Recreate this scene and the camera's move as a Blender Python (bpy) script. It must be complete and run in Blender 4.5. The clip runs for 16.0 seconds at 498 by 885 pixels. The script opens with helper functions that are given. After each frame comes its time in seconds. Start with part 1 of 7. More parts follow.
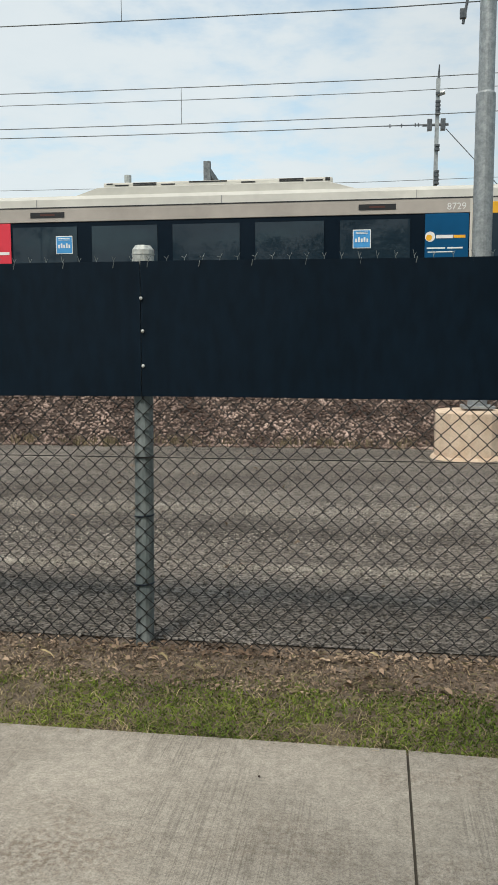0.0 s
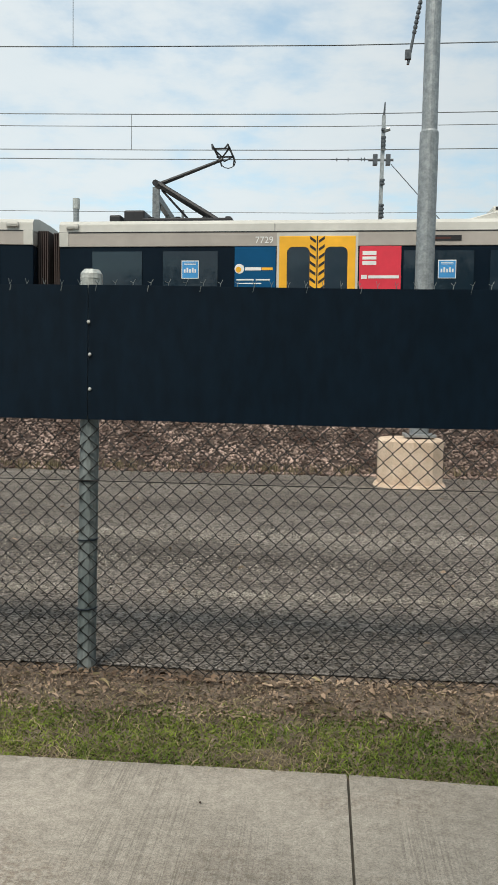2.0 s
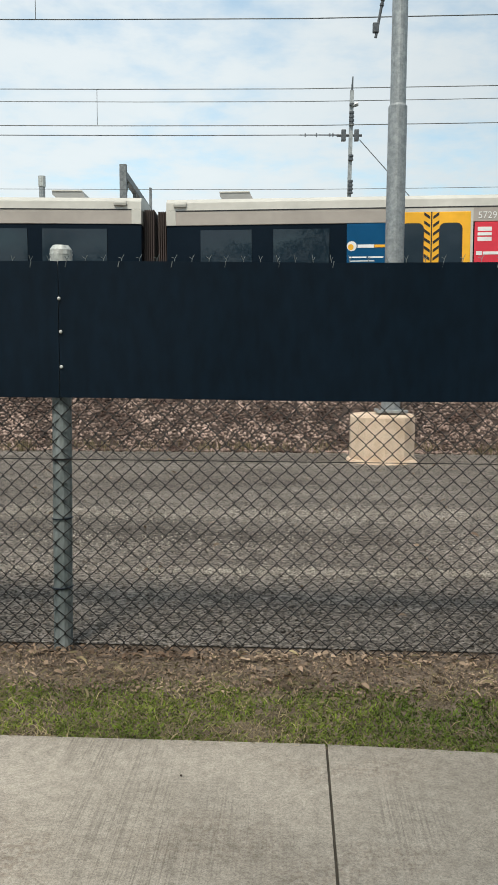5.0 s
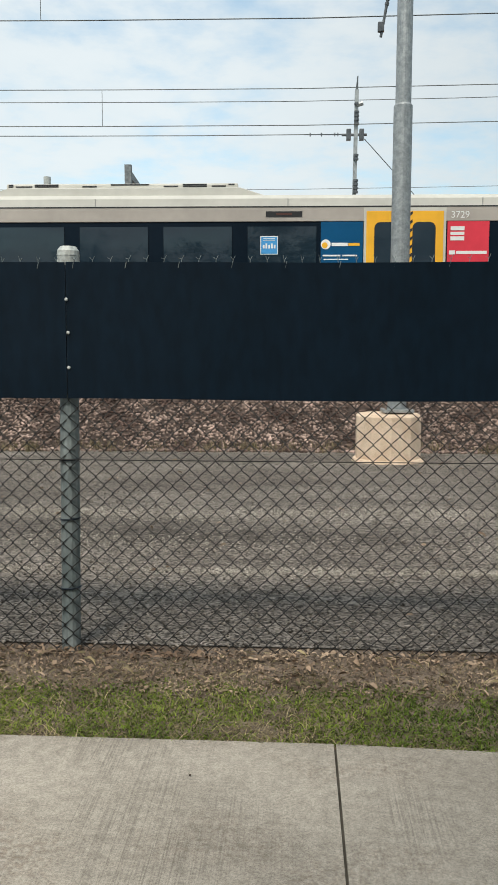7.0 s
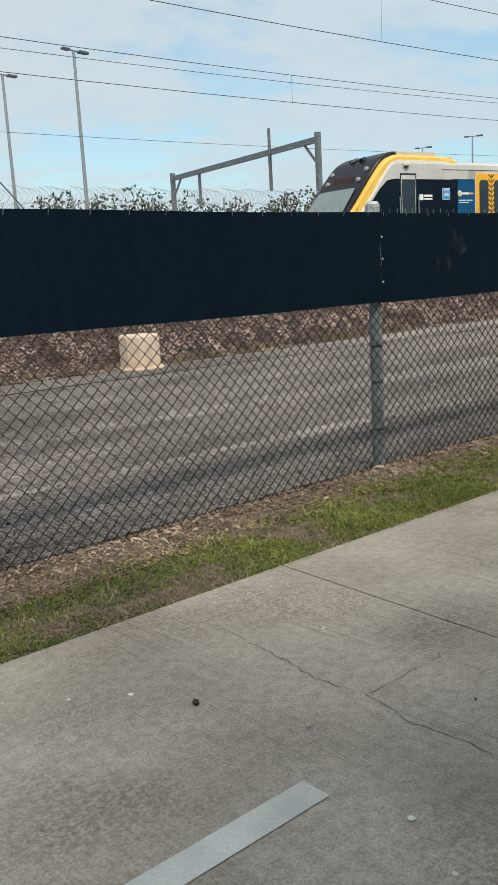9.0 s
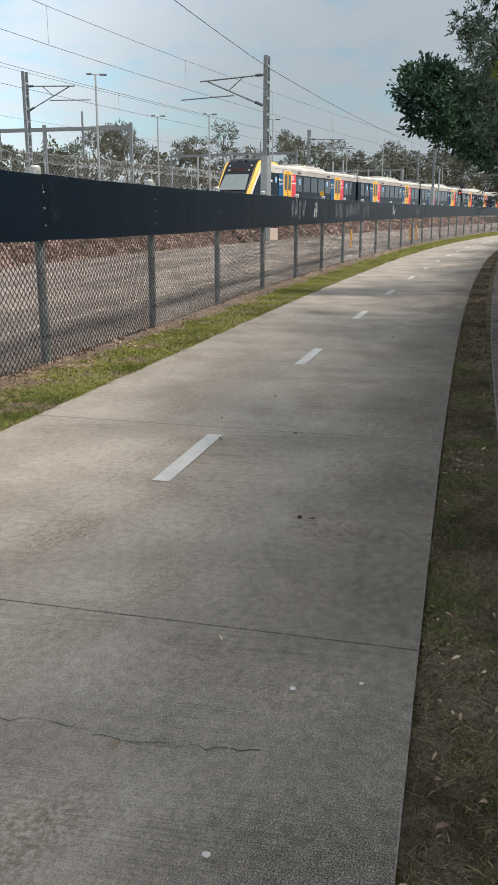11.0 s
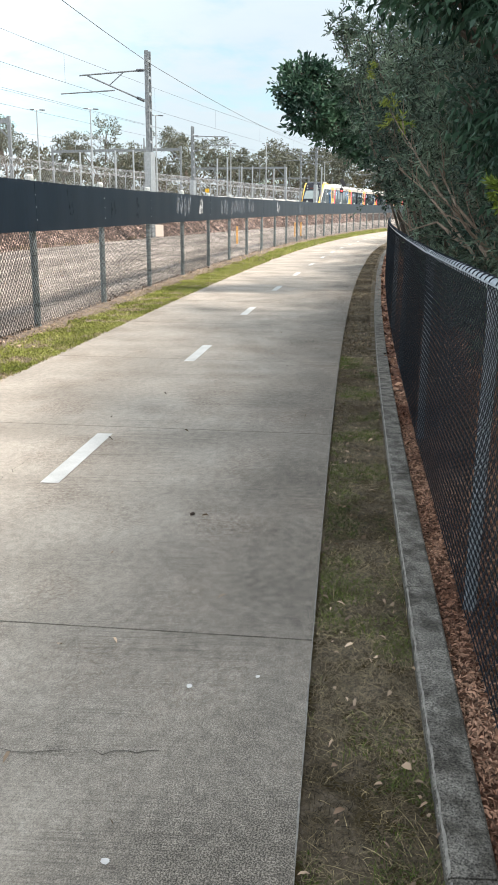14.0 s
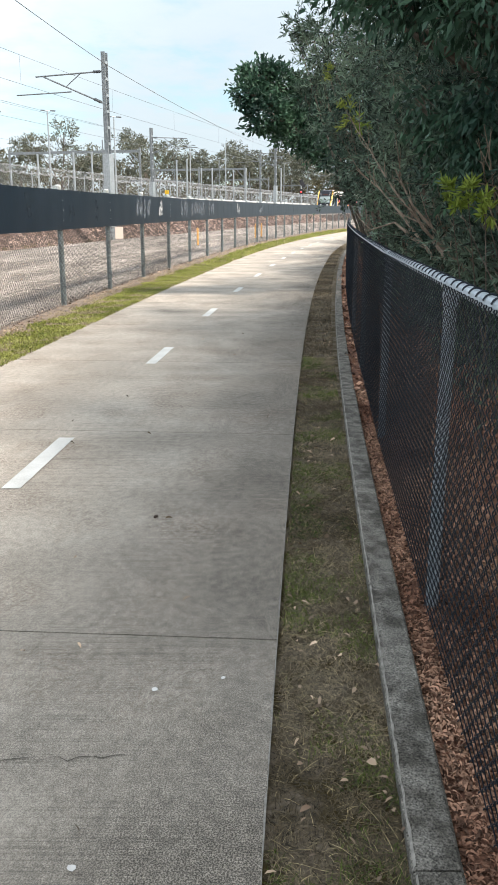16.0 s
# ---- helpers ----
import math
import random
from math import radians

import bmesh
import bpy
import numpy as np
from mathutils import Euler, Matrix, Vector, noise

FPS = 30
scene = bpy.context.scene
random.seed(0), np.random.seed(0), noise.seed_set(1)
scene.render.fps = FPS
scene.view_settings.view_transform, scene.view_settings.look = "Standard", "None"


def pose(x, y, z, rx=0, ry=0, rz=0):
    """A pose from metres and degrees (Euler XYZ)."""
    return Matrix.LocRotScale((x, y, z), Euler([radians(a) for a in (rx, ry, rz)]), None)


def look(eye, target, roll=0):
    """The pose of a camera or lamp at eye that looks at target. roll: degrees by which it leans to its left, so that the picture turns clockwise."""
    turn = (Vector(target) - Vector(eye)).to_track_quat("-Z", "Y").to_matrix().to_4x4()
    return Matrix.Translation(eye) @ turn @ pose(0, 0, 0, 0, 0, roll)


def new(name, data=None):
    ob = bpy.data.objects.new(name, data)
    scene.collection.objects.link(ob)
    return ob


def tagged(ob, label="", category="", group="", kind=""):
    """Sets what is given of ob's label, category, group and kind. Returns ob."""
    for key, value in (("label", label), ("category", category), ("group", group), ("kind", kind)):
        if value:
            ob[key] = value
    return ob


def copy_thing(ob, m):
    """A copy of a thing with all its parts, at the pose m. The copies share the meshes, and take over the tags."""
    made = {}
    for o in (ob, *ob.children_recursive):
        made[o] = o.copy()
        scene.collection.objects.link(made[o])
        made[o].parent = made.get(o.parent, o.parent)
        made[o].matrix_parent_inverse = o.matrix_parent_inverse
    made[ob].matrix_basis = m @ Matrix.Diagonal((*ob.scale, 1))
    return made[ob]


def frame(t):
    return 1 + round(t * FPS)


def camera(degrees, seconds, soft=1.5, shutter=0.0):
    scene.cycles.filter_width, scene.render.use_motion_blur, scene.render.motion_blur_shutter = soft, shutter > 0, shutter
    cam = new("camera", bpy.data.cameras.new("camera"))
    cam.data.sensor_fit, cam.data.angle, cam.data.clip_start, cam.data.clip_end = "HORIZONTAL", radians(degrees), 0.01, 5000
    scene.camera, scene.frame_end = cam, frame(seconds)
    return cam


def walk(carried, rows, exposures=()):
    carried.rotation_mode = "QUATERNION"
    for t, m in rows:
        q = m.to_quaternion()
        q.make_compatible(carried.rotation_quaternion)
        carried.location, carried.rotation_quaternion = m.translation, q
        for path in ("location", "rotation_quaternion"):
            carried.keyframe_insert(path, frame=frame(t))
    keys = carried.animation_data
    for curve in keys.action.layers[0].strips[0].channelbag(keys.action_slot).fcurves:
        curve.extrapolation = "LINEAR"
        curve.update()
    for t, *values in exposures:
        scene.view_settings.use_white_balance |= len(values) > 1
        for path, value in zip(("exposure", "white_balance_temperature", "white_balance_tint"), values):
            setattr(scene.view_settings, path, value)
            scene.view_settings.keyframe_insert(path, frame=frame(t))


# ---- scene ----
cam = camera(33.2, 16.0, soft=1.0)
PATH = [
    (0, look((-0.108, 0.052, 1.439), (-0.843, 4.965, 0.867), -0.17)),
    (0.5, look((-0.116, 0.057, 1.439), (-0.696, 4.990, 0.864), 0.84)),
    (1, look((-0.120, 0.038, 1.441), (-0.589, 4.987, 0.906), 1.18)),
    (1.5, look((-0.111, 0.034, 1.441), (-0.520, 4.998, 1.004), 1.19)),
    (2, look((-0.108, 0.024, 1.439), (-0.519, 4.990, 1.022), 1.00)),
    (2.5, look((-0.110, 0.018, 1.437), (-0.486, 4.989, 1.049), 0.99)),
    (3, look((-0.113, 0.017, 1.435), (-0.456, 4.991, 1.067), 1.08)),
    (3.5, look((-0.114, 0.014, 1.433), (-0.436, 4.991, 1.079), 1.14)),
    (4, look((-0.116, 0.022, 1.420), (-0.377, 4.994, 0.961), 0.60)),
    (4.2, look((-0.117, 0.026, 1.422), (-0.345, 4.994, 0.906), 0.48)),
    (6.5, look((-0.122, 0.022, 1.424), (-0.401, 4.984, 0.876), -0.07)),
    (7, look((-0.127, 0.021, 1.425), (-0.401, 4.984, 0.884), 0.13)),
    (7.5, look((-0.127, 0.021, 1.426), (-0.416, 4.984, 0.889), 0.11)),
    (8, look((-0.125, 0.023, 1.424), (-0.420, 4.981, 0.843), 0.06)),
    (8.3, look((-0.102, 0.044, 1.435), (0.240, 4.965, 0.618), -0.26)),
    (8.5, look((-0.020, 0.048, 1.422), (1.097, 4.839, 0.530), -1.14)),
    (8.7, look((0.020, 0.018, 1.431), (2.105, 4.481, 0.572), -1.70)),
    (9, look((0.131, -0.060, 1.437), (3.458, 3.544, 0.465), -3.21)),
    (9.5, look((0.118, -0.036, 1.434), (4.253, 2.549, 0.328), -1.77)),
    (10, look((0.117, -0.026, 1.431), (4.595, 1.861, 0.253), -0.38)),
    (10.2, look((0.124, -0.039, 1.430), (4.694, 1.585, 0.214), -0.16)),
    (12.3, look((0.153, -0.058, 1.421), (4.955, 0.426, 0.116), 0.48)),
    (12.5, look((0.153, -0.057, 1.422), (4.958, 0.393, 0.115), 0.60)),
    (13, look((0.156, -0.060, 1.420), (4.970, 0.302, 0.118), 0.61)),
    (13.5, look((0.155, -0.062, 1.418), (4.972, 0.261, 0.117), 0.48)),
    (14, look((0.159, -0.065, 1.419), (4.977, 0.197, 0.110), 0.43)),
    (14.5, look((0.157, -0.066, 1.420), (4.979, 0.152, 0.116), 0.43)),
    (15, look((0.152, -0.071, 1.424), (4.979, 0.100, 0.131), 0.41)),
    (15.5, look((0.158, -0.071, 1.420), (4.985, 0.048, 0.120), 0.35)),
    (16, look((0.154, -0.077, 1.421), (4.982, -0.026, 0.119), 0.03)),
]
EXPOSURES = [(0.0, -0.05, 6500, 10), (6.5, 0.07, 6500, 10), (8.0, 0.04, 6450, 10), (9.0, 0.06, 6400, 12), (9.5, 0.10, 6450, 14), (10.2, 0.22, 6550, 18), (12.3, 0.86, 6600, 16), (13.2, 1.25, 6600, 16), (14.0, 1.28, 6600, 16), (16.0, 1.28, 6600, 16)]
walk(cam, PATH, EXPOSURES)

# ---- light ----
SUN_FROM = Vector((-0.30, -1.0, 1.58)).normalized()
world = bpy.data.worlds.new("sky")
scene.world = world
world.use_nodes = True
wt = world.node_tree
wt.nodes.clear()


def wnode(kind, **kw):
    n = wt.nodes.new(kind)
    for k, v in kw.items():
        n.inputs[k].default_value = v
    return n


def wmath(op, a, b=None):
    n = wt.nodes.new("ShaderNodeMath")
    n.operation = op
    for i, v in enumerate((a, b)):
        if v is None:
            continue
        if isinstance(v, (int, float)):
            n.inputs[i].default_value = v
        else:
            wt.links.new(v, n.inputs[i])
    return n.outputs[0]


sky = wt.nodes.new("ShaderNodeTexSky")
sky.sky_type = "NISHITA"
sky.sun_disc = False
sky.sun_elevation = math.asin(SUN_FROM.z)
sky.sun_rotation = math.atan2(SUN_FROM.x, SUN_FROM.y)
sky.air_density, sky.dust_density, sky.ozone_density = 1.0, 1.5, 1.0
coord = wt.nodes.new("ShaderNodeTexCoord")
sep = wt.nodes.new("ShaderNodeSeparateXYZ")
wt.links.new(coord.outputs["Generated"], sep.inputs[0])
den = wmath("ADD", wmath("MAXIMUM", sep.outputs[2], 0.0), 0.16)
comb = wt.nodes.new("ShaderNodeCombineXYZ")
wt.links.new(wmath("DIVIDE", sep.outputs[0], den), comb.inputs[0])
wt.links.new(wmath("DIVIDE", sep.outputs[1], den), comb.inputs[1])
n1 = wnode("ShaderNodeTexNoise", Scale=1.3, Detail=7.0, Roughness=0.58, Distortion=0.25)
n2 = wnode("ShaderNodeTexNoise", Scale=4.5, Detail=5.0, Roughness=0.6)
wt.links.new(comb.outputs[0], n1.inputs["Vector"])
wt.links.new(comb.outputs[0], n2.inputs["Vector"])
field = wmath("ADD", wmath("MULTIPLY", n1.outputs[0], 0.7), wmath("MULTIPLY", n2.outputs[0], 0.3))
cover = wt.nodes.new("ShaderNodeMapRange")
cover.interpolation_type = "SMOOTHSTEP"
cover.inputs["From Min"].default_value, cover.inputs["From Max"].default_value = 0.36, 0.54
wt.links.new(field, cover.inputs["Value"])
skygain = wt.nodes.new("ShaderNodeVectorMath")
skygain.operation = "SCALE"
skygain.inputs["Scale"].default_value = 0.2
tint = wt.nodes.new("ShaderNodeVectorMath")
tint.operation = "MULTIPLY"
tint.inputs[1].default_value = (0.95, 1.14, 1.02)
wt.links.new(sky.outputs[0], tint.inputs[0])
wt.links.new(tint.outputs[0], skygain.inputs[0])
cloud = wt.nodes.new("ShaderNodeMix")
cloud.data_type = "RGBA"
cloud.inputs["A"].default_value = (0.74, 0.82, 0.85, 1)
cloud.inputs["B"].default_value = (0.85, 0.90, 0.905, 1)
wt.links.new(n2.outputs[0], cloud.inputs["Factor"])
mixer = wt.nodes.new("ShaderNodeMix")
mixer.data_type = "RGBA"
wt.links.new(wmath("ADD", wmath("MULTIPLY", cover.outputs[0], 0.62), 0.31), mixer.inputs["Factor"])
wt.links.new(skygain.outputs[0], mixer.inputs["A"])
wt.links.new(cloud.outputs["Result"], mixer.inputs["B"])
# the cloud deck dulls gently towards the east
def fade(lo, hi, a, b):
    n = wt.nodes.new("ShaderNodeMapRange")
    n.interpolation_type = "SMOOTHSTEP"
    for k, v in (("From Min", lo), ("From Max", hi), ("To Min", a), ("To Max", b)):
        n.inputs[k].default_value = v
    wt.links.new(sep.outputs[0], n.inputs["Value"])
    return n.outputs[0]


east = wmath("MULTIPLY", fade(-0.2, 0.45, 1.0, 0.80), fade(0.88, 0.995, 1.0, 0.54))
bg = wnode("ShaderNodeBackground")
hue = wt.nodes.new("ShaderNodeCombineXYZ")
hue.inputs[1].default_value = 1.0
wt.links.new(fade(0.1, 0.9, 1.0, 0.91), hue.inputs[0])
wt.links.new(fade(0.1, 0.9, 1.0, 1.04), hue.inputs[2])
toned = wt.nodes.new("ShaderNodeVectorMath")
toned.operation = "MULTIPLY"
wt.links.new(mixer.outputs["Result"], toned.inputs[0])
wt.links.new(hue.outputs[0], toned.inputs[1])
wt.links.new(toned.outputs[0], bg.inputs["Color"])
wt.links.new(east, bg.inputs["Strength"])
wout = wt.nodes.new("ShaderNodeOutputWorld")
wt.links.new(bg.outputs[0], wout.inputs[0])

sun_data = bpy.data.lights.new("sun", "SUN")
sun_data.energy, sun_data.angle, sun_data.color = 3.1, radians(12.0), (1.0, 0.93, 0.82)
sun = new("sun", sun_data)
sun.matrix_world = look(SUN_FROM * 50, (0, 0, 0))


# ---- materials ----
def surface(name, c1, c2, scale=3.0, rough=0.8, bump=0.0, bscale=None, metal=0.0, grain=None, gscale=60.0, stretch=(1, 1, 1), spec=0.2, island=0.0, lo=0.35, hi=0.65):
    """Two colours mixed by coarse noise, a finer grain over it, and a bump."""
    m = bpy.data.materials.new(name)
    m.use_nodes = True
    nt = m.node_tree
    b = nt.nodes["Principled BSDF"]
    L = nt.links.new
    tc = nt.nodes.new("ShaderNodeTexCoord")
    mp = nt.nodes.new("ShaderNodeMapping")
    mp.inputs["Scale"].default_value = stretch
    L(tc.outputs["Object"], mp.inputs[0])
    n = nt.nodes.new("ShaderNodeTexNoise")
    n.inputs["Scale"].default_value, n.inputs["Detail"].default_value = scale, 6.0
    L(mp.outputs[0], n.inputs["Vector"])
    r = nt.nodes.new("ShaderNodeMapRange")
    r.inputs["From Min"].default_value, r.inputs["From Max"].default_value = lo, hi
    L(n.outputs[0], r.inputs["Value"])
    mx = nt.nodes.new("ShaderNodeMix")
    mx.data_type = "RGBA"
    mx.inputs["A"].default_value, mx.inputs["B"].default_value = (*c1, 1), (*c2, 1)
    L(r.outputs[0], mx.inputs["Factor"])
    out = mx.outputs["Result"]
    g = nt.nodes.new("ShaderNodeTexNoise")
    g.inputs["Scale"].default_value, g.inputs["Detail"].default_value = gscale, 3.0
    L(mp.outputs[0], g.inputs["Vector"])
    if grain:
        gm = nt.nodes.new("ShaderNodeMapRange")
        gm.inputs["From Min"].default_value, gm.inputs["From Max"].default_value = 0.3, 0.7
        gm.inputs["To Min"].default_value, gm.inputs["To Max"].default_value = 1 - grain, 1 + grain
        L(g.outputs[0], gm.inputs["Value"])
        sc = nt.nodes.new("ShaderNodeVectorMath")
        sc.operation = "SCALE"
        L(out, sc.inputs[0])
        L(gm.outputs[0], sc.inputs["Scale"])
        out = sc.outputs[0]
    if island:
        geo = nt.nodes.new("ShaderNodeNewGeometry")
        im = nt.nodes.new("ShaderNodeMapRange")
        im.inputs["To Min"].default_value, im.inputs["To Max"].default_value = 1 - island, 1 + island
        L(geo.outputs["Random Per Island"], im.inputs["Value"])
        sc = nt.nodes.new("ShaderNodeVectorMath")
        sc.operation = "SCALE"
        L(out, sc.inputs[0])
        L(im.outputs[0], sc.inputs["Scale"])
        out = sc.outputs[0]
    L(out, b.inputs["Base Color"])
    b.inputs["Roughness"].default_value, b.inputs["Metallic"].default_value = rough, metal
    b.inputs["Specular IOR Level"].default_value = spec
    if bump:
        bn = nt.nodes.new("ShaderNodeTexNoise")
        bn.inputs["Scale"].default_value, bn.inputs["Detail"].default_value = bscale or gscale, 4.0
        L(mp.outputs[0], bn.inputs["Vector"])
        bp = nt.nodes.new("ShaderNodeBump")
        bp.inputs["Strength"].default_value, bp.inputs["Distance"].default_value = min(bump, 1.0), 0.01
        L(bn.outputs[0], bp.inputs["Height"])
        L(bp.outputs[0], b.inputs["Normal"])
    return m


def leafy(name, c1, c2, rough=0.55, trans=0.25, vary=0.45):
    """Leaf material that varies from leaf to leaf and lets some light through."""
    m = surface(name, c1, c2, scale=1.2, rough=rough, island=vary, gscale=8, grain=0.15)
    nt = m.node_tree
    b = nt.nodes["Principled BSDF"]
    o = nt.nodes["Material Output"]
    t = nt.nodes.new("ShaderNodeBsdfTranslucent")
    src = b.inputs["Base Color"].links[0].from_socket
    nt.links.new(src, t.inputs["Color"])
    s = nt.nodes.new("ShaderNodeMixShader")
    s.inputs[0].default_value = trans
    nt.links.new(b.outputs[0], s.inputs[1])
    nt.links.new(t.outputs[0], s.inputs[2])
    nt.links.new(s.outputs[0], o.inputs["Surface"])
    return m




def concrete_material():
    """Broomed concrete: fine grooves across the path, blotches, specks and dark grime."""
    m = surface("path_concrete", (0.334, 0.299, 0.250), (0.386, 0.348, 0.295), scale=1.4, rough=0.9, grain=0.14, gscale=160)
    nt = m.node_tree
    b = nt.nodes["Principled BSDF"]
    L = nt.links.new
    src = b.inputs["Base Color"].links[0].from_socket
    tc = nt.nodes.new("ShaderNodeTexCoord")

    def noise_at(stretch, scale, detail, lo, hi, a, b_):
        mp = nt.nodes.new("ShaderNodeMapping")
        mp.inputs["Scale"].default_value = stretch
        mp.inputs["Rotation"].default_value = (0, 0, radians(3))
        L(tc.outputs["Object"], mp.inputs[0])
        n = nt.nodes.new("ShaderNodeTexNoise")
        n.inputs["Scale"].default_value, n.inputs["Detail"].default_value = scale, detail
        L(mp.outputs[0], n.inputs["Vector"])
        r = nt.nodes.new("ShaderNodeMapRange")
        for k, v in (("From Min", lo), ("From Max", hi), ("To Min", a), ("To Max", b_)):
            r.inputs[k].default_value = v
        L(n.outputs[0], r.inputs["Value"])
        return n.outputs[0], r.outputs[0]

    def times(col, fac):
        sc = nt.nodes.new("ShaderNodeVectorMath")
        sc.operation = "SCALE"
        L(col, sc.inputs[0])
        L(fac, sc.inputs["Scale"])
        return sc.outputs[0]

    groove, gfac = noise_at((170, 1.6, 1), 1.0, 6.0, 0.36, 0.54, 0.74, 1.02)
    _, speck = noise_at((1, 1, 1), 260, 3.0, 0.36, 0.50, 0.72, 1.04)
    _, aggr = noise_at((1, 1, 1), 90, 4.0, 0.40, 0.56, 0.86, 1.06)
    _, mottle = noise_at((1, 1, 1), 24.0, 12.0, 0.34, 0.62, 0.84, 1.05)
    _, grime = noise_at((1, 1, 1), 1.4, 12.0, 0.36, 0.62, 0.84, 1.05)
    _, patch = noise_at((1, 0.6, 1), 1.9, 3.0, 0.46, 0.60, 0.0, 1.0)
    mixg = nt.nodes.new("ShaderNodeMix")
    mixg.inputs["A"].default_value = 1.0
    L(patch, mixg.inputs["Factor"])
    L(gfac, mixg.inputs["B"])
    out = src
    for fac in (mixg.outputs[0], speck, aggr, mottle, grime):
        out = times(out, fac)

    def calc(op, a, b2):
        n = nt.nodes.new("ShaderNodeMath")
        n.operation = op
        for i, v in enumerate((a, b2)):
            if isinstance(v, (int, float)):
                n.inputs[i].default_value = v
            else:
                L(v, n.inputs[i])
        return n.outputs[0]

    def times_value(a, b2):
        return calc("MULTIPLY", a, b2)

    # dark lichen specks and painted tree shade along garden side, thinning unevenly over slabs
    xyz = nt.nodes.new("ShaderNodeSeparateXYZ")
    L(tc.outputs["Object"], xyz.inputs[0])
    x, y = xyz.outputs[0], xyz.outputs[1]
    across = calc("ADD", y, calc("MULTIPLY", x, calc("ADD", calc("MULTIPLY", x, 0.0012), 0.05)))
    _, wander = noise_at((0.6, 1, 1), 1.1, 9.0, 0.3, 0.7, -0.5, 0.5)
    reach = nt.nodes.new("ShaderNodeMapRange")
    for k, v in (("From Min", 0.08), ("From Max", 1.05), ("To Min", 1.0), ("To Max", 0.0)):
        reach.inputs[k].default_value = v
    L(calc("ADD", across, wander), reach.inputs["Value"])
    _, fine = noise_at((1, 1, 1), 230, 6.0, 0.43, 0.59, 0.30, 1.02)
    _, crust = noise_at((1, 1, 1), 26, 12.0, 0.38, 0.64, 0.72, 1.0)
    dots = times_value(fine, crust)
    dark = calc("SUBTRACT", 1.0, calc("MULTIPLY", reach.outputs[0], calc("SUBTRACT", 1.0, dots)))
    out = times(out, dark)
    _, blot = noise_at((0.8, 1, 1), 1.7, 10.0, 0.50, 0.66, 0.0, 1.0)
    _, fleck = noise_at((1, 1, 1), 55, 8.0, 0.42, 0.60, 0.0, 1.0)
    brown = nt.nodes.new("ShaderNodeMix")
    brown.data_type = "RGBA"
    brown.blend_type = "MULTIPLY"
    brown.inputs["B"].default_value = (0.67, 0.62, 0.59, 1)
    L(calc("MULTIPLY", blot, fleck), brown.inputs["Factor"])
    L(out, brown.inputs["A"])
    out = brown.outputs["Result"]
    L(out, b.inputs["Base Color"])
    bp = nt.nodes.new("ShaderNodeBump")
    bp.inputs["Strength"].default_value, bp.inputs["Distance"].default_value = 0.2, 0.003
    L(groove, bp.inputs["Height"])
    L(bp.outputs[0], b.inputs["Normal"])
    return m


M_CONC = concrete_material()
M_CONC_DARK = surface("joint_dirt", (0.06, 0.055, 0.045), (0.10, 0.09, 0.075), scale=9, rough=0.95)
M_PAINT = surface("road_paint", (0.42, 0.425, 0.405), (0.54, 0.545, 0.52), scale=4, rough=0.7, grain=0.1, gscale=150, bump=0.1)
M_KERB = surface("kerb_concrete", (0.060, 0.056, 0.047), (0.180, 0.171, 0.151), scale=13, rough=0.92, bump=0.35, bscale=160, grain=0.75, gscale=190, lo=0.36, hi=0.66)
M_SOIL = surface("soil", (0.098, 0.074, 0.055), (0.190, 0.150, 0.118), scale=5.5, rough=0.95, bump=0.6, bscale=60, grain=0.35, gscale=70)
# darker copy of M_SOIL: brown moss, plus hedge shade put into the tone
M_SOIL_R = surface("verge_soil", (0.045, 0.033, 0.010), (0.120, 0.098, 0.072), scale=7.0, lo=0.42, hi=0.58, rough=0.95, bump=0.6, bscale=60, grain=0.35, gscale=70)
M_LAND = surface("rough_grass_land", (0.09, 0.10, 0.045), (0.17, 0.15, 0.08), scale=0.15, rough=0.95, grain=0.3, gscale=3)
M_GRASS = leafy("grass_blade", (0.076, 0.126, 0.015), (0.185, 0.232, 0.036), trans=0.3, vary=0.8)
M_DRY = leafy("dry_grass", (0.30, 0.24, 0.13), (0.42, 0.35, 0.20), trans=0.2)
M_DRY2 = leafy("dull_grass", (0.13, 0.11, 0.06), (0.25, 0.205, 0.12), trans=0.2)
# lit copy of grass_blade for the eastern verge: sunlight put into the colour
M_GRASS_SUN = leafy("grass_sun_tone", (0.155, 0.18, 0.034), (0.29, 0.305, 0.08), trans=0.3, vary=0.5)
# right-verge grass copies: the hedge's shade is put into their darker colours
M_GRASS_R = leafy("grass_shade_tone", (0.045, 0.08, 0.014), (0.12, 0.155, 0.03), trans=0.25, vary=0.6)
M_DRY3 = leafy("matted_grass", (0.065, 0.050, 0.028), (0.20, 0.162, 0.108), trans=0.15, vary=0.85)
M_LITTER = leafy("leaf_litter", (0.13, 0.088, 0.060), (0.37, 0.28, 0.20), rough=0.8, trans=0.05, vary=0.75)
M_CHIP = leafy("bark_chip", (0.115, 0.054, 0.034), (0.33, 0.20, 0.135), rough=0.85, trans=0.0, vary=0.85)
M_ARRIS = surface("worn_arris", (0.15, 0.143, 0.128), (0.27, 0.258, 0.23), scale=40, rough=0.9)
M_STONE = surface("ballast_stone", (0.085, 0.056, 0.046), (0.38, 0.285, 0.240), scale=2.0, rough=0.9, island=0.7, grain=0.2, gscale=40)
M_BALLAST = surface("ballast_bed", (0.030, 0.022, 0.019), (0.085, 0.063, 0.052), scale=9, rough=0.95, bump=0.8, bscale=25, grain=0.4, gscale=22)
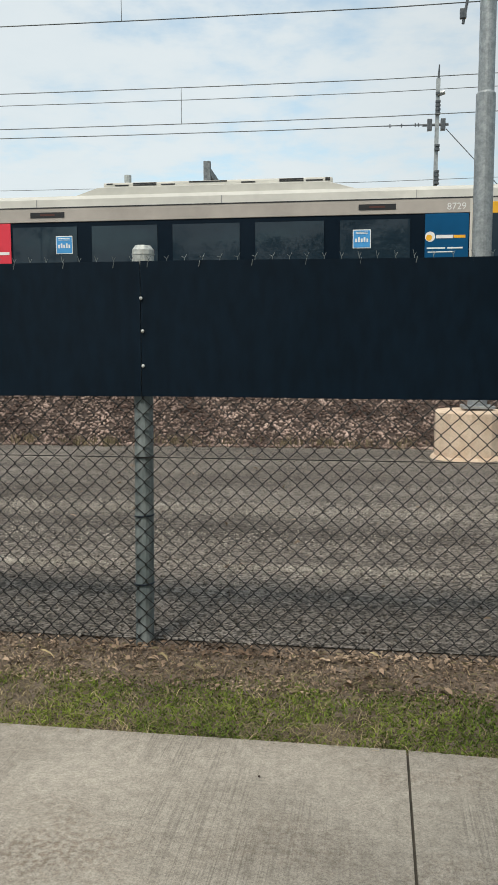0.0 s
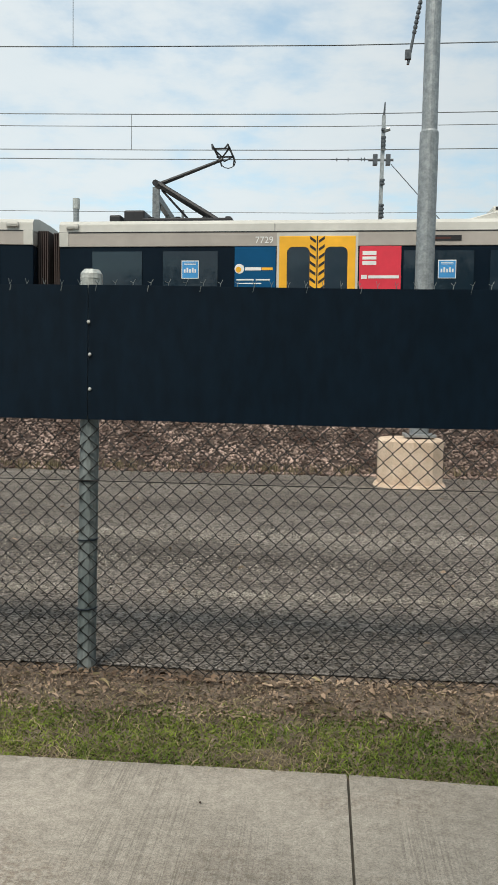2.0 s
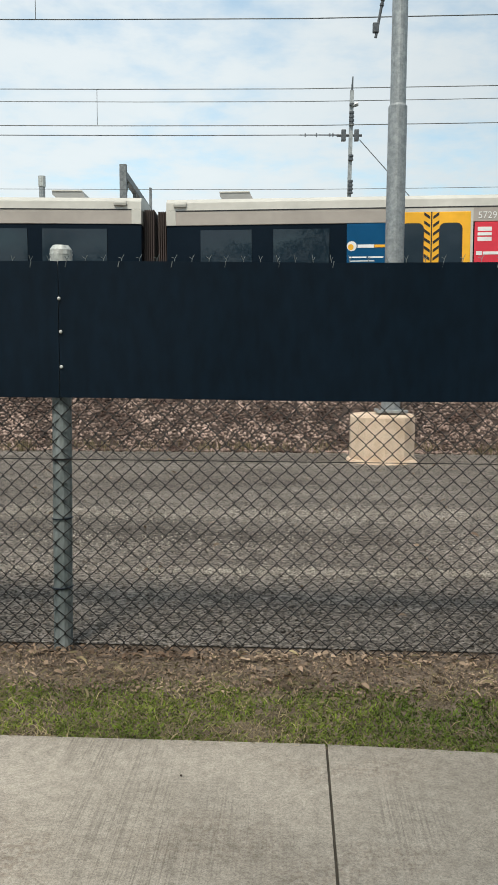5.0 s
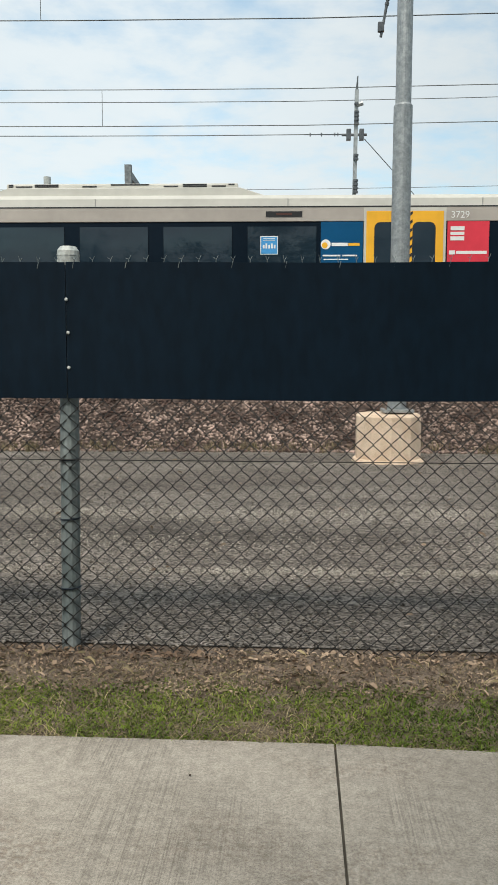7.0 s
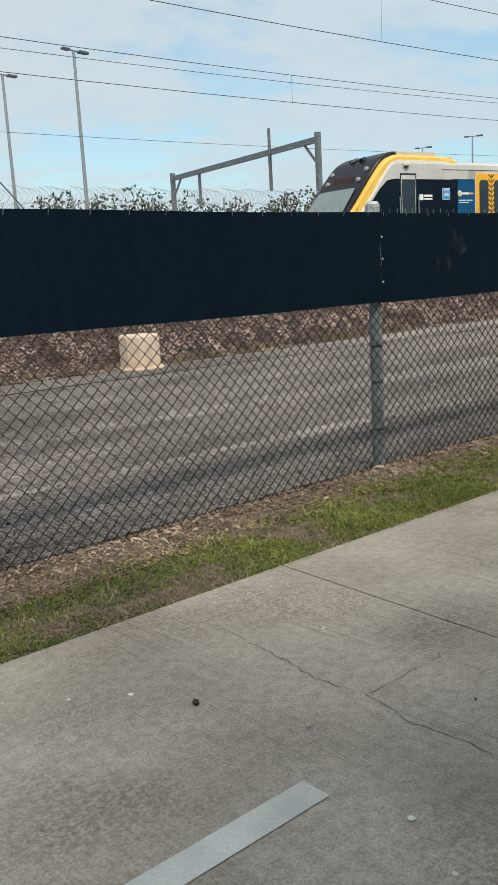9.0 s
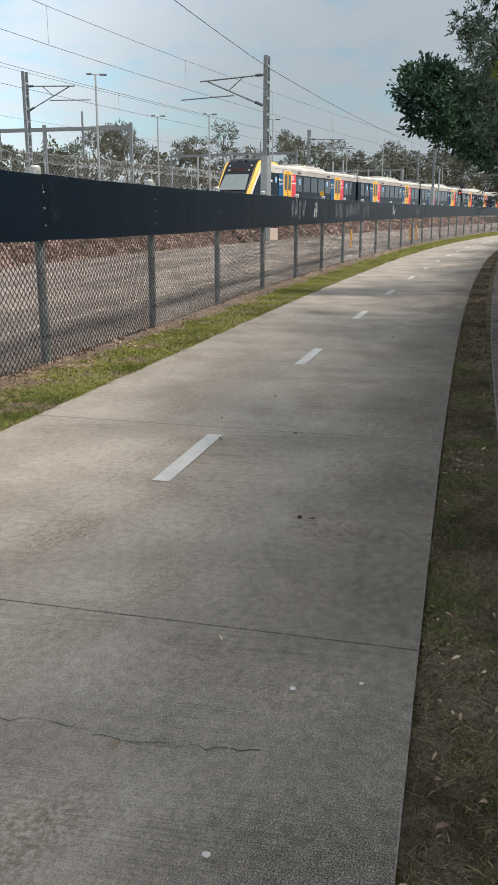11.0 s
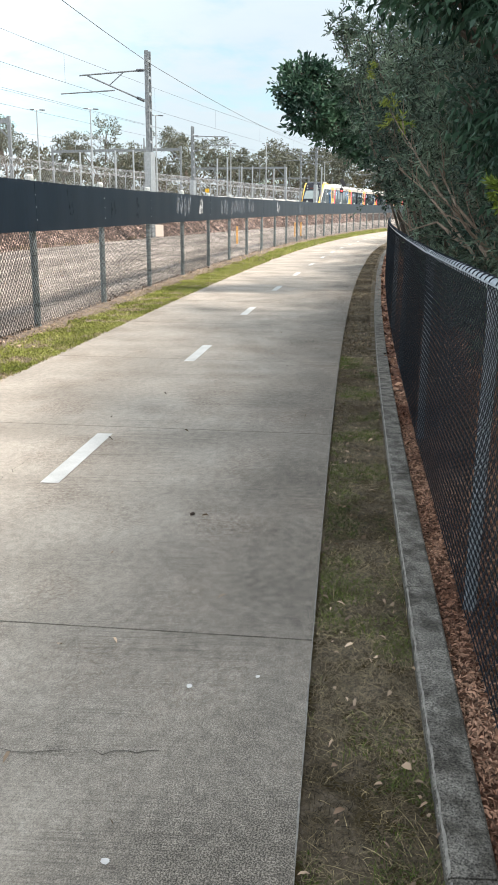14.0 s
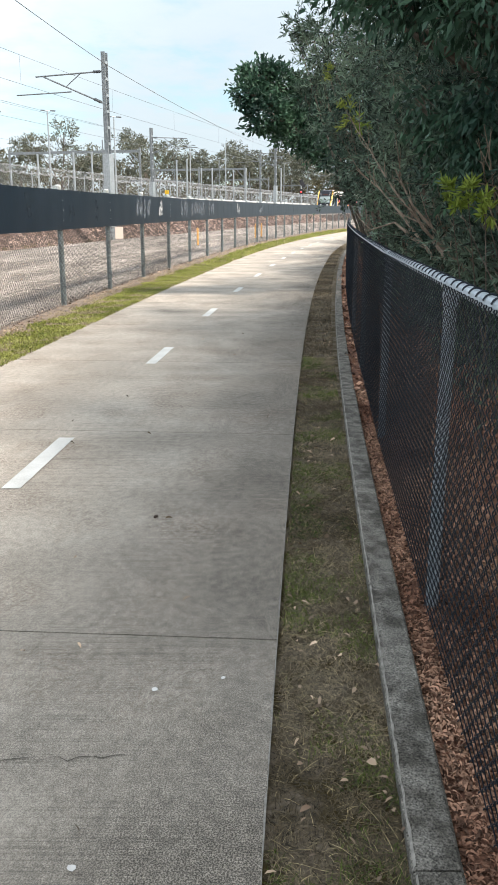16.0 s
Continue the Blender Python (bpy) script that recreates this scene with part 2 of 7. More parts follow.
M_GALV = surface("galvanised_steel", (0.25, 0.27, 0.275), (0.36, 0.38, 0.385), scale=14, rough=0.5, metal=0.55, grain=0.12, gscale=40)
M_PORTAL = surface("dull_grey_steel", (0.13, 0.142, 0.147), (0.22, 0.236, 0.242), scale=9, rough=0.6, metal=0.3, grain=0.15, gscale=30)
M_POST = surface("weathered_post", (0.13, 0.156, 0.158), (0.23, 0.258, 0.256), scale=9, rough=0.65, metal=0.2, grain=0.2, gscale=45, stretch=(1, 1, 0.4), bump=0.1)
M_CAP = surface("post_cap", (0.38, 0.40, 0.38), (0.52, 0.54, 0.52), scale=20, rough=0.55, metal=0.3, grain=0.2, gscale=60)
M_WIRE = surface("black_wire", (0.006, 0.011, 0.018), (0.012, 0.020, 0.030), scale=20, rough=0.45, spec=0.28)
M_WIRE_L = surface("grey_wire", (0.012, 0.0115, 0.011), (0.026, 0.025, 0.023), scale=20, rough=0.5, spec=0.3)
M_SHADE = surface("shade_panel", (0.0024, 0.0088, 0.0170), (0.0036, 0.0104, 0.0195), scale=1.6, rough=0.42, bump=0.04, bscale=5, grain=0.2, gscale=25, stretch=(1, 1, 0.35), spec=0.15)
M_RPOST = surface("dull_blue_grey_post", (0.24, 0.28, 0.315), (0.34, 0.385, 0.42), scale=12, rough=0.5, metal=0.4, grain=0.2, gscale=50)
M_RAIL_TUBE = surface("bare_tube", (0.30, 0.34, 0.37), (0.43, 0.47, 0.50), scale=10, rough=0.45, metal=0.5, grain=0.1, gscale=60)
M_FOUND = surface("pale_concrete", (0.56, 0.42, 0.305), (0.68, 0.55, 0.425), scale=4, rough=0.9, grain=0.12, gscale=50, bump=0.15)
M_LINE = surface("overhead_wire", (0.10, 0.11, 0.11), (0.16, 0.17, 0.17), scale=5, rough=0.5, metal=0.3)
M_INSUL = surface("insulator", (0.07, 0.08, 0.09), (0.12, 0.13, 0.14), scale=20, rough=0.35)
M_STEEL = surface("rail_steel", (0.16, 0.12, 0.095), (0.26, 0.21, 0.18), scale=10, rough=0.5, metal=0.6)
M_SLEEPER = surface("sleeper_concrete", (0.27, 0.25, 0.22), (0.36, 0.34, 0.31), scale=5, rough=0.9, grain=0.2)
M_BARK = surface("bark", (0.07, 0.058, 0.048), (0.15, 0.122, 0.10), scale=6, rough=0.9, bump=0.5, bscale=25, grain=0.3, gscale=30, stretch=(1, 1, 0.3))
M_TWIG = surface("dead_twig", (0.125, 0.095, 0.070), (0.22, 0.175, 0.135), scale=8, rough=0.9, grain=0.2)


# ---- mesh helpers ----
def mesh_from(name, bm):
    me = bpy.data.meshes.new(name)
    bm.to_mesh(me)
    bm.free()
    return me


def part(name, bm, material, parent=None, label="", m=None, smooth=False):
    """Links a bmesh (or a mesh) as one object under parent."""
    me = bm if isinstance(bm, bpy.types.Mesh) else mesh_from(name, bm)
    if material is not None and not me.materials:
        me.materials.append(material)
    if smooth:
        me.polygons.foreach_set("use_smooth", [True] * len(me.polygons))
    ob = new(name, me)
    if parent is not None:
        ob.parent = parent
    if m is not None:
        ob.matrix_basis = m
    if label:
        tagged(ob, label)
    return ob


def thing(name, label, category, group="", kind="", m=None):
    ob = new(name)
    ob.empty_display_size = 0.2
    if m is not None:
        ob.matrix_basis = m
    return tagged(ob, label, category, group, kind)


def box(bm, x0, x1, y0, y1, z0, z1, bevel=0.0):
    r = bmesh.ops.create_cube(bm, size=1, matrix=Matrix.LocRotScale(((x0 + x1) / 2, (y0 + y1) / 2, (z0 + z1) / 2), None, (x1 - x0, y1 - y0, z1 - z0)))
    if bevel:
        vs = set(r["verts"])
        es = [e for e in bm.edges if e.verts[0] in vs and e.verts[1] in vs]
        bmesh.ops.bevel(bm, geom=es, offset=bevel, segments=2, profile=0.6, affect="EDGES")
    return bm


def bar(bm, a, b, r, seg=8, r2=None):
    """A round bar from a to b."""
    a, b = Vector(a), Vector(b)
    d = b - a
    m = Matrix.Translation((a + b) / 2) @ d.to_track_quat("Z", "Y").to_matrix().to_4x4()
    bmesh.ops.create_cone(bm, cap_ends=True, segments=seg, radius1=r, radius2=r if r2 is None else r2, depth=d.length, matrix=m)
    return bm


def beam(bm, a, b, w, h):
    """A square bar from a to b."""
    a, b = Vector(a), Vector(b)
    d = b - a
    m = Matrix.Translation((a + b) / 2) @ d.to_track_quat("Z", "Y").to_matrix().to_4x4() @ Matrix.Diagonal((w, h, d.length, 1))
    bmesh.ops.create_cube(bm, size=1, matrix=m)
    return bm


def arrays(name, verts, faces, material):
    """A mesh from numpy arrays; faces all of one size."""
    verts, faces = np.asarray(verts, np.float32), np.asarray(faces, np.int32)
    me = bpy.data.meshes.new(name)
    k = faces.shape[1]
    me.vertices.add(len(verts))
    me.vertices.foreach_set("co", verts.ravel())
    me.loops.add(faces.size)
    me.loops.foreach_set("vertex_index", faces.ravel())
    me.polygons.add(len(faces))
    me.polygons.foreach_set("loop_start", np.arange(0, faces.size, k, dtype=np.int32))
    me.polygons.foreach_set("loop_total", np.full(len(faces), k, np.int32))
    me.update(calc_edges=True)
    me.materials.append(material)
    return me


def strip(name, left, right, material, z=0.0, zr=None):
    """A sheet between two lines of points (x, y[, z])."""
    n = len(left)
    v = [(p[0], p[1], p[2] if len(p) > 2 else z) for p in left] + [(p[0], p[1], p[2] if len(p) > 2 else (z if zr is None else zr)) for p in right]
    f = [(i, n + i, n + i + 1, i + 1) for i in range(n - 1)]
    return arrays(name, v, f, material)


# ---- plan ----
def path_right(x):
    """Near edge of the path."""
    if x < 0:
        return 0.0
    if x < 25:
        return -0.05 * x - 0.0012 * x * x
    if x < 30:
        return -2.0 - 0.11 * (x - 25)
    return -2.55 - 0.12 * (x - 30) - 0.0016 * (x - 30) ** 2


def path_rise(x):
    """The path climbs less than the ground beside the railway."""
    return 0.0045 * max(0.0, x - 9.0)


PATH_W = 2.95


def path_left(x):
    return path_right(x) + PATH_W


def fence_posts():
    """Post feet of the tall fence, 3.07 m apart, bending with the path."""
    pts = [(-1.18 - 3.067 * k, 3.853) for k in range(5, 0, -1)] + [(-1.18, 3.853)]
    turn = [0.0, -2.8, -4.2, -3.45, -3.65]
    x, y = pts[-1]
    for k in range(34):
        a = radians(turn[k] if k < 5 else -4.5 - 0.53 * (k - 5))
        x, y = x + 3.067 * math.cos(a), y + 3.067 * math.sin(a)
        pts.append((x, y))
    return pts


POSTS = fence_posts()
PX, PY = [p[0] for p in POSTS], [p[1] for p in POSTS]


def fence_y(x):
    return float(np.interp(x, PX, PY))


def rise(x):
    """The ground beside the railway climbs gently to the east."""
    return 0.0088 * max(0.0, x - 12.0)


def climb(x, x2, z, z2):
    """Tilt of a fence bay that follows the rise."""
    return -math.degrees(math.atan((z2 - z) / (x2 - x)))


# the line of the running track: arc length, place and heading
RAIL_Z = 1.0
S = np.arange(-320.0, 460.0, 1.0)
HEAD = np.minimum(0.129 - 0.378 / (1 + np.exp(-(S - 15.33) / 17.74)), 0.055)
HEAD = np.where(S > 50, np.interp(S, [50, 75, 100, 130, 170, 220], [-0.2021, -0.2356, -0.2557, -0.2564, -0.2475, -0.2363]), HEAD)
TX = np.cumsum(np.cos(HEAD))
TY = np.cumsum(np.sin(HEAD))
TX, TY = TX - TX[320], TY - TY[320] + 18.9


def track(s, off=0.0):
    """Place beside the track: off metres to its near side; the height of its rails, and the heading."""
    h = float(np.interp(s, S, HEAD))
    x, y = float(np.interp(s, S, TX)), float(np.interp(s, S, TY))
    return x + off * math.sin(h), y - off * math.cos(h), RAIL_Z + 0.0088 * min(max(0.0, s), 50.0) + 0.0063 * max(0.0, s - 50.0), h


def track_y(x, off=0.0):
    s = float(np.interp(x, TX, S))
    return track(s, off)[1]


# ---- ground ----
XS = [x * 1.0 for x in range(-22, 100)]
gb = bmesh.new()
bmesh.ops.create_grid(gb, x_segments=8, y_segments=8, size=1500, matrix=Matrix.Translation((0, 0, -0.06)))
tagged(part("ground", gb, M_LAND), "rough dry grass land out to the horizon", "ground", kind="structure")


def lay(name, label, left, right, material, z=0.0, kind="structure", category="ground", zr=None):
    return tagged(part(name, strip(name, left, right, material, z, zr), None), label, category, kind=kind)


lay("verge", "strip of grass and soil between concrete path and fence",
    [(x, path_left(x) - 0.02, path_rise(x) - 0.012) for x in XS], [(x, fence_y(x) + 0.12, rise(x) - 0.012) for x in XS], M_SOIL, -0.012, category="verge")
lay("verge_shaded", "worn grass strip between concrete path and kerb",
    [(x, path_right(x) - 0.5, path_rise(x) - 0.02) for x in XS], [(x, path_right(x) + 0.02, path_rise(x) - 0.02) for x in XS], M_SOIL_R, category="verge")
lay("garden_bed", "bark mulch bed under the shrubs",
    [(x, path_right(x) - 30, 0.9) for x in XS], [(x, path_right(x) - 3.0, path_rise(x) + 0.25) for x in XS], M_SOIL_R, category="garden bed")
lay("garden_bed_edge", "reddish bark mulch under the low fence",
    [(x, path_right(x) - 3.0, path_rise(x) + 0.25) for x in XS], [(x, path_right(x) - 0.46, path_rise(x) - 0.015) for x in XS], surface("mulch_bed", (0.10, 0.045, 0.03), (0.19, 0.10, 0.065), scale=8, rough=0.95, bump=0.7, bscale=50, grain=0.4, gscale=45), category="garden bed")


def gravel_material():
    """Service-road gravel: single stones as cells of their own tone, broad worn bands along the road."""
    m = surface("gravel", (0.108, 0.094, 0.081), (0.170, 0.151, 0.131), scale=0.9, rough=0.95, stretch=(0.4, 1, 1), grain=0.25, gscale=20)
    nt = m.node_tree
    b = nt.nodes["Principled BSDF"]
    L = nt.links.new
    src = b.inputs["Base Color"].links[0].from_socket
    tc = nt.nodes.new("ShaderNodeTexCoord")
    out = src
    last = None
    for scale, lo, hi in ((78, 0.18, 1.85), (34, 0.75, 1.25)):
        v = nt.nodes.new("ShaderNodeTexVoronoi")
        v.inputs["Scale"].default_value = scale
        L(tc.outputs["Object"], v.inputs["Vector"])
        bw = nt.nodes.new("ShaderNodeSeparateColor")
        L(v.outputs["Color"], bw.inputs[0])
        r = nt.nodes.new("ShaderNodeMapRange")
        r.inputs["To Min"].default_value, r.inputs["To Max"].default_value = lo, hi
        L(bw.outputs[0], r.inputs["Value"])
        sc = nt.nodes.new("ShaderNodeVectorMath")
        sc.operation = "SCALE"
        L(out, sc.inputs[0])
        L(r.outputs[0], sc.inputs["Scale"])
        out = sc.outputs[0]
        last = last or v
    mp = nt.nodes.new("ShaderNodeMapping")
    mp.inputs["Scale"].default_value = (0.16, 1.3, 1)
    L(tc.outputs["Object"], mp.inputs[0])
    n = nt.nodes.new("ShaderNodeTexNoise")
    n.inputs["Scale"].default_value, n.inputs["Detail"].default_value = 1.0, 6.0
    L(mp.outputs[0], n.inputs["Vector"])
    r = nt.nodes.new("ShaderNodeMapRange")
    r.inputs["From Min"].default_value, r.inputs["From Max"].default_value = 0.35, 0.68
    r.inputs["To Min"].default_value, r.inputs["To Max"].default_value = 0.8, 1.45
    L(n.outputs[0], r.inputs["Value"])
    sc = nt.nodes.new("ShaderNodeVectorMath")
    sc.operation = "SCALE"
    L(out, sc.inputs[0])
    L(r.outputs[0], sc.inputs["Scale"])
    # brightens along the road to the east: sunlit look put into the colour
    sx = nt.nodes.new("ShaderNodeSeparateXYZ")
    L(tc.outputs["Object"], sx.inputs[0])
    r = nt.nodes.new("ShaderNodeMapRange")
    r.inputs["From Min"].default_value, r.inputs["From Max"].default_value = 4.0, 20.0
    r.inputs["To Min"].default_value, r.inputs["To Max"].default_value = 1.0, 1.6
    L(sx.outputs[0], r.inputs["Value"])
    sunlit_gain = nt.nodes.new("ShaderNodeVectorMath")
    sunlit_gain.operation = "SCALE"
    L(sc.outputs[0], sunlit_gain.inputs[0])
    L(r.outputs[0], sunlit_gain.inputs["Scale"])
    L(sunlit_gain.outputs[0], b.inputs["Base Color"])
    bp = nt.nodes.new("ShaderNodeBump")
    bp.inputs["Strength"].default_value, bp.inputs["Distance"].default_value = 0.8, 0.012
    bp.invert = True
    L(last.outputs["Distance"], bp.inputs["Height"])
    L(bp.outputs[0], b.inputs["Normal"])
    return m


M_GRAVEL = gravel_material()
SS = [s * 2.0 for s in range(-80, 140)]


def toe(s):
    x, y, z, h = track(s, 6.9)
    return x, y


RX = [x * 2.0 for x in range(-40, 100)]
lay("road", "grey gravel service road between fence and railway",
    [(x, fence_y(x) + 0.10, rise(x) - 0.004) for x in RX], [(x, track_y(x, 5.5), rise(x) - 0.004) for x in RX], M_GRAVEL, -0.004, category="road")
# ballast bank: near slope, the two-track bed, and the far side
lay("ballast_bank", "steep bank of red-brown railway ballast",
    [track(s, 6.9)[:2] + (rise(s) - 0.03,) for s in SS], [track(s, 5.55)[:2] + (track(s)[2] - 0.16,) for s in SS], M_BALLAST, category="ballast")
lay("track_bed", "flat bed of railway ballast under the tracks",
    [track(s, 5.55)[:2] + (track(s)[2] - 0.16,) for s in SS], [track(s, -4.0)[:2] + (track(s)[2] - 0.16,) for s in SS], M_BALLAST, category="ballast")
lay("yard", "pale gravel ground of the railway yard",
    [track(s, -4.0)[:2] + (track(s)[2] - 0.16,) for s in SS], [track(s, -70.0)[:2] + (track(s)[2] * 0.8 + 2.2 * min(1.0, max(0.0, (s - 30) / 50.0)),) for s in SS],
    surface("yard_gravel", (0.22, 0.20, 0.18), (0.36, 0.34, 0.31), scale=0.4, rough=0.95, grain=0.3, gscale=12), category="ground")


# ---- concrete path: slabs between sawn joints ----
path_root = thing("path", "pale brushed concrete shared path with dashed centre line", "path", kind="structure")
JOINTS = [0.016 + 2.835 * k if k < 1 else 2.785 + 2.85 * (k - 1) for k in range(-7, 34)]


def skew_at(x):
    return 0.012 if x < 1 else PATH_W * (0.05 + 0.0024 * x)


def slab(x0, x1):
    bm = bmesh.new()
    n = 5
    xs = [x0 + 0.0045 + (x1 - x0 - 0.009) * i / n for i in range(n + 1)]
    top, low = [], []
    for i, x in enumerate(xs):
        skew = skew_at(x0) + (skew_at(x1) - skew_at(x0)) * i / n
        z = path_rise(x)
        top.append((bm.verts.new((x, path_right(x), z)), bm.verts.new((x + skew, path_left(x), z))))
        low.append((bm.verts.new((x, path_right(x), z - 0.05)), bm.verts.new((x + skew, path_left(x), z - 0.05))))
    for i in range(n):
        bm.faces.new((top[i][0], top[i + 1][0], top[i + 1][1], top[i][1]))
        bm.faces.new((low[i][0], low[i + 1][0], top[i + 1][0], top[i][0]))
        bm.faces.new((top[i][1], top[i + 1][1], low[i + 1][1], low[i][1]))
    for i in (0, n):
        bm.faces.new((top[i][0], top[i][1], low[i][1], low[i][0]))
    bmesh.ops.recalc_face_normals(bm, faces=bm.faces)
    return bm


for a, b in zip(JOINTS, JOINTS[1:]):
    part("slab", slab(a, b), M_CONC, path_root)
part("joint_filler", strip("joint_filler", [(x, path_right(x) + 0.01, path_rise(x) - 0.016) for x in XS], [(x, path_left(x) - 0.01, path_rise(x) - 0.016) for x in XS], M_CONC_DARK), None, path_root, "dark dirt in sawn joints")
for k in range(-2, 16):
    x0 = 0.44 + 4.0 * k + (0.16 if k == 0 else 0.0)
    pts = [x0 + 0.27 * i for i in range(5)]
    cy = lambda x: path_right(x) + PATH_W / 2 + 0.03
    part("dash", strip("dash", [(x, cy(x) - 0.052, path_rise(x) + 0.004) for x in pts], [(x, cy(x) + 0.052, path_rise(x) + 0.004) for x in pts], M_PAINT), None, path_root, "white painted dash")

# worn pale lip of the slabs along the shaded verge
rl = random.Random(77)
for k in range(15):
    pts = [1.0 + k * 2 + i * 0.04 for i in range(51)]
    part("worn_edge", strip("worn_edge", [(x, path_right(x) - 0.001 - rl.uniform(0, 0.001), path_rise(x) + 0.0025) for x in pts], [(x, path_right(x) + max(0.0, rl.gauss(0.0015, 0.002)), path_rise(x) + 0.0025) for x in pts], M_ARRIS), None, path_root, "pale worn slab edge")

# ---- kerb beside the garden ----
kerb_root = thing("kerb", "weathered grey concrete edging kerb", "kerb", kind="structure")


def kerb_y(x):
    return path_right(x) - 0.325 - 0.006 * min(max(x, 0), 18)


for k in range(-4, 36):
    x0, x1 = k * 1.5 + 0.2, k * 1.5 + 1.694
    bm = bmesh.new()
    rows = []
    for i in range(4):
        x = x0 + (x1 - x0) * i / 3
        y = kerb_y(x)
        rows.append([bm.verts.new((x, y + dy, z + path_rise(x))) for dy, z in ((0.0, -0.05), (0.0, 0.016), (-0.008, 0.024), (-0.107, 0.024), (-0.115, 0.016), (-0.115, -0.05))])
    for i in range(3):
        for j in range(5):
            bm.faces.new((rows[i][j], rows[i + 1][j], rows[i + 1][j + 1], rows[i][j + 1]))
    bm.faces.new(rows[0])
    bm.faces.new(rows[3][::-1])
    bmesh.ops.recalc_face_normals(bm, faces=bm.faces)
    kl = part("kerb_length", bm, M_KERB, kerb_root)
    # chipped pale edge on the path side
    rk = random.Random(k + 50)
    left, right = [], []
    for i in range(50):
        x = x0 + 0.01 + (x1 - x0 - 0.02) * i / 49
        y = kerb_y(x)
        q = min(0.002, max(-0.003, rk.gauss(0.0, 0.0018)))
        left.append((x, y - 0.009 - q, path_rise(x) + 0.0262))
        right.append((x, y - 0.004 + rk.uniform(-0.001, 0.001), path_rise(x) + 0.0215))
    part("worn_edge", strip("worn_edge", left, right, M_ARRIS), None, kl, "chipped pale kerb edge")


# ---- chain-link fences ----
def chainlink(name, width, z0, z1, cell, r, material, barbs=0.0, knuckle=0.0):
    """Woven diamond mesh of bent wires, each a three-sided tube."""
    w = cell / 2
    n = int(round(width / w))
    w = width / n
    hz = cell / 2
    m = int(round((z1 - z0) / hz))
    verts, faces = [], []
    ring = np.array([(r * math.cos(a), r * math.sin(a)) for a in (0.5, 2.6, 4.7)])
    for k in range(n):
        zs = z0 + np.arange(m + 1) * (z1 - z0) / m
        odd = (np.arange(m + 1) + k) % 2
        xs = (k + odd) * w
        ys = np.where(odd, 0.002, -0.002)
        pts = np.stack([xs, ys, zs], 1)
        if knuckle:
            # each bend hooks round its neighbour with a short upright turn
            ends = np.stack([pts - (0, 0, knuckle), pts + (0, 0, knuckle)], 1)
            ends[:, :, 0] += ((odd - 0.5) * 0.001)[:, None]
            ends[:, 0, 1] += np.where(odd, 0.002, -0.002)
            pts = ends.reshape(-1, 3)
        if barbs:
            pts = np.vstack([pts, pts[-1] + np.array([(0.5 - odd[-1]) * 2 * 0.012, 0, barbs])])
        base = len(verts)
        for p in pts:
            for c, s in ring:
                verts.append((p[0] + c, p[1] + s, p[2]))
        q = len(pts)
        for i in range(q - 1):
            for j in range(3):
                a, b = base + 3 * i + j, base + 3 * i + (j + 1) % 3
                faces.append((a, b, b + 3, a + 3))
    return arrays(name, verts, faces, material)


fence = thing("chain_link_fence", "tall galvanised chain-link fence with black shade panels along its top", "fence", kind="structure")
PANEL0, PANEL1 = 1.205, 1.825


def post_mesh():
    bm = bmesh.new()
    bar(bm, (0, 0, -0.05), (0, 0, 1.86), 0.045, 16)
    return mesh_from("post", bm)


def cap_mesh():
    bm = bmesh.new()
    bar(bm, (0, 0, 1.815), (0, 0, 1.885), 0.051, 16)
    bar(bm, (0, 0, 1.885), (0, 0, 1.905), 0.051, 16, 0.036)
    bar(bm, (0, 0, 1.862), (0, 0, 1.868), 0.053, 16)
    return mesh_from("cap", bm)


def tie_mesh():
    bm = bmesh.new()
    for i in range(10):
        a0, a1 = math.pi * (0.95 + i * 0.11), math.pi * (0.95 + (i + 1) * 0.11)
        bar(bm, (0.049 * math.cos(a0), 0.049 * math.sin(a0), -0.004 + i * 0.001), (0.049 * math.cos(a1), 0.049 * math.sin(a1), -0.003 + i * 0.001), 0.0042, 5)
    return mesh_from("wire_tie", bm)


def bolt_mesh():
    bm = bmesh.new()
    bmesh.ops.create_uvsphere(bm, u_segments=10, v_segments=6, radius=0.0085, matrix=Matrix.Diagonal((1, 0.6, 1, 1)))
    return mesh_from("rivet", bm)


def panel_mesh(seed):
    """A thin sheet, slightly bowed and rippled, with a turned edge at its end."""
    rng = random.Random(seed)
    bm = bmesh.new()
    nx, nz = 22, 6
    grid = []
    ph = [rng.uniform(0, 6.28) for _ in range(4)]
    for i in range(nx + 1):
        col = []
        for j in range(nz + 1):
            u, v = i / nx, j / nz
            y = -0.012 + 0.0022 * math.sin(u * 9 + ph[0]) * math.sin(v * 3.2 + ph[1]) + 0.0012 * math.sin(u * 23 + ph[2])
            z = PANEL0 + (PANEL1 - PANEL0) * v + 0.004 * math.sin(u * 7 + ph[3])
            col.append(bm.verts.new((0.004 + u * 3.063, y, z)))
        grid.append(col)
    for i in range(nx):
        for j in range(nz):
            bm.faces.new((grid[i][j], grid[i + 1][j], grid[i + 1][j + 1], grid[i][j + 1]))
    bm.normal_update()
    bmesh.ops.solidify(bm, geom=list(bm.faces), thickness=0.003)
    bmesh.ops.recalc_face_normals(bm, faces=bm.faces)
    return mesh_from("shade_panel", bm)


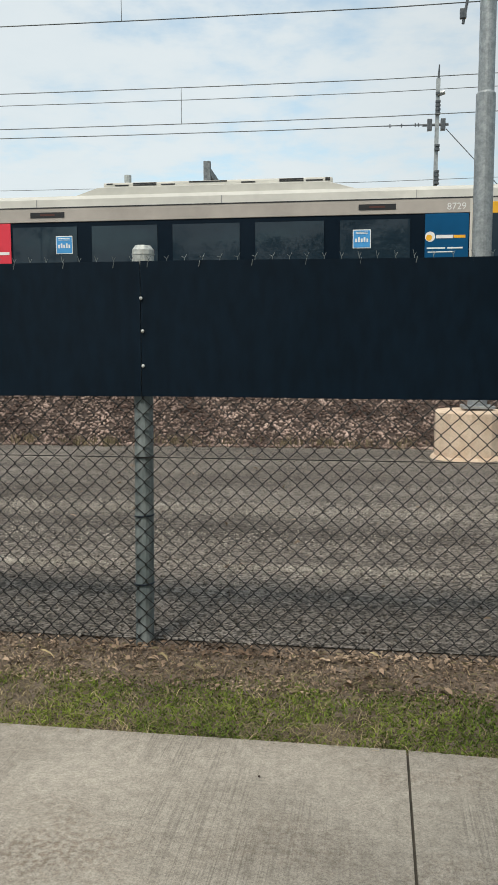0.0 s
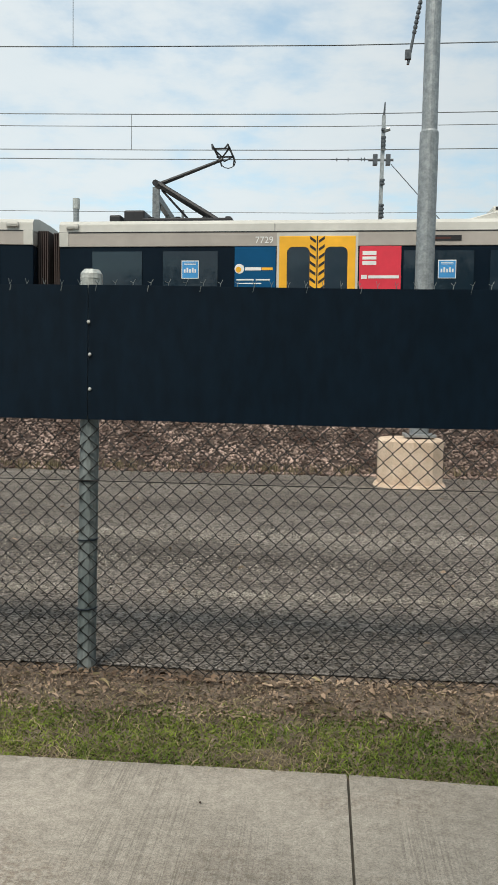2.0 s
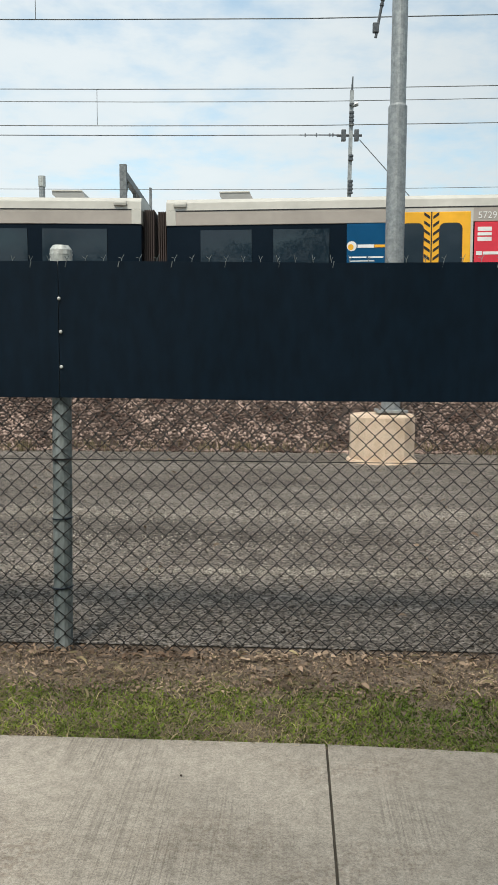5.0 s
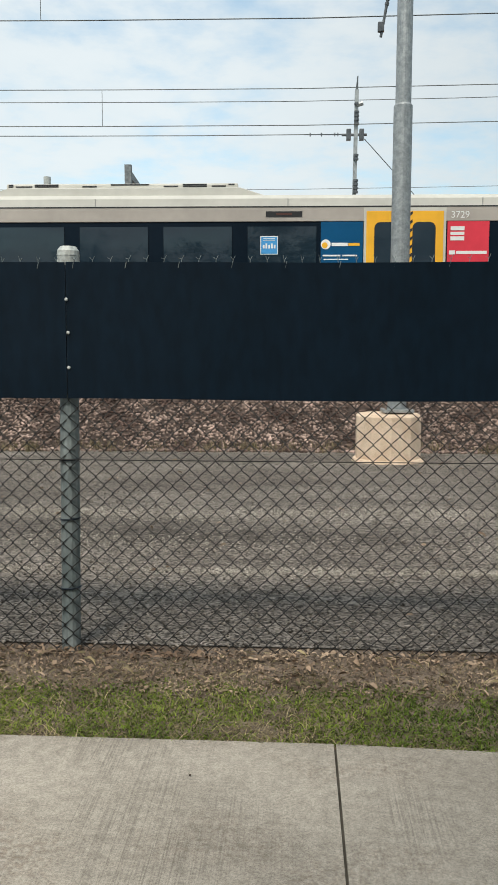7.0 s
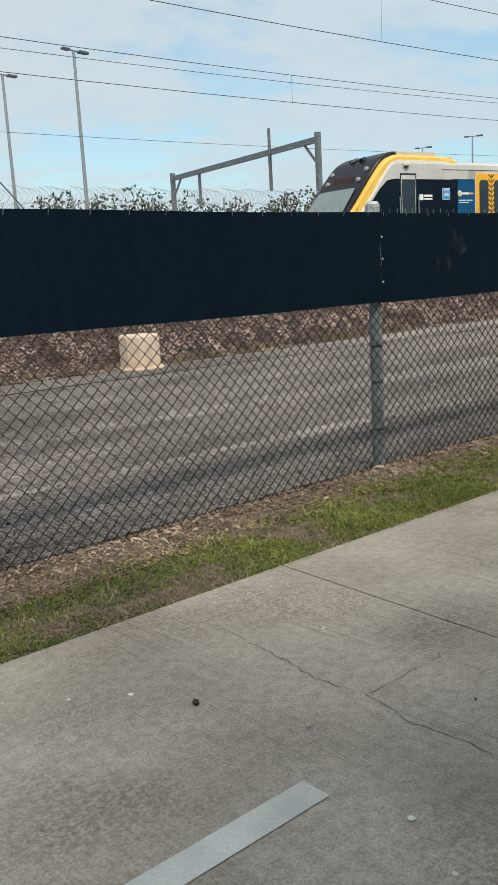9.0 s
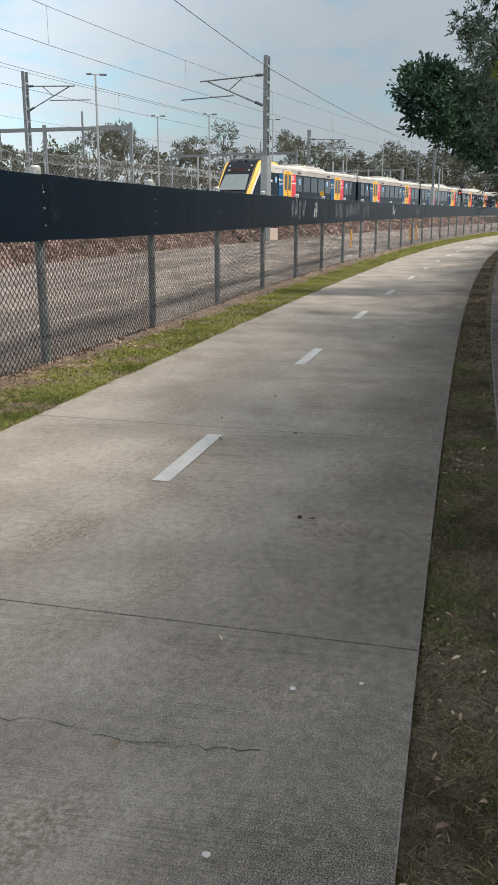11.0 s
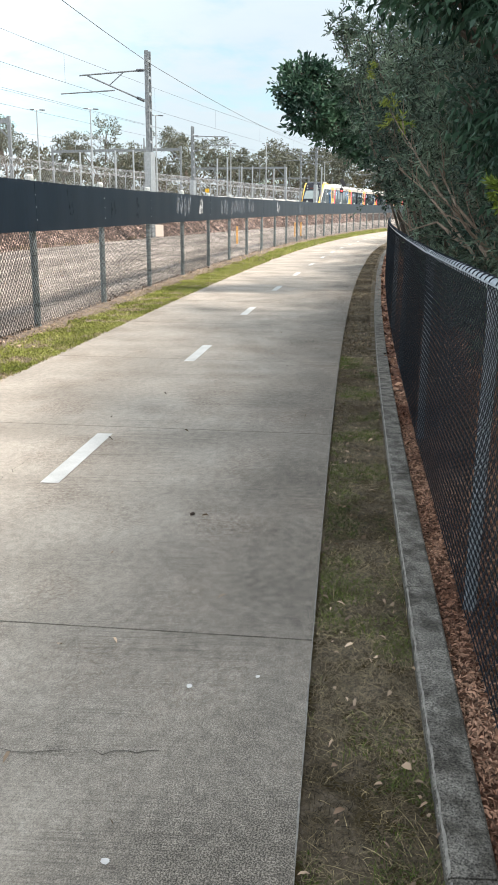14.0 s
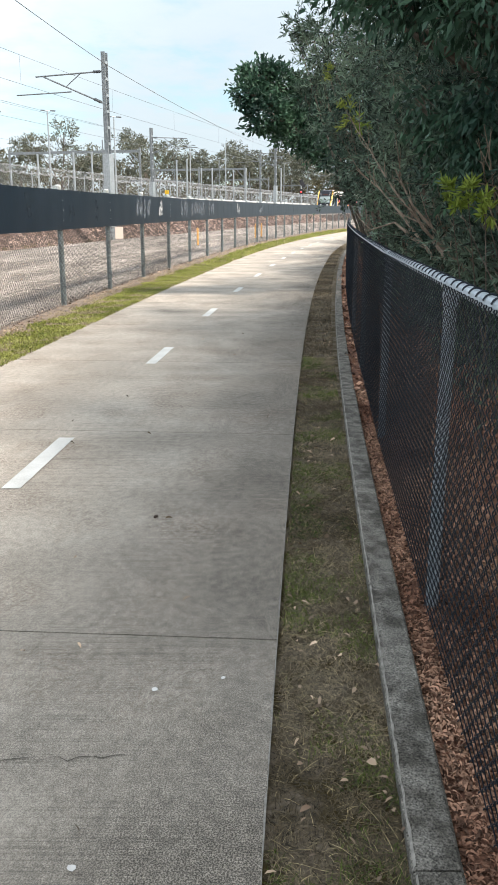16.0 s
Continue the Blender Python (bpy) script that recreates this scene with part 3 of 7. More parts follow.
ME_POST, ME_CAP, ME_TIE, ME_BOLT = post_mesh(), cap_mesh(), tie_mesh(), bolt_mesh()
ME_PANELS = [panel_mesh(k) for k in range(4)]
ME_LINK = chainlink("wire_mesh", 3.067, 0.0, 1.24, 0.0805, 0.0024, M_WIRE_L)
ME_LINK_NEAR = chainlink("wire_mesh", 3.067, 0.0, 1.24, 0.0805, 0.0040, M_WIRE_L, knuckle=0.0026)
ME_LINK_FAR = chainlink("wire_mesh", 3.067, 0.0, 1.24, 0.161, 0.0026, M_WIRE_L)


def barb_mesh():
    """The twisted wire ends that stand up from the mesh's top edge."""
    bm = bmesh.new()
    for k in range(38):
        x = 0.04 + k * 0.0807
        j = 0.006 * math.sin(k * 12.9)
        bar(bm, (x + j, 0, 1.81), (x + j * 2, 0, 1.838 + j), 0.0017, 4)
        bar(bm, (x + j * 2, 0, 1.836 + j), (x - 0.010 + j, -0.003, 1.852 - j), 0.0013, 4)
        bar(bm, (x + j * 2, 0, 1.836 + j), (x + 0.009 + j * 2, 0.003, 1.854 + j), 0.0013, 4)
        if k % 3 == 0:
            bar(bm, (x - 0.004, -0.02, 1.80), (x + 0.002, -0.02, 1.828), 0.002, 4)
    return mesh_from("barbs", bm)


ME_BARB = barb_mesh()


def wire_run():
    bm = bmesh.new()
    for z in (0.92,):
        bar(bm, (0, -0.006, z), (3.067, -0.006, z), 0.0022, 5)
    return mesh_from("line_wire", bm)


ME_RUN = wire_run()
for k, (x, y) in enumerate(POSTS):
    p = part("post", ME_POST, M_POST, fence, m=pose(x - 0.022, y + 0.045, 0, 0, 0.7, 0) if k == 5 else pose(x, y + 0.045, rise(x)))
    part("cap", ME_CAP, M_CAP, p, "pale steel post cap")
    if x < 30:
        for z in (0.29, 0.638, 0.906):
            part("wire_tie", ME_TIE, M_WIRE, p, m=pose(0, 0, z + 0.01 * math.sin(k * 5 + z * 9), 0, 0, 0))
    if k + 1 < len(POSTS):
        x2, y2 = POSTS[k + 1]
        a = math.degrees(math.atan2(y2 - y, x2 - x))
        m = pose(x, y, rise(x), 0, climb(x, x2, rise(x), rise(x2)), a)
        part("wire_mesh", ME_LINK_NEAR if -5 < x < 9 else ME_LINK if -3 < x < 22 else ME_LINK_FAR, None, fence, "woven diamond wire mesh", m)
        part("line_wire", ME_RUN, M_WIRE_L, fence, m=m)
        if x < 45:
            part("barbs", ME_BARB, M_POST, fence, "twisted wire ends", m)
        q = part("shade_panel", ME_PANELS[k % 4], M_SHADE, fence, "black shade panel", pose(x, y - 0.008, rise(x), 0, climb(x, x2, rise(x), rise(x2)), a))
        if x < 30:
            for z in (1.66, 1.51, 1.35):
                part("rivet", ME_BOLT, M_CAP, q, m=pose(0.012 if z < 1.6 else 0.006, -0.018, z))

low = thing("garden_fence", "low black chain-link fence with grey top rail", "fence", kind="structure")
LOWX = [-9.8, -7.1, -4.5, -1.9, 0.6, 3.05, 5.55, 8.3, 11.0, 13.7, 16.4, 19.1, 21.8, 24.5, 27.2, 30.0]


def low_y(x):
    return path_right(x) - 0.525 - 0.006 * min(max(x, 0), 20)


def low_rise(x):
    return 0.0075 * max(0.0, x - 5.5)


def low_post():
    bm = bmesh.new()
    bar(bm, (0, 0, -0.35), (0, 0, 1.19), 0.024, 12)
    bar(bm, (0, 0, 1.13), (0, 0, 1.19), 0.029, 12)
    return mesh_from("post", bm)


ME_LPOST = low_post()
for k, x in enumerate(LOWX):
    p = part("post", ME_LPOST, M_RPOST, low, m=pose(x, low_y(x) - 0.03, low_rise(x)))
    for z in (0.35, 0.72):
        bm = bmesh.new()
        bar(bm, (-0.028, 0.02, z), (0.028, 0.02, z), 0.003, 5)
        part("wire_tie", bm, M_WIRE, p)
    if k + 1 < len(LOWX):
        x2 = LOWX[k + 1]
        a, b = Vector((x, low_y(x), 0)), Vector((x2, low_y(x2), 0))
        ang = math.degrees(math.atan2(b.y - a.y, b.x - a.x))
        d = (b - a).length
        part("wire_mesh", chainlink("wire_mesh", d, 0.02 + path_rise(x) - low_rise(x), 1.2, 0.25 if x < 0 else 0.062 if x < 8 else 0.085 if x < 13 else 0.11, 0.0025 if x < 4 else 0.0018 if x < 8 else 0.0014, M_WIRE, knuckle=0.003 if x < 5 else 0.0), None, low, "black woven wire mesh", pose(a.x, a.y, low_rise(x), 0, climb(x, x2, low_rise(x), low_rise(x2)), ang))
        bm = bmesh.new()
        bar(bm, (0, -0.03, 1.2), (d, -0.03, 1.2), 0.022, 12)
        t = part("top_rail", bm, M_RAIL_TUBE, low, "bare grey tube rail", pose(a.x, a.y, low_rise(x), 0, climb(x, x2, low_rise(x), low_rise(x2)), ang), smooth=False)
        bm = bmesh.new()
        n = int(d / 0.105)
        for i in range(n):
            for j in range(7):
                u = i * 0.105 + 0.02
                a0, a1 = math.pi * (0.1 + j * 0.15), math.pi * (0.1 + (j + 1) * 0.15)
                bar(bm, (u + j * 0.002, -0.03 + 0.0245 * math.cos(a0), 1.2 + 0.0245 * math.sin(a0)), (u + (j + 1) * 0.002, -0.03 + 0.0245 * math.cos(a1), 1.2 + 0.0245 * math.sin(a1)), 0.0030, 4)
        part("rail_winding", bm, M_WIRE, t, "mesh ends wound round rail")


# ---- railway ----
def rails(off):
    root = thing("railway_track", "steel rails on concrete sleepers in ballast", "railway track", kind="structure")
    for side in (-0.535, 0.535):
        rows = []
        for s in range(-40, 250, 4):
            rows.append([track(s, off + side + d)[:2] + (track(s)[2] + z,) for d, z in ((-0.035, -0.1), (-0.035, 0.0), (0.035, 0.0), (0.035, -0.1))])
        v = [p for r in rows for p in r]
        f = [(4 * i + j, 4 * i + 4 + j, 4 * i + 5 + j, 4 * i + 1 + j) for i in range(len(rows) - 1) for j in range(3)]
        part("rail", arrays("rail", v, f, M_STEEL), None, root)
    v, f = [], []
    for i in range(-20, 200):
        x, y, z, h = track(i * 0.685, off)
        c, s_ = math.cos(h), math.sin(h)
        b = len(v)
        for dx, dy, dz in ((-.11, -1.1, -.2), (.11, -1.1, -.2), (.11, 1.1, -.2), (-.11, 1.1, -.2), (-.1, -1.1, -.1), (.1, -1.1, -.1), (.1, 1.1, -.1), (-.1, 1.1, -.1)):
            v.append((x + dx * c - dy * s_, y + dx * s_ + dy * c, z + dz))
        f += [tuple(b + k for k in q) for q in ((4, 5, 6, 7), (0, 1, 5, 4), (1, 2, 6, 5), (2, 3, 7, 6), (3, 0, 4, 7))]
    tagged(part("sleepers", arrays("sleepers", v, f, M_SLEEPER), None, root), kind="stuff")


rails(0.0)
rails(3.9)


def sweep(bm, pts, r, seg=5):
    """One unbroken tube through the points."""
    rings = []
    for i, p in enumerate(pts):
        d = (pts[min(i + 1, len(pts) - 1)] - pts[max(i - 1, 0)]).normalized()
        u = d.cross(Vector((0, 0, 1))).normalized()
        w = u.cross(d)
        rings.append([bm.verts.new(p + u * (r * math.cos(k * 2 * math.pi / seg)) + w * (r * math.sin(k * 2 * math.pi / seg))) for k in range(seg)])
    for a, b in zip(rings, rings[1:]):
        for k in range(seg):
            bm.faces.new((a[k], a[(k + 1) % seg], b[(k + 1) % seg], b[k]))
    bm.faces.new(rings[0][::-1])
    bm.faces.new(rings[-1])


def wire_line(name, label, off, z, s0, s1, r=0.010, sag=0.0, step=4):
    """One overhead wire along the track."""
    cu = bmesh.new()
    pts = []
    s = s0
    while s <= s1:
        x, y, rz, h = track(s, off)
        u = ((s - 1.2) % 42.0) / 42.0
        pts.append(Vector((x, y, rz - RAIL_Z + z + sag * 4 * u * (u - 1) * -1 * -1)))
        s += step
    sweep(cu, pts, r)
    return tagged(part(name, cu, M_LINE), label, "overhead wire")


wire_line("contact_wire", "thin overhead contact wire over the track", 0.0, 6.33, -40, 260)
wire_line("messenger_wire", "thin overhead messenger wire over the track", 0.0, 7.10, -40, 260)
wire_line("feeder_wire", "thin overhead feeder wire beside the track", -4.0, 7.98, -40, 260)
wire_line("earth_wire", "thin overhead earth wire beside the track", -4.0, 7.12, -38.55, 1.5, 0.012)
wire_line("contact_wire", "thin overhead contact wire over the nearer track", 3.9, 7.08, -40, 260)
wire_line("messenger_wire", "thin overhead messenger wire over the nearer track", 3.9, 8.35, -40, 260)
wire_line("return_wire", "thin low return wire behind the tracks", -6.1, 6.12, -40, 120, 0.008)
for s in range(-40, 200, 12):
    for off, z0, z1 in ((0.0, 6.33, 7.10), (3.9, 7.08, 8.35)):
        x, y, rz, h = track(s + (11.6 if off == 0 else 11.3), off)
        bm = bmesh.new()
        bar(bm, (x, y, rz - 1 + z0), (x, y, rz - 1 + z1), 0.006, 4)
        tagged(part("dropper", bm, M_LINE), "short vertical dropper between overhead wires", "dropper")


def foundation(x, y, h=0.62, r=0.41):
    bm = bmesh.new()
    bar(bm, (0, 0, -0.05), (0, 0, h - 0.03), r, 10)
    bar(bm, (0, 0, h - 0.03), (0, 0, h), r, 10, r - 0.03)
    bar(bm, (0, 0, -0.05), (0, 0, 0.035), r + 0.07, 24, r + 0.02)
    return tagged(part("concrete_footing", bm, M_FOUND, m=pose(x, y, 0)), "pale round concrete mast footing on gravel", "footing", "mast footings")


foundation(1.1, 11.1, 0.62, 0.435)
foundation(8.6, 11.75, 0.57, 0.36)


def tube_mast(x, y):
    """The round steel pole on the near footing."""
    root = thing("overhead_mast", "tall grey galvanised steel overhead-line pole", "mast", "overhead masts", m=pose(x, y, 0.62))
    bm = bmesh.new()
    bar(bm, (0, 0, 0.05), (0, 0, 3.9), 0.124, 20, 0.120)
    bar(bm, (0, 0, 3.9), (0, 0, 3.93), 0.120, 20, 0.100)
    bar(bm, (0, 0, 3.93), (0, 0, 9.6), 0.100, 20, 0.095)
    part("pole", bm, M_GALV, root, smooth=False)
    bm = bmesh.new()
    box(bm, -0.2, 0.2, -0.2, 0.2, 0.02, 0.06, 0.005)
    part("base_plate", bm, M_GALV, root)
    for sx in (-1, 1):
        for sy in (-1, 1):
            bm = bmesh.new()
            bar(bm, (sx * 0.16, sy * 0.16, -0.02), (sx * 0.16, sy * 0.16, 0.11), 0.018, 6)
            part("bolt", bm, M_STEEL, root)
    # slim stay insulator hanging beside the pole, and the arm it carries
    bm = bmesh.new()
    bar(bm, (-0.29, 0.1, 4.78), (-0.08, 0.1, 5.98), 0.018, 8)
    st = part("stay", bm, M_INSUL, root, "slim dark stay rod")
    bm = bmesh.new()
    for i in range(8):
        u = 0.32 + i * 0.05
        bar(bm, (-0.29 + 0.21 * u, 0.1, 4.78 + 1.2 * u), (-0.284 + 0.21 * u, 0.1, 4.81 + 1.2 * u), 0.027, 8)
    part("insulator", bm, M_INSUL, st)
    bm = bmesh.new()
    box(bm, -0.33, -0.25, 0.07, 0.13, 4.84, 4.96, 0.01)
    part("clamp", bm, M_INSUL, st)
    bm = bmesh.new()
    bar(bm, (0, 0.1, 8.3), (-0.3, 3.6, 8.4), 0.03, 8)
    part("bracket_arm", bm, M_GALV, root)


tube_mast(1.21, 11.1)


def lattice_mast(s, off, top=9.8, arm=1):
    """Twin-channel mast with a cantilever towards the track."""
    x, y, rz, h = track(s, off)
    root = thing("overhead_mast", "grey steel twin-channel overhead-line mast with bracket arms", "mast", "overhead masts", m=pose(x, y, rz - RAIL_Z, 0, 0, math.degrees(h)))
    z1 = top
    for sx in (-0.17, 0.17):
        bm = bmesh.new()
        box(bm, sx - 0.035, sx + 0.035, -0.09, 0.09, 1.9, z1)
        part("channel", bm, M_PORTAL, root)
    z = 2.2
    while z < z1 - 0.4:
        part("batten", box(bmesh.new(), -0.14, 0.14, -0.095, -0.085, z, z + 0.12), M_GALV, root)
        z += 0.7
    bm = bmesh.new()
    box(bm, -0.30, 0.30, -0.16, 0.16, 0, 3.9, 0.01)
    part("sleeve", bm, M_GALV, root, "wide pale steel sleeve")
    if arm:
        sg = arm
        for y0, z0, y2, z2, r in ((0.05, z1 - 0.80, 3.4, z1 - 0.95, 0.035), (0.05, z1 - 2.2, 3.0, z1 - 0.97, 0.035), (1.67, z1 - 1.64, 4.4, z1 - 1.73, 0.03)):
            bm = bmesh.new()
            bar(bm, (0, sg * y0, z0), (0, sg * y2, z2), r, 8)
            part("bracket_arm", bm, M_PORTAL, root)
        bm = bmesh.new()
        bar(bm, (0, sg * 1.2, z1 - 0.87), (0, sg * 1.93, z1 - 1.42), 0.025, 6)
        part("stay", bm, M_PORTAL, root)
        for z0 in (z1 - 0.81, z1 - 2.12):
            bm = bmesh.new()
            for i in range(6):
                bar(bm, (0, sg * (0.22 + i * 0.06), z0 + (0 if z0 > z1 - 2 else i * 0.025)), (0, sg * (0.25 + i * 0.06), z0 + (0.0 if z0 > z1 - 2 else i * 0.025 + 0.01)), 0.07, 8)
            part("insulator", bm, M_INSUL, root)


lattice_mast(43.2, 8.1, 8.3)
lattice_mast(95.0, 5.4, 8.0)
lattice_mast(140, 5.6, 8.4)
lattice_mast(48.0, -8.8, 9.2, -1)
lattice_mast(80.5, -2.8, 8.54, -1)
lattice_mast(125, -4.0, 9.6, -1)


def top_wire():
    """Earth wire from mast top to mast top, sagging a little in each span."""
    ends = [Vector((-40, 12.5, 10.3)), Vector((1.16, 11.1, 10.15))]
    for s_, off, top in ((43.2, 8.1, 7.78), (95.0, 5.4, 7.5), (140, 5.6, 7.9)):
        x, y, rz, h = track(s_, off)
        ends.append(Vector((x + 0.2, y - 0.1, rz - RAIL_Z + top)))
    pts = []
    for a, b in zip(ends, ends[1:]):
        for i in range(12):
            u = i / 12
            q = a.lerp(b, u)
            q.z -= 1.6 * u * (1 - u)
            pts.append(q)
    bm = bmesh.new()
    sweep(bm, pts + [ends[-1]], 0.014)
    tagged(part("earth_wire", bm, M_LINE), "thin overhead earth wire along the mast tops", "overhead wire")


top_wire()


def switch_mast(x, y):
    """Slim mast behind the track with stacked insulators and a stay wire."""
    root = thing("switch_mast", "slim grey overhead mast with stacked insulators", "mast", "overhead masts", m=pose(x, y, 0.85))
    bm = bmesh.new()
    bar(bm, (0, 0, -0.3), (0, 0, 4.55), 0.10, 12, 0.085)
    bar(bm, (0, 0, 4.5), (0, 0, 4.6), 0.14, 12)
    part("pole", bm, M_GALV, root)
    bm = bmesh.new()
    beam(bm, (0.03, 0, 4.6), (0.06, 0, 7.4), 0.10, 0.10)
    part("upper_post", bm, M_GALV, root)
    for z0, n in ((4.75, 4), (5.6, 2), (6.5, 4), (7.0, 1)):
        bm = bmesh.new()
        for i in range(n):
            bar(bm, (0.06, -0.06, z0 + i * 0.1), (0.06, -0.06, z0 + i * 0.1 + 0.05), 0.068, 10)
        bar(bm, (0.06, -0.06, z0), (0.06, -0.06, z0 + n * 0.1 - 0.05), 0.05, 8)
        part("insulator", bm, M_INSUL, root)
    bm = bmesh.new()
    bar(bm, (0.06, 0, 7.35), (0.08, 0, 7.75), 0.035, 8, 0.015)
    part("spike", bm, M_INSUL, root)
    bm = bmesh.new()
    box(bm, -0.20, -0.08, -0.08, 0.08, 6.12, 6.40, 0.01)
    box(bm, 0.14, 0.26, -0.08, 0.08, 6.12, 6.40, 0.01)
    bar(bm, (-0.32, 0, 6.26), (0.34, 0, 6.26), 0.035, 8)
    part("clamp", bm, M_INSUL, root)
    bm = bmesh.new()
    bar(bm, (-0.25, 0, 6.27), (-1.3, 0, 6.28), 0.014, 6)
    for u in (-0.42, -0.5, -0.85, -1.15):
        bar(bm, (u, 0, 6.23), (u, 0, 6.32), 0.016, 6)
    part("strain_insulator", bm, M_INSUL, root)
    bm = bmesh.new()
    bar(bm, (0.05, -0.05, 7.0), (0.22, -0.05, 7.05), 0.06, 8)
    part("knob", bm, M_GALV, root)
    bm = bmesh.new()
    bar(bm, (0.28, 0, 6.15), (5.5, 1.2, 0.9), 0.012, 5)
    part("stay_wire", bm, M_LINE, root)


switch_mast(1.36, 22.9)
bm = bmesh.new()
bar(bm, (4.5, 22.5, 12.6), (15.3, 22.5, 0.8), 0.02, 5)
tagged(part("stay_wire", bm, M_LINE), "long slanting steel stay wire", "stay wire")


def portal(a, b, ztop=8.4, legs=1, riser=0, name_label="grey steel portal gantry over yard tracks"):
    """Portal gantry from a to b with drop arms."""
    root = thing("portal_gantry", name_label, "gantry", "portal gantries")
    a, b = Vector((*a, 0.6)), Vector((*b, 0.6))
    d = (b - a)
    for p in [a, b] + [a + d * (i + 1) / (legs + 1) for i in range(legs)]:
        bm = bmesh.new()
        beam(bm, p, (p.x, p.y, ztop), 0.26, 0.22)
        part("leg", bm, M_PORTAL, root)
    bm = bmesh.new()
    beam(bm, (a.x, a.y, ztop - 0.35), (b.x, b.y, ztop - 0.35), 0.22, 0.28)
    for p, q in ((a, d), (b, -d)):
        k = q.normalized()
        beam(bm, (p.x, p.y, ztop - 1.6), (p.x + k.x * 1.1, p.y + k.y * 1.1, ztop - 0.5), 0.1, 0.1)
    part("cross_beam", bm, M_PORTAL, root)
    n = max(2, int(d.length / 6))
    for i in range(n):
        p = a + d * (i + 0.55) / n
        bm = bmesh.new()
        beam(bm, (p.x, p.y, ztop - 0.4), (p.x, p.y, ztop - 2.4), 0.14, 0.14)
        bar(bm, (p.x, p.y, ztop - 2.1), (p.x + 0.9, p.y + 0.9, ztop - 2.0), 0.03, 6)
        bar(bm, (p.x, p.y, ztop - 0.9), (p.x + 0.9, p.y + 0.9, ztop - 2.0), 0.025, 6)
        if i == riser:
            beam(bm, (p.x, p.y, ztop - 0.4), (p.x, p.y, ztop + 0.9), 0.12, 0.12)
        part("drop_arm", bm, M_PORTAL, root)


portal((-6.75, 33.5), (-8.0, 57.7), 8.7, riser=1)
portal((10.4, 30.6), (13.9, 57.0))
portal((33.4, 29.6), (36.2, 45.0), legs=0)
portal((64.8, 21.4), (66.2, 36.0))
portal((97.1, 13.0), (101.0, 28.5), 8.8, 1)
portal((125.0, 1.9), (128.3, 15.1), 8.4, 1)
for s, z in ((150, 7.6), (185, 7.8), (225, 8.0)):
    x, y, rz, h = track(s, -9)
    x2, y2, _, _ = track(s + 1, -40)
    portal((x, y), (x2, y2), z + 0.4, 2)


def yard_lamp_mesh():
    root = thing("yard_lamp", "tall slim grey yard lamp post with flat lamp head", "lamp post", "yard lamps")
    bm = bmesh.new()
    bar(bm, (0, 0, 0), (0, 0, 3.0), 0.13, 10)
    bar(bm, (0, 0, 3.0), (0, 0, 10.3), 0.09, 10, 0.06)
    part("pole", bm, M_GALV, root)
    bm = bmesh.new()
    bar(bm, (-0.4, 0, 10.33), (0.5, 0, 10.35), 0.035, 8)
    part("arm", bm, M_GALV, root)
    bm = bmesh.new()
    box(bm, 0.28, 0.78, -0.12, 0.12, 10.29, 10.40, 0.03)
    part("lamp_head", bm, M_INSUL, root)
    bm = bmesh.new()
    box(bm, -0.62, -0.25, -0.11, 0.11, 10.29, 10.39, 0.03)
    part("lamp_head", bm, M_INSUL, root)
    return root


def polar(az, dist):
    a = radians(az)
    return 0.1 + dist * math.sin(a), dist * math.cos(a)


LAMPS = [(33.1, 38.0), (28.6, 42.0), (26.6, 48.0), (25.0, 53.0), (23.7, 59.0), (22.7, 66.0), (52.0, 80.0), (55.0, 74.0), (58.1, 70.0), (61.6, 67.0), (69.6, 64.0), (73.4, 88.0), (76.7, 86.0), (80.8, 90.0), (85.6, 123.0), (87.9, 123.0), (91.7, 163.0)]
lamp0 = yard_lamp_mesh()
for i, (az_, dist) in enumerate(LAMPS):
    x, y = polar(az_, dist)
    m = pose(x, y, 0.75, 0, 0, 10 if az_ < 45 else -60)
    if i == 0:
        lamp0.matrix_basis = m
    else:
        copy_thing(lamp0, m)


# razor-wire fence behind the tracks
razor = thing("razor_wire_fence", "pale mesh security fence topped with razor-wire coils", "fence", kind="structure")
M_RAZOR = surface("razor_wire", (0.30, 0.31, 0.31), (0.44, 0.45, 0.45), scale=8, rough=0.5, metal=0.4)
for j in range(-8, 60):
    s = j * 3.0
    x, y, rz, h = track(s, -5.6)
    m = pose(x, y, rz - 0.2, 0, 0, math.degrees(h))
    if j == -8:
        bm = bmesh.new()
        bar(bm, (0, 0, 0), (0, 0, 3.35), 0.035, 8)
        ME_RP = mesh_from("post", bm)
        ME_RM = chainlink("wire_mesh", 3.0, 0.0, 3.1, 0.30, 0.007, M_RAZOR)
        v, f = [], []
        n = 210
        for i in range(n + 1):
            a = i / n * 2 * math.pi * 15
            for k in range(3):
                b = k * 2.09
                rr = 0.27 + 0.008 * math.cos(b)
                v.append((i / n * 3.0 + 0.10 * math.sin(a * 2 + 1), rr * math.cos(a), 3.38 + rr * math.sin(a) + 0.04 * math.sin(i * 0.37) + 0.008 * math.sin(b)))
        for i in range(n):
            for k in range(3):
                f.append((3 * i + k, 3 * i + (k + 1) % 3, 3 * i + 3 + (k + 1) % 3, 3 * i + 3 + k))
        ME_RC = arrays("razor_coil", v, f, M_RAZOR)
    part("post", ME_RP, M_GALV, razor, m=m)
    part("wire_mesh", ME_RM, None, razor, m=m)
    part("razor_coil", ME_RC, None, razor, "coiled razor wire", m)

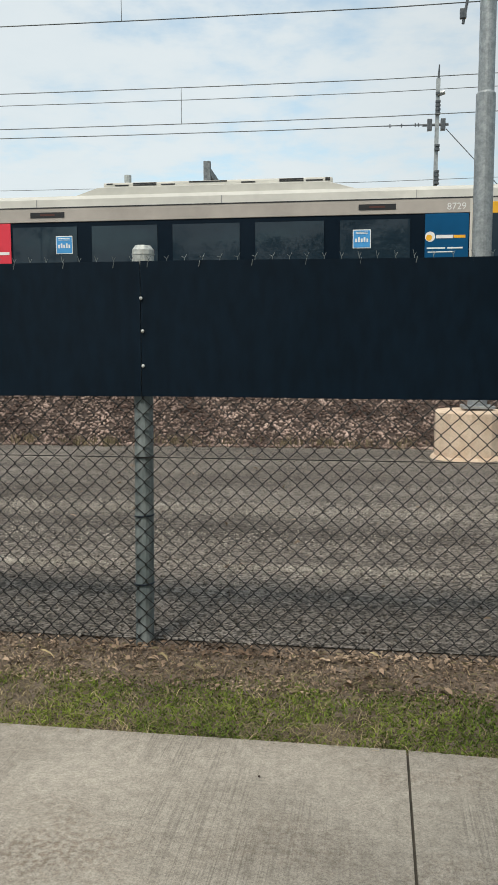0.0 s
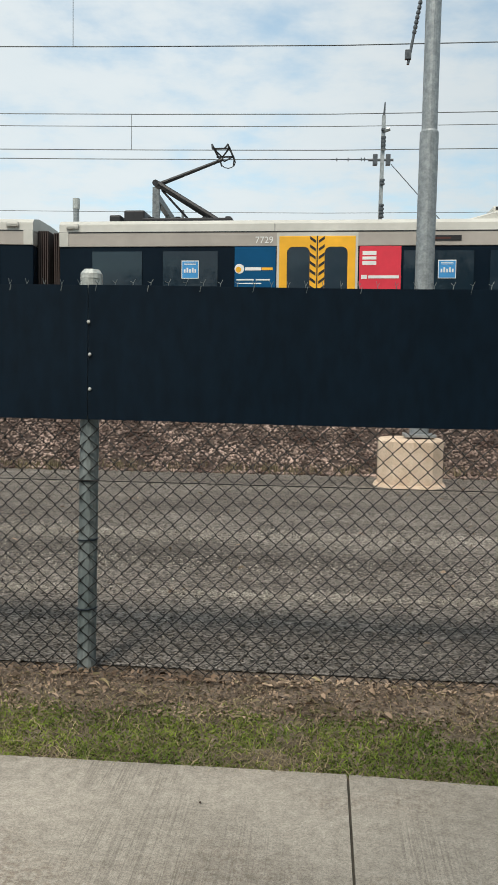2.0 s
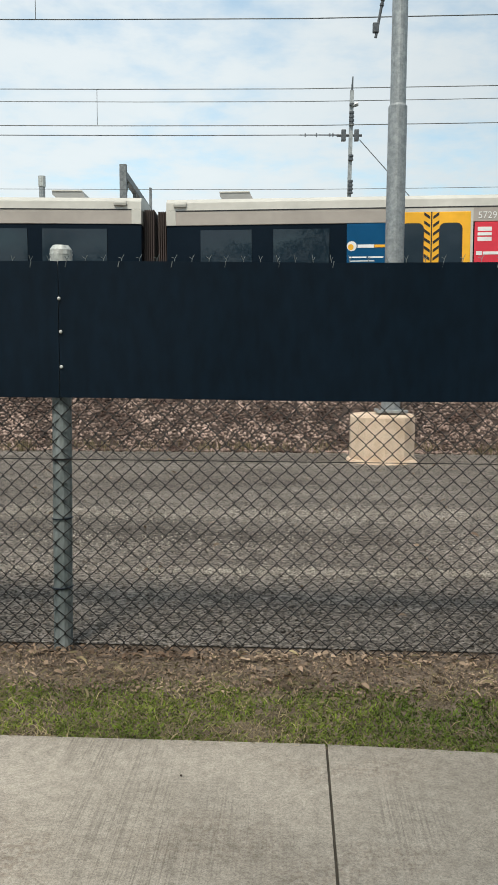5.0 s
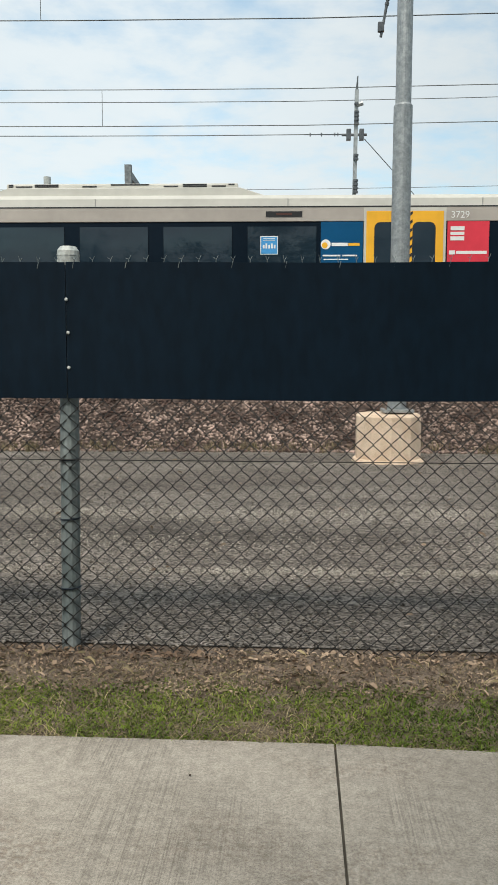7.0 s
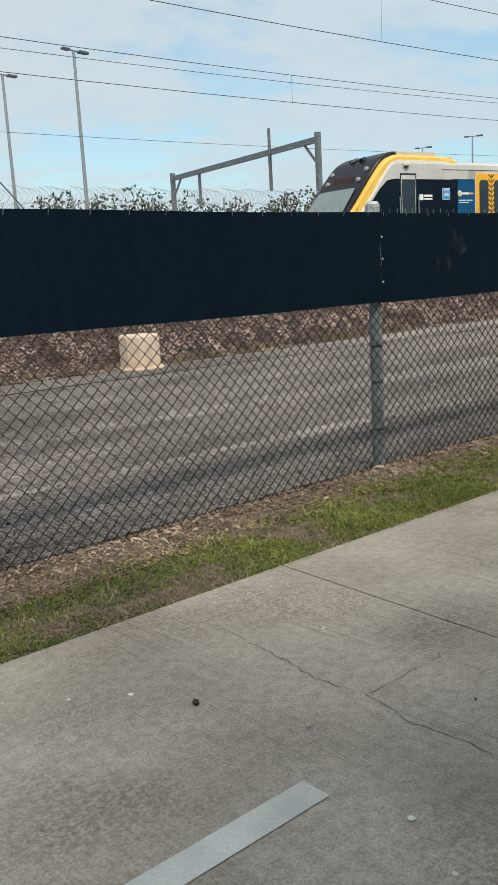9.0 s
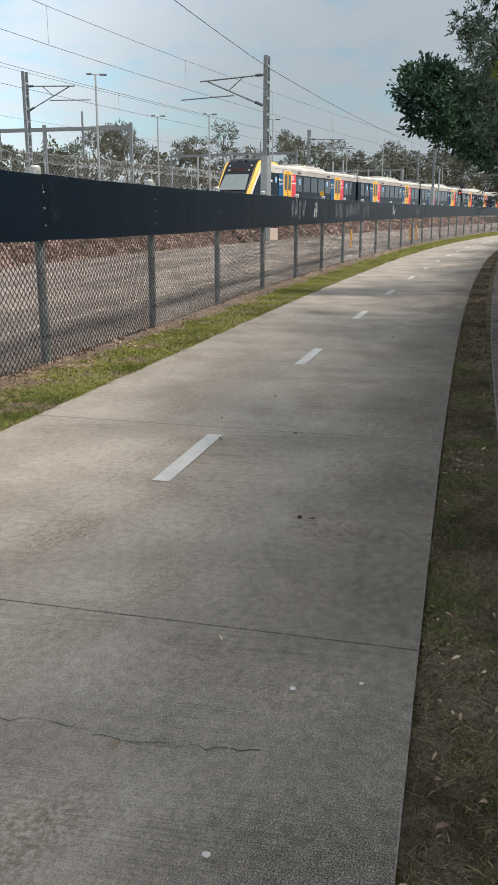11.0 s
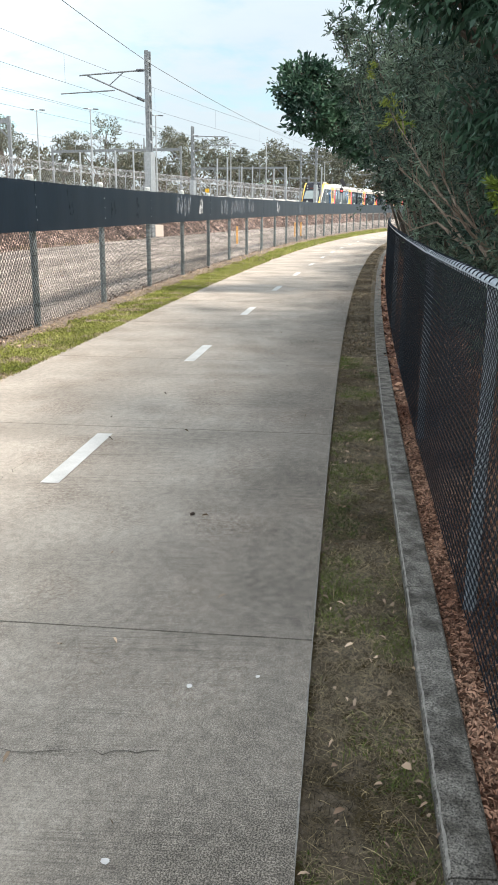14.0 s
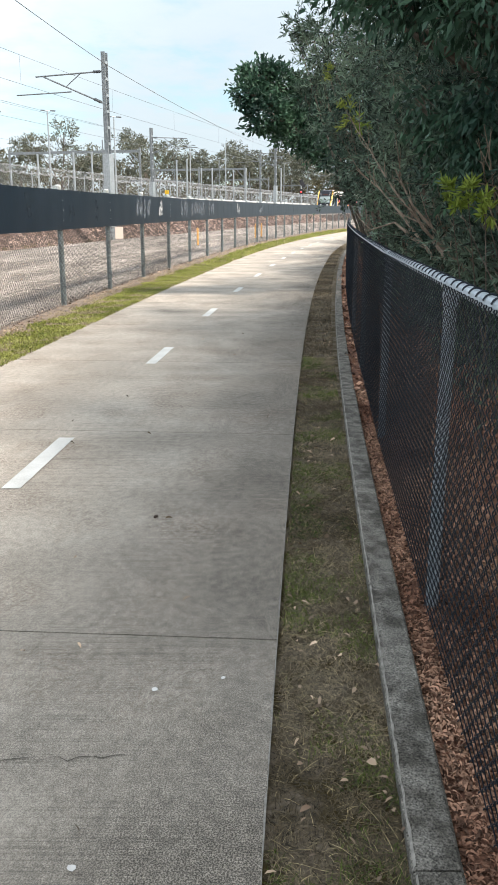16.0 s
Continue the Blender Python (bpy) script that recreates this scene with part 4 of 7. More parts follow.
wall = thing("boundary_wall", "low pale concrete panel wall at the foot of the security fence", "wall", kind="structure")
bm = bmesh.new()
box(bm, 0.004, 2.996, -0.09, 0.09, -0.3, 1.85, 0.015)
ME_WALL = mesh_from("wall_panel", bm)
M_WALL = surface("pale_wall_concrete", (0.48, 0.47, 0.45), (0.62, 0.61, 0.58), scale=2.0, rough=0.9, grain=0.15, gscale=30)
for j in range(26, 56):
    x, y, rz, h = track(j * 3.0, -5.3)
    part("wall_panel", ME_WALL, M_WALL, wall, m=pose(x, y, rz - 0.1, 0, 0, math.degrees(h)))


# ---- train ----
def plain(name, c, rough=0.35, metal=0.0, spec=0.35, var=0.08):
    return surface(name, tuple(v * (1 - var) for v in c), tuple(min(1, v * (1 + var)) for v in c), scale=0.8, rough=rough, metal=metal, spec=spec, grain=0.04, gscale=6)


M_CREAM = plain("train_roof_paint", (0.54, 0.525, 0.475), 0.5)
M_BEIGE = plain("train_band_paint", (0.40, 0.36, 0.32), 0.4)
M_TDARK = plain("train_dark_side", (0.006, 0.012, 0.020), 0.12, spec=0.05)
M_TGLASS = plain("train_window", (0.012, 0.024, 0.036), 0.03, spec=0.40)
M_DGLASS = plain("door_glass", (0.022, 0.036, 0.050), 0.05, spec=0.3)
M_TYEL = plain("train_yellow", (0.85, 0.43, 0.03), 0.4)
M_TCAB = plain("cab_yellow", (0.86, 0.52, 0.09), 0.4)
M_TRED = plain("train_red", (0.68, 0.05, 0.075), 0.4, spec=0.2)
M_TBLUE = plain("train_blue", (0.005, 0.075, 0.18), 0.4, spec=0.12)
M_TSTICK = plain("train_sticker", (0.06, 0.30, 0.62), 0.5)
M_TWHITE = plain("train_white", (0.78, 0.78, 0.76), 0.4)
M_TGREY = plain("train_grey", (0.30, 0.30, 0.29), 0.5)
M_CABFRONT = plain("cab_charcoal", (0.012, 0.0135, 0.018), 0.35, spec=0.2)
M_BEIGE2 = plain("cab_unit_paint", (0.52, 0.47, 0.41), 0.5)
M_TBLACK = plain("train_black", (0.02, 0.02, 0.022), 0.5)
M_TLOW = plain("train_skirt", (0.33, 0.32, 0.30), 0.45)
M_BELLOW = plain("gangway_rubber", (0.06, 0.045, 0.04), 0.8)
M_LED = bpy.data.materials.new("sign_led")
M_LED.use_nodes = True
M_LED.node_tree.nodes["Principled BSDF"].inputs["Base Color"].default_value = (0.05, 0.014, 0.01, 1)
M_LED.node_tree.nodes["Principled BSDF"].inputs["Emission Color"].default_value = (1.0, 0.18, 0.05, 1)
M_LED.node_tree.nodes["Principled BSDF"].inputs["Emission Strength"].default_value = 0.015
CAR_L, CAR_HALF, CAR_W = 23.363, 11.43, 1.38
# heights over the rail: floor skirt, side bottom, window band, beige band, roof edge
Z_LOW, Z_BAND, Z_LINE, Z_ROOF = 0.35, 3.03, 3.32, 3.57


def profile(half_w):
    """Half cross-section of the roof, from the gutter to the crown."""
    return [(half_w, Z_LINE + 0.01), (half_w - 0.015, Z_LINE + 0.17), (half_w - 0.10, Z_ROOF), (half_w - 0.45, Z_ROOF + 0.06), (0.0, Z_ROOF + 0.08)]


def train_car(cab=False, number="", pantograph=False, notices=(), units=(), turned=False, doors=(-5.87, 5.95)):
    """One car along local x, its centre at 0, z from the rails. cab: streamlined end at -x."""
    root = thing("train_car", "cream-roofed electric train car with dark window band and yellow doors", "train car", "train cars")
    x0, x1 = 0.14 - CAR_HALF, CAR_HALF
    if cab:
        x0 = -8.2
    w = CAR_W
    bm = bmesh.new()
    box(bm, x0, x1, -w + 0.02, w - 0.02, Z_LOW + 0.55, Z_BAND, 0.02)
    part("body", bm, M_TDARK, root, "glossy dark car side")
    bm = bmesh.new()
    box(bm, x0, x1, -w + 0.01, w - 0.01, Z_LOW, Z_LOW + 0.85, 0.05)
    part("skirt", bm, M_TLOW, root, "grey lower side skirt")
    bm = bmesh.new()
    box(bm, -6.9 if cab else x0, x1, -w, w, Z_BAND, Z_LINE, 0.01)
    part("cant_rail", bm, M_BEIGE, root, "beige band over the windows")
    # roof shell
    pr = profile(w)
    ring = [(-y, z) for y, z in pr] + [(y, z) for y, z in reversed(pr[:-1])]
    bm = bmesh.new()
    xs = [x0, x0 + 0.02] + [x0 + (x1 - x0) * i / 6 for i in range(1, 6)] + [x1 - 0.02, x1]
    rows = [[bm.verts.new((x, y, z)) for y, z in ring] for x in xs]
    for r1, r2 in zip(rows, rows[1:]):
        for a, b, c, d in zip(r1, r1[1:], r2[1:], r2):
            bm.faces.new((a, b, c, d))
    bm.faces.new(rows[0])
    bm.faces.new(rows[-1][::-1])
    bmesh.ops.recalc_face_normals(bm, faces=bm.faces)
    part("roof", bm, M_CREAM, root, "cream painted roof")
    for k in range(1, 5):
        u = x0 + (x1 - x0) * k / 5
        bm = bmesh.new()
        for sy in (-1, 1):
            box(bm, u - 0.008, u + 0.008, sy * w - 0.006, sy * w + 0.006, Z_LINE + 0.01, Z_LINE + 0.17)
        part("roof_joint", bm, M_TGREY, root)
    if cab:
        bm = bmesh.new()
        box(bm, x0, -6.9, -w - 0.002, w + 0.002, Z_BAND - 0.003, Z_LINE, 0.01)
        part("cant_end", bm, M_CREAM, root, "cream end of cant rail")
    for x in (x0 + 0.1, x1 - 0.1):
        if cab and x < 0:
            continue
        for sy in (-1, 1):
            bm = bmesh.new()
            box(bm, x - 0.1, x + 0.1, sy * (w - 0.02) - 0.03, sy * (w - 0.02) + 0.03, Z_BAND - 0.0, Z_LINE + 0.012, 0.01)
            part("end_post", bm, M_CREAM, root, "cream end of cant rail")
    # gutter line
    bm = bmesh.new()
    for sy in (-1, 1):
        box(bm, x0, x1, sy * w - 0.008, sy * w + 0.008, Z_LINE - 0.006, Z_LINE + 0.014)
    part("gutter", bm, M_TBLACK, root, "thin black gutter line")
    for sy in (-1, 1):
        # looking at the side from outside, "right" runs along d
        d = 1 if sy < 0 else -1

        def slab_at(name, u0, u1, z0, z1, mat_, label="", proud=0.012, par=root, bevel=0.0):
            a, b = sorted((u0 * d, u1 * d))
            y0, y1 = sorted((sy * (w - 0.05), sy * (w + proud)))
            return part(name, box(bmesh.new(), a, b, y0, y1, z0, z1, bevel), mat_, par, label)

        for c in doors:
            dr = slab_at("door_frame", c - 0.83, c + 0.83, 0.95, Z_LINE - 0.02, M_CREAM, "cream door surround", 0.006)
            for k in (-1, 1):
                lf = slab_at("door_leaf", c + (k - 1) / 2 * 0.78, c + (k + 1) / 2 * 0.78, 1.0, Z_LINE - 0.09, M_TYEL, "bright yellow sliding door leaf", 0.016, dr, 0.012)
                xa = c + k * 0.385
                for nm, q, out, gm, lb in (("window_rubber", 0.018, 0.020, M_TBLACK, "black window seal"), ("door_window", 0.0, 0.024, M_DGLASS, "dark rounded door window")):
                    bm = bmesh.new()
                    edge = []
                    for cx, cz, a0 in ((0.115, Z_BAND - 0.14, 0), (-0.115, Z_BAND - 0.14, 90), (-0.115, 2.0, 180), (0.115, 2.0, 270)):
                        for i in range(5):
                            an = math.radians(a0 + i * 22.5)
                            edge.append((xa + cx + (0.10 + q) * math.cos(an), cz + (0.10 + q) * math.sin(an)))
                    front = [bm.verts.new((u * d, sy * (w + out), zz)) for u, zz in edge]
                    back = [bm.verts.new((u * d, sy * (w - 0.03), zz)) for u, zz in edge]
                    bm.faces.new(front)
                    for i in range(20):
                        bm.faces.new((front[i], front[(i + 1) % 20], back[(i + 1) % 20], back[i]))
                    bmesh.ops.recalc_face_normals(bm, faces=bm.faces)
                    part(nm, bm, gm, dr, lb, smooth=False)
                bm = bmesh.new()
                for i in range(13):
                    z = 1.1 + i * 0.165
                    q = [(c + k * 0.03, z), (c + k * 0.15, z + 0.085), (c + k * 0.15, z + 0.145), (c + k * 0.03, z + 0.06)]
                    vs = [bm.verts.new((u * d, sy * (w + 0.021), zz)) for u, zz in q]
                    bm.faces.new(vs)
                part("chevron_band", bm, M_TBLACK, dr, "black chevron marks")
            slab_at("door_gap", c - 0.012, c + 0.012, 1.0, Z_LINE - 0.09, M_TBLACK, "", 0.019, dr)
            slab_at("blue_panel", c - 1.70, c - 0.85, 1.1, Z_BAND - 0.01, M_TBLUE, "deep blue livery panel", 0.004)
            slab_at("red_panel", c + 0.86, c + 1.70, 1.1, Z_BAND - 0.01, M_TRED, "red livery panel", 0.004)
            # plain shapes where the livery carries emblems and small text
            for u0, u1, z0, z1 in ((-1.48, -1.15, 2.535, 2.60), (-1.66, -1.30, 2.33, 2.36), (-1.26, -0.96, 2.33, 2.36), (-1.64, -1.14, 2.26, 2.28)):
                bm = bmesh.new()
                a, b = sorted(((c + u0) * d, (c + u1) * d))
                box(bm, a, b, sy * (w + 0.006) - 0.003, sy * (w + 0.006) + 0.003, z0, z1)
                part("livery_mark", bm, M_TWHITE, root, "white bar of lettering")
            bm = bmesh.new()
            a, b = sorted(((c - 1.14) * d, (c - 0.91) * d))
            box(bm, a, b, sy * (w + 0.006) - 0.003, sy * (w + 0.006) + 0.003, 2.54, 2.595)
            part("livery_mark", bm, M_TYEL, root, "orange end of lettering")
            bm = bmesh.new()
            bmesh.ops.create_cone(bm, cap_ends=True, segments=20, radius1=0.10, radius2=0.10, depth=0.006, matrix=Matrix.Translation(((c - 1.60) * d, sy * (w + 0.006), 2.57)) @ Matrix.Rotation(math.pi / 2, 4, "X"))
            part("livery_mark", bm, M_TWHITE, root, "round emblem disc")
            bm = bmesh.new()
            bmesh.ops.create_cone(bm, cap_ends=True, segments=12, radius1=0.06, radius2=0.06, depth=0.012, matrix=Matrix.Translation(((c - 1.62) * d, sy * (w + 0.006), 2.55)) @ Matrix.Rotation(math.pi / 2, 4, "X"))
            part("livery_mark", bm, M_TYEL, root, "small amber spot")
            for u0, u1, z0, z1 in ((0.92, 1.20, 2.84, 2.92), (0.92, 1.20, 2.75, 2.81), (0.92, 1.20, 2.64, 2.72), (0.90, 1.02, 2.36, 2.44), (1.04, 1.66, 2.37, 2.43)):
                bm = bmesh.new()
                a, b = sorted(((c + u0) * d, (c + u1) * d))
                box(bm, a, b, sy * (w + 0.006) - 0.003, sy * (w + 0.006) + 0.003, z0, z1)
                part("livery_mark", bm, M_TWHITE, root, "white bar of lettering")
        # windows between the doors, and one at each end
        wins = [(-3.42 + i * 1.72, 1.40) for i in range(5)] + [(8.5, 1.15), (10.05, 1.34), (-8.5, 1.15), (-10.05, 1.06)]
        for u, ww in wins:
            if cab and u * d < -9:
                continue
            slab_at("window", u - ww / 2, u + ww / 2, 1.85, Z_BAND - 0.10, M_TGLASS, "dark tinted window", 0.003)
        for u in (-3.0 if doors[1] > 6 else -3.25, 3.2) + tuple(notices):
            st = slab_at("sticker", u - 0.18, u + 0.18, 2.37, 2.74, M_TWHITE, "blue and white notice sticker", 0.008)
            slab_at("notice", u - 0.165, u + 0.165, 2.385, 2.72, M_TSTICK, "", 0.011, st)
            bm = bmesh.new()
            for i in range(5):
                a, b = sorted(((u - 0.13 + i * 0.056) * d, (u - 0.095 + i * 0.056) * d))
                box(bm, a, b, sy * (w + 0.013) - 0.002, sy * (w + 0.013) + 0.002, 2.49, 2.56 + 0.03 * (i % 2))
            for z in (2.68, 2.65):
                box(bm, *sorted(((u - 0.12) * d, (u + 0.12) * d)), sy * (w + 0.013) - 0.002, sy * (w + 0.013) + 0.002, z, z + 0.012)
            part("notice_marks", bm, M_TWHITE, st)
        for u in (-3.35, 3.5):
            sg = slab_at("route_sign", u - 0.37, u + 0.37, Z_BAND + 0.09, Z_BAND + 0.20, M_TBLACK, "black route display", 0.010)
            slab_at("lit_bar", u - 0.16, u + 0.16, Z_BAND + 0.125, Z_BAND + 0.165, M_LED, "dim red lit bar", 0.013, sg)
        if number:
            for c in doors:
                cu = bpy.data.curves.new("fleet_number", "FONT")
                cu.body, cu.size, cu.extrude = number, 0.19, 0.002
                ob = new("fleet_number", cu)
                ob.data.materials.append(M_TWHITE)
                ob.parent = root
                u = c + (0.92 if number[0] in "35" else -1.28)
                ob.matrix_basis = Matrix.Translation((u * d, sy * (w + 0.006), Z_BAND + 0.06)) @ pose(0, 0, 0, 90, 0, 0 if sy < 0 else 180)
    # rooftop units
    hs = -0.15 if turned else 0.15  # the fairing sits off the middle
    bm = bmesh.new()
    prof = [(-3.05, Z_ROOF + 0.02), (-2.35, Z_ROOF + 0.21), (2.45, Z_ROOF + 0.21), (3.05, Z_ROOF + 0.02)]
    vs = [[bm.verts.new((x + hs, y, z - (0.05 if abs(y) > 1 else 0))) for y in (-1.22, -1.0, 1.0, 1.22)] for x, z in prof]
    for r1, r2 in zip(vs, vs[1:]):
        for a, b, c, d in zip(r1, r1[1:], r2[1:], r2):
            bm.faces.new((a, b, c, d))
    lowv = [[bm.verts.new((x + hs, y, Z_ROOF - 0.05)) for y in (-1.22, 1.22)] for x, z in prof]
    for i in range(3):
        bm.faces.new((vs[i][0], vs[i + 1][0], lowv[i + 1][0], lowv[i][0]))
        bm.faces.new((vs[i + 1][3], vs[i][3], lowv[i][1], lowv[i + 1][1]))
    bmesh.ops.recalc_face_normals(bm, faces=bm.faces)
    part("roof_fairing", bm, M_CREAM, root, "cream sloping roof fairing")
    bm = bmesh.new()
    box(bm, hs - 2.45, hs + 2.40, -0.95, 0.95, Z_ROOF + 0.19, Z_ROOF + 0.31, 0.03)
    ac = part("air_conditioner", bm, M_CREAM, root, "flat cream roof air-conditioning unit")
    for u0, u1, z0 in ((-2.40, -2.30, .27), (-2.40, -2.30, .235), (-2.25, -1.9, .235), (-1.85, -1.35, .27), (-1.85, -1.35, .235), (-0.85, -0.55, .235), (-0.25, 0.55, .27), (0.85, 1.15, .235), (1.25, 1.75, .27), (1.25, 1.75, .235), (1.85, 2.15, .235), (2.2, 2.33, .27)):
        bm = bmesh.new()
        for sy in (-1, 1):
            box(bm, hs + u0, hs + u1, sy * 0.952 - 0.006, sy * 0.952 + 0.006, Z_ROOF + z0, Z_ROOF + z0 + 0.026)
        part("vent_slot", bm, M_TBLACK, ac)
    # small slanted roof units
    for u, half in units:
        u = -u if turned else u
        bm = bmesh.new()
        prof = [(-half * 0.55, Z_ROOF + 0.03), (-half, Z_ROOF + 0.17), (-half, Z_ROOF + 0.25), (half * 0.8, Z_ROOF + 0.25), (half * 1.15, Z_ROOF + 0.03)]
        a = [bm.verts.new((u + x, -0.7, z)) for x, z in prof]
        b = [bm.verts.new((u + x, 0.7, z)) for x, z in prof]
        bm.faces.new(a)
        bm.faces.new(b[::-1])
        for q in range(5):
            bm.faces.new((a[q], a[(q + 1) % 5], b[(q + 1) % 5], b[q]))
        bmesh.ops.recalc_face_normals(bm, faces=bm.faces)
        ru = part("roof_unit", bm, M_TGREY, root, "small grey slanted roof unit")
        bm = bmesh.new()
        box(bm, u - half * 1.02, u + half * 0.82, -0.72, 0.72, Z_ROOF + 0.235, Z_ROOF + 0.26, 0.005)
        part("lid", bm, M_CREAM, ru)
    for u in (-11.0, 11.0):
        if cab and u < 0:
            continue
        for sy in (-1, 1):
            bm = bmesh.new()
            box(bm, u - 0.14, u + 0.14, sy * (w - 0.01) - 0.07, sy * (w - 0.01) + 0.07, Z_LINE + 0.07, Z_LINE + 0.19, 0.05)
            part("lamp_pod", bm, M_CREAM, root, "small roof-edge pod")
    # gangway
    bm = bmesh.new()
    for i in range(5):
        u = x1 + 0.02 + i * 0.045
        box(bm, u, u + 0.032, -1.05, 1.05, 0.9, 3.38, 0.015)
    box(bm, x1, x1 + 0.24, -1.0, 1.0, 0.95, 3.34)
    part("gangway", bm, M_BELLOW, root, "ribbed brown rubber gangway bellows")
    if not cab:
        bm = bmesh.new()
        for i in range(5):
            u = x0 - 0.02 - i * 0.045
            box(bm, u - 0.032, u, -1.05, 1.05, 0.9, 3.38, 0.015)
        box(bm, x0 - 0.24, x0, -1.0, 1.0, 0.95, 3.34)
        part("gangway", bm, M_BELLOW, root, "ribbed brown rubber gangway bellows")
    for bx in (-7.9, 7.9):
        bm = bmesh.new()
        for sy in (-1, 1):
            box(bm, bx - 1.6, bx + 1.6, sy * 0.95 - 0.06, sy * 0.95 + 0.06, 0.4, 0.62, 0.03)
        box(bm, bx - 0.3, bx + 0.3, -0.9, 0.9, 0.4, 0.6)
        bo = part("bogie", bm, M_TBLACK, root, "black steel bogie frame")
        for wx in (bx - 1.15, bx + 1.15):
            for sy in (-1, 1):
                bm = bmesh.new()
                bar(bm, (wx, sy * 0.50, 0.42), (wx, sy * 0.62, 0.42), 0.42, 20)
                part("wheel", bm, M_STEEL, bo)
    if pantograph:
        px = -9.07
        bm = bmesh.new()
        box(bm, px - 0.6, px + 1.36, -0.7, 0.7, Z_ROOF + 0.10, Z_ROOF + 0.17, 0.02)
        for u in (-0.45, 0.15, 0.75, 1.25):
            for v in (-0.5, 0.5):
                bar(bm, (px + u, v, Z_ROOF), (px + u, v, Z_ROOF + 0.22), 0.07, 8)
        pb = part("pantograph", bm, M_TBLACK, root, "black raised pantograph")
        for u, h in ((-10.35, 0.3), (-10.02, 0.4), (-9.82, 0.4)):
            bm = bmesh.new()
            box(bm, u - 0.13, u + 0.13, -0.4, 0.4, Z_ROOF, Z_ROOF + h, 0.04)
            part("switch_box", bm, M_TBLACK, pb)
        knee, head = (-9.45, 4.60), (-8.0, 5.19)
        for sy in (-0.25, 0.25):
            bm = bmesh.new()
            bar(bm, (-8.1, sy, Z_ROOF + 0.2), (knee[0], sy * 0.5, knee[1]), 0.06, 8)
            part("lower_arm", bm, M_TBLACK, pb)
        bm = bmesh.new()
        bar(bm, (knee[0], 0, knee[1]), (head[0], 0, head[1] - 0.06), 0.05, 8, 0.035)
        bar(bm, (knee[0] - 0.04, -0.2, knee[1]), (knee[0] - 0.04, 0.2, knee[1]), 0.07, 8)
        part("upper_arm", bm, M_TBLACK, pb)
        bm = bmesh.new()
        bar(bm, (px + 0.35, 0.1, Z_ROOF + 0.2), (knee[0] + 0.05, 0.1, knee[1] - 0.1), 0.025, 6)
        part("control_rod", bm, M_TBLACK, pb)
        bm = bmesh.new()
        for u in (-0.17, 0.17):
            bar(bm, (head[0] + u, -0.6, head[1] + 0.10), (head[0] + u, 0.6, head[1] + 0.10), 0.022, 6)
            for sy in (-1, 1):
                bar(bm, (head[0] + u, sy * 0.6, head[1] + 0.10), (head[0] + u * 0.8, sy * 0.78, head[1] - 0.02), 0.018, 6)
        for sy in (-0.35, 0.35):
            bar(bm, (head[0] - 0.2, sy, head[1] + 0.08), (head[0] + 0.2, sy, head[1] + 0.08), 0.02, 6)
            bar(bm, (head[0], sy * 0.5, head[1] - 0.06), (head[0] - 0.17, sy, head[1] + 0.08), 0.018, 6)
            bar(bm, (head[0], sy * 0.5, head[1] - 0.06), (head[0] + 0.17, sy, head[1] + 0.08), 0.018, 6)
        part("contact_head", bm, M_TBLACK, pb)
        bm = bmesh.new()
        sweep(bm, [Vector((head[0] + 0.12 + 0.16 * math.sin(q * 0.52), -0.1, head[1] - 0.02 - 0.26 * math.sin(q * 0.26) ** 2)) for q in range(0, 13)], 0.010, 4)
        part("shunt_cable", bm, M_TBLACK, pb)
    if cab:
        nose(root, x0)
    return root


def smooth_rows(rows, steps=4):
    """Rows of numbers joined by a smooth curve through them."""
    out = []
    n = len(rows)
    for i in range(n - 1):
        q = [np.array(rows[min(max(j, 0), n - 1)], float) for j in (i - 1, i, i + 1, i + 2)]
        for k in range(steps):
            u = k / steps
            out.append(tuple(0.5 * (2 * q[1] + (q[2] - q[0]) * u + (2 * q[0] - 5 * q[1] + 4 * q[2] - q[3]) * u * u + (3 * q[1] - q[0] - 3 * q[2] + q[3]) * u ** 3)))
    return out + [rows[-1]]


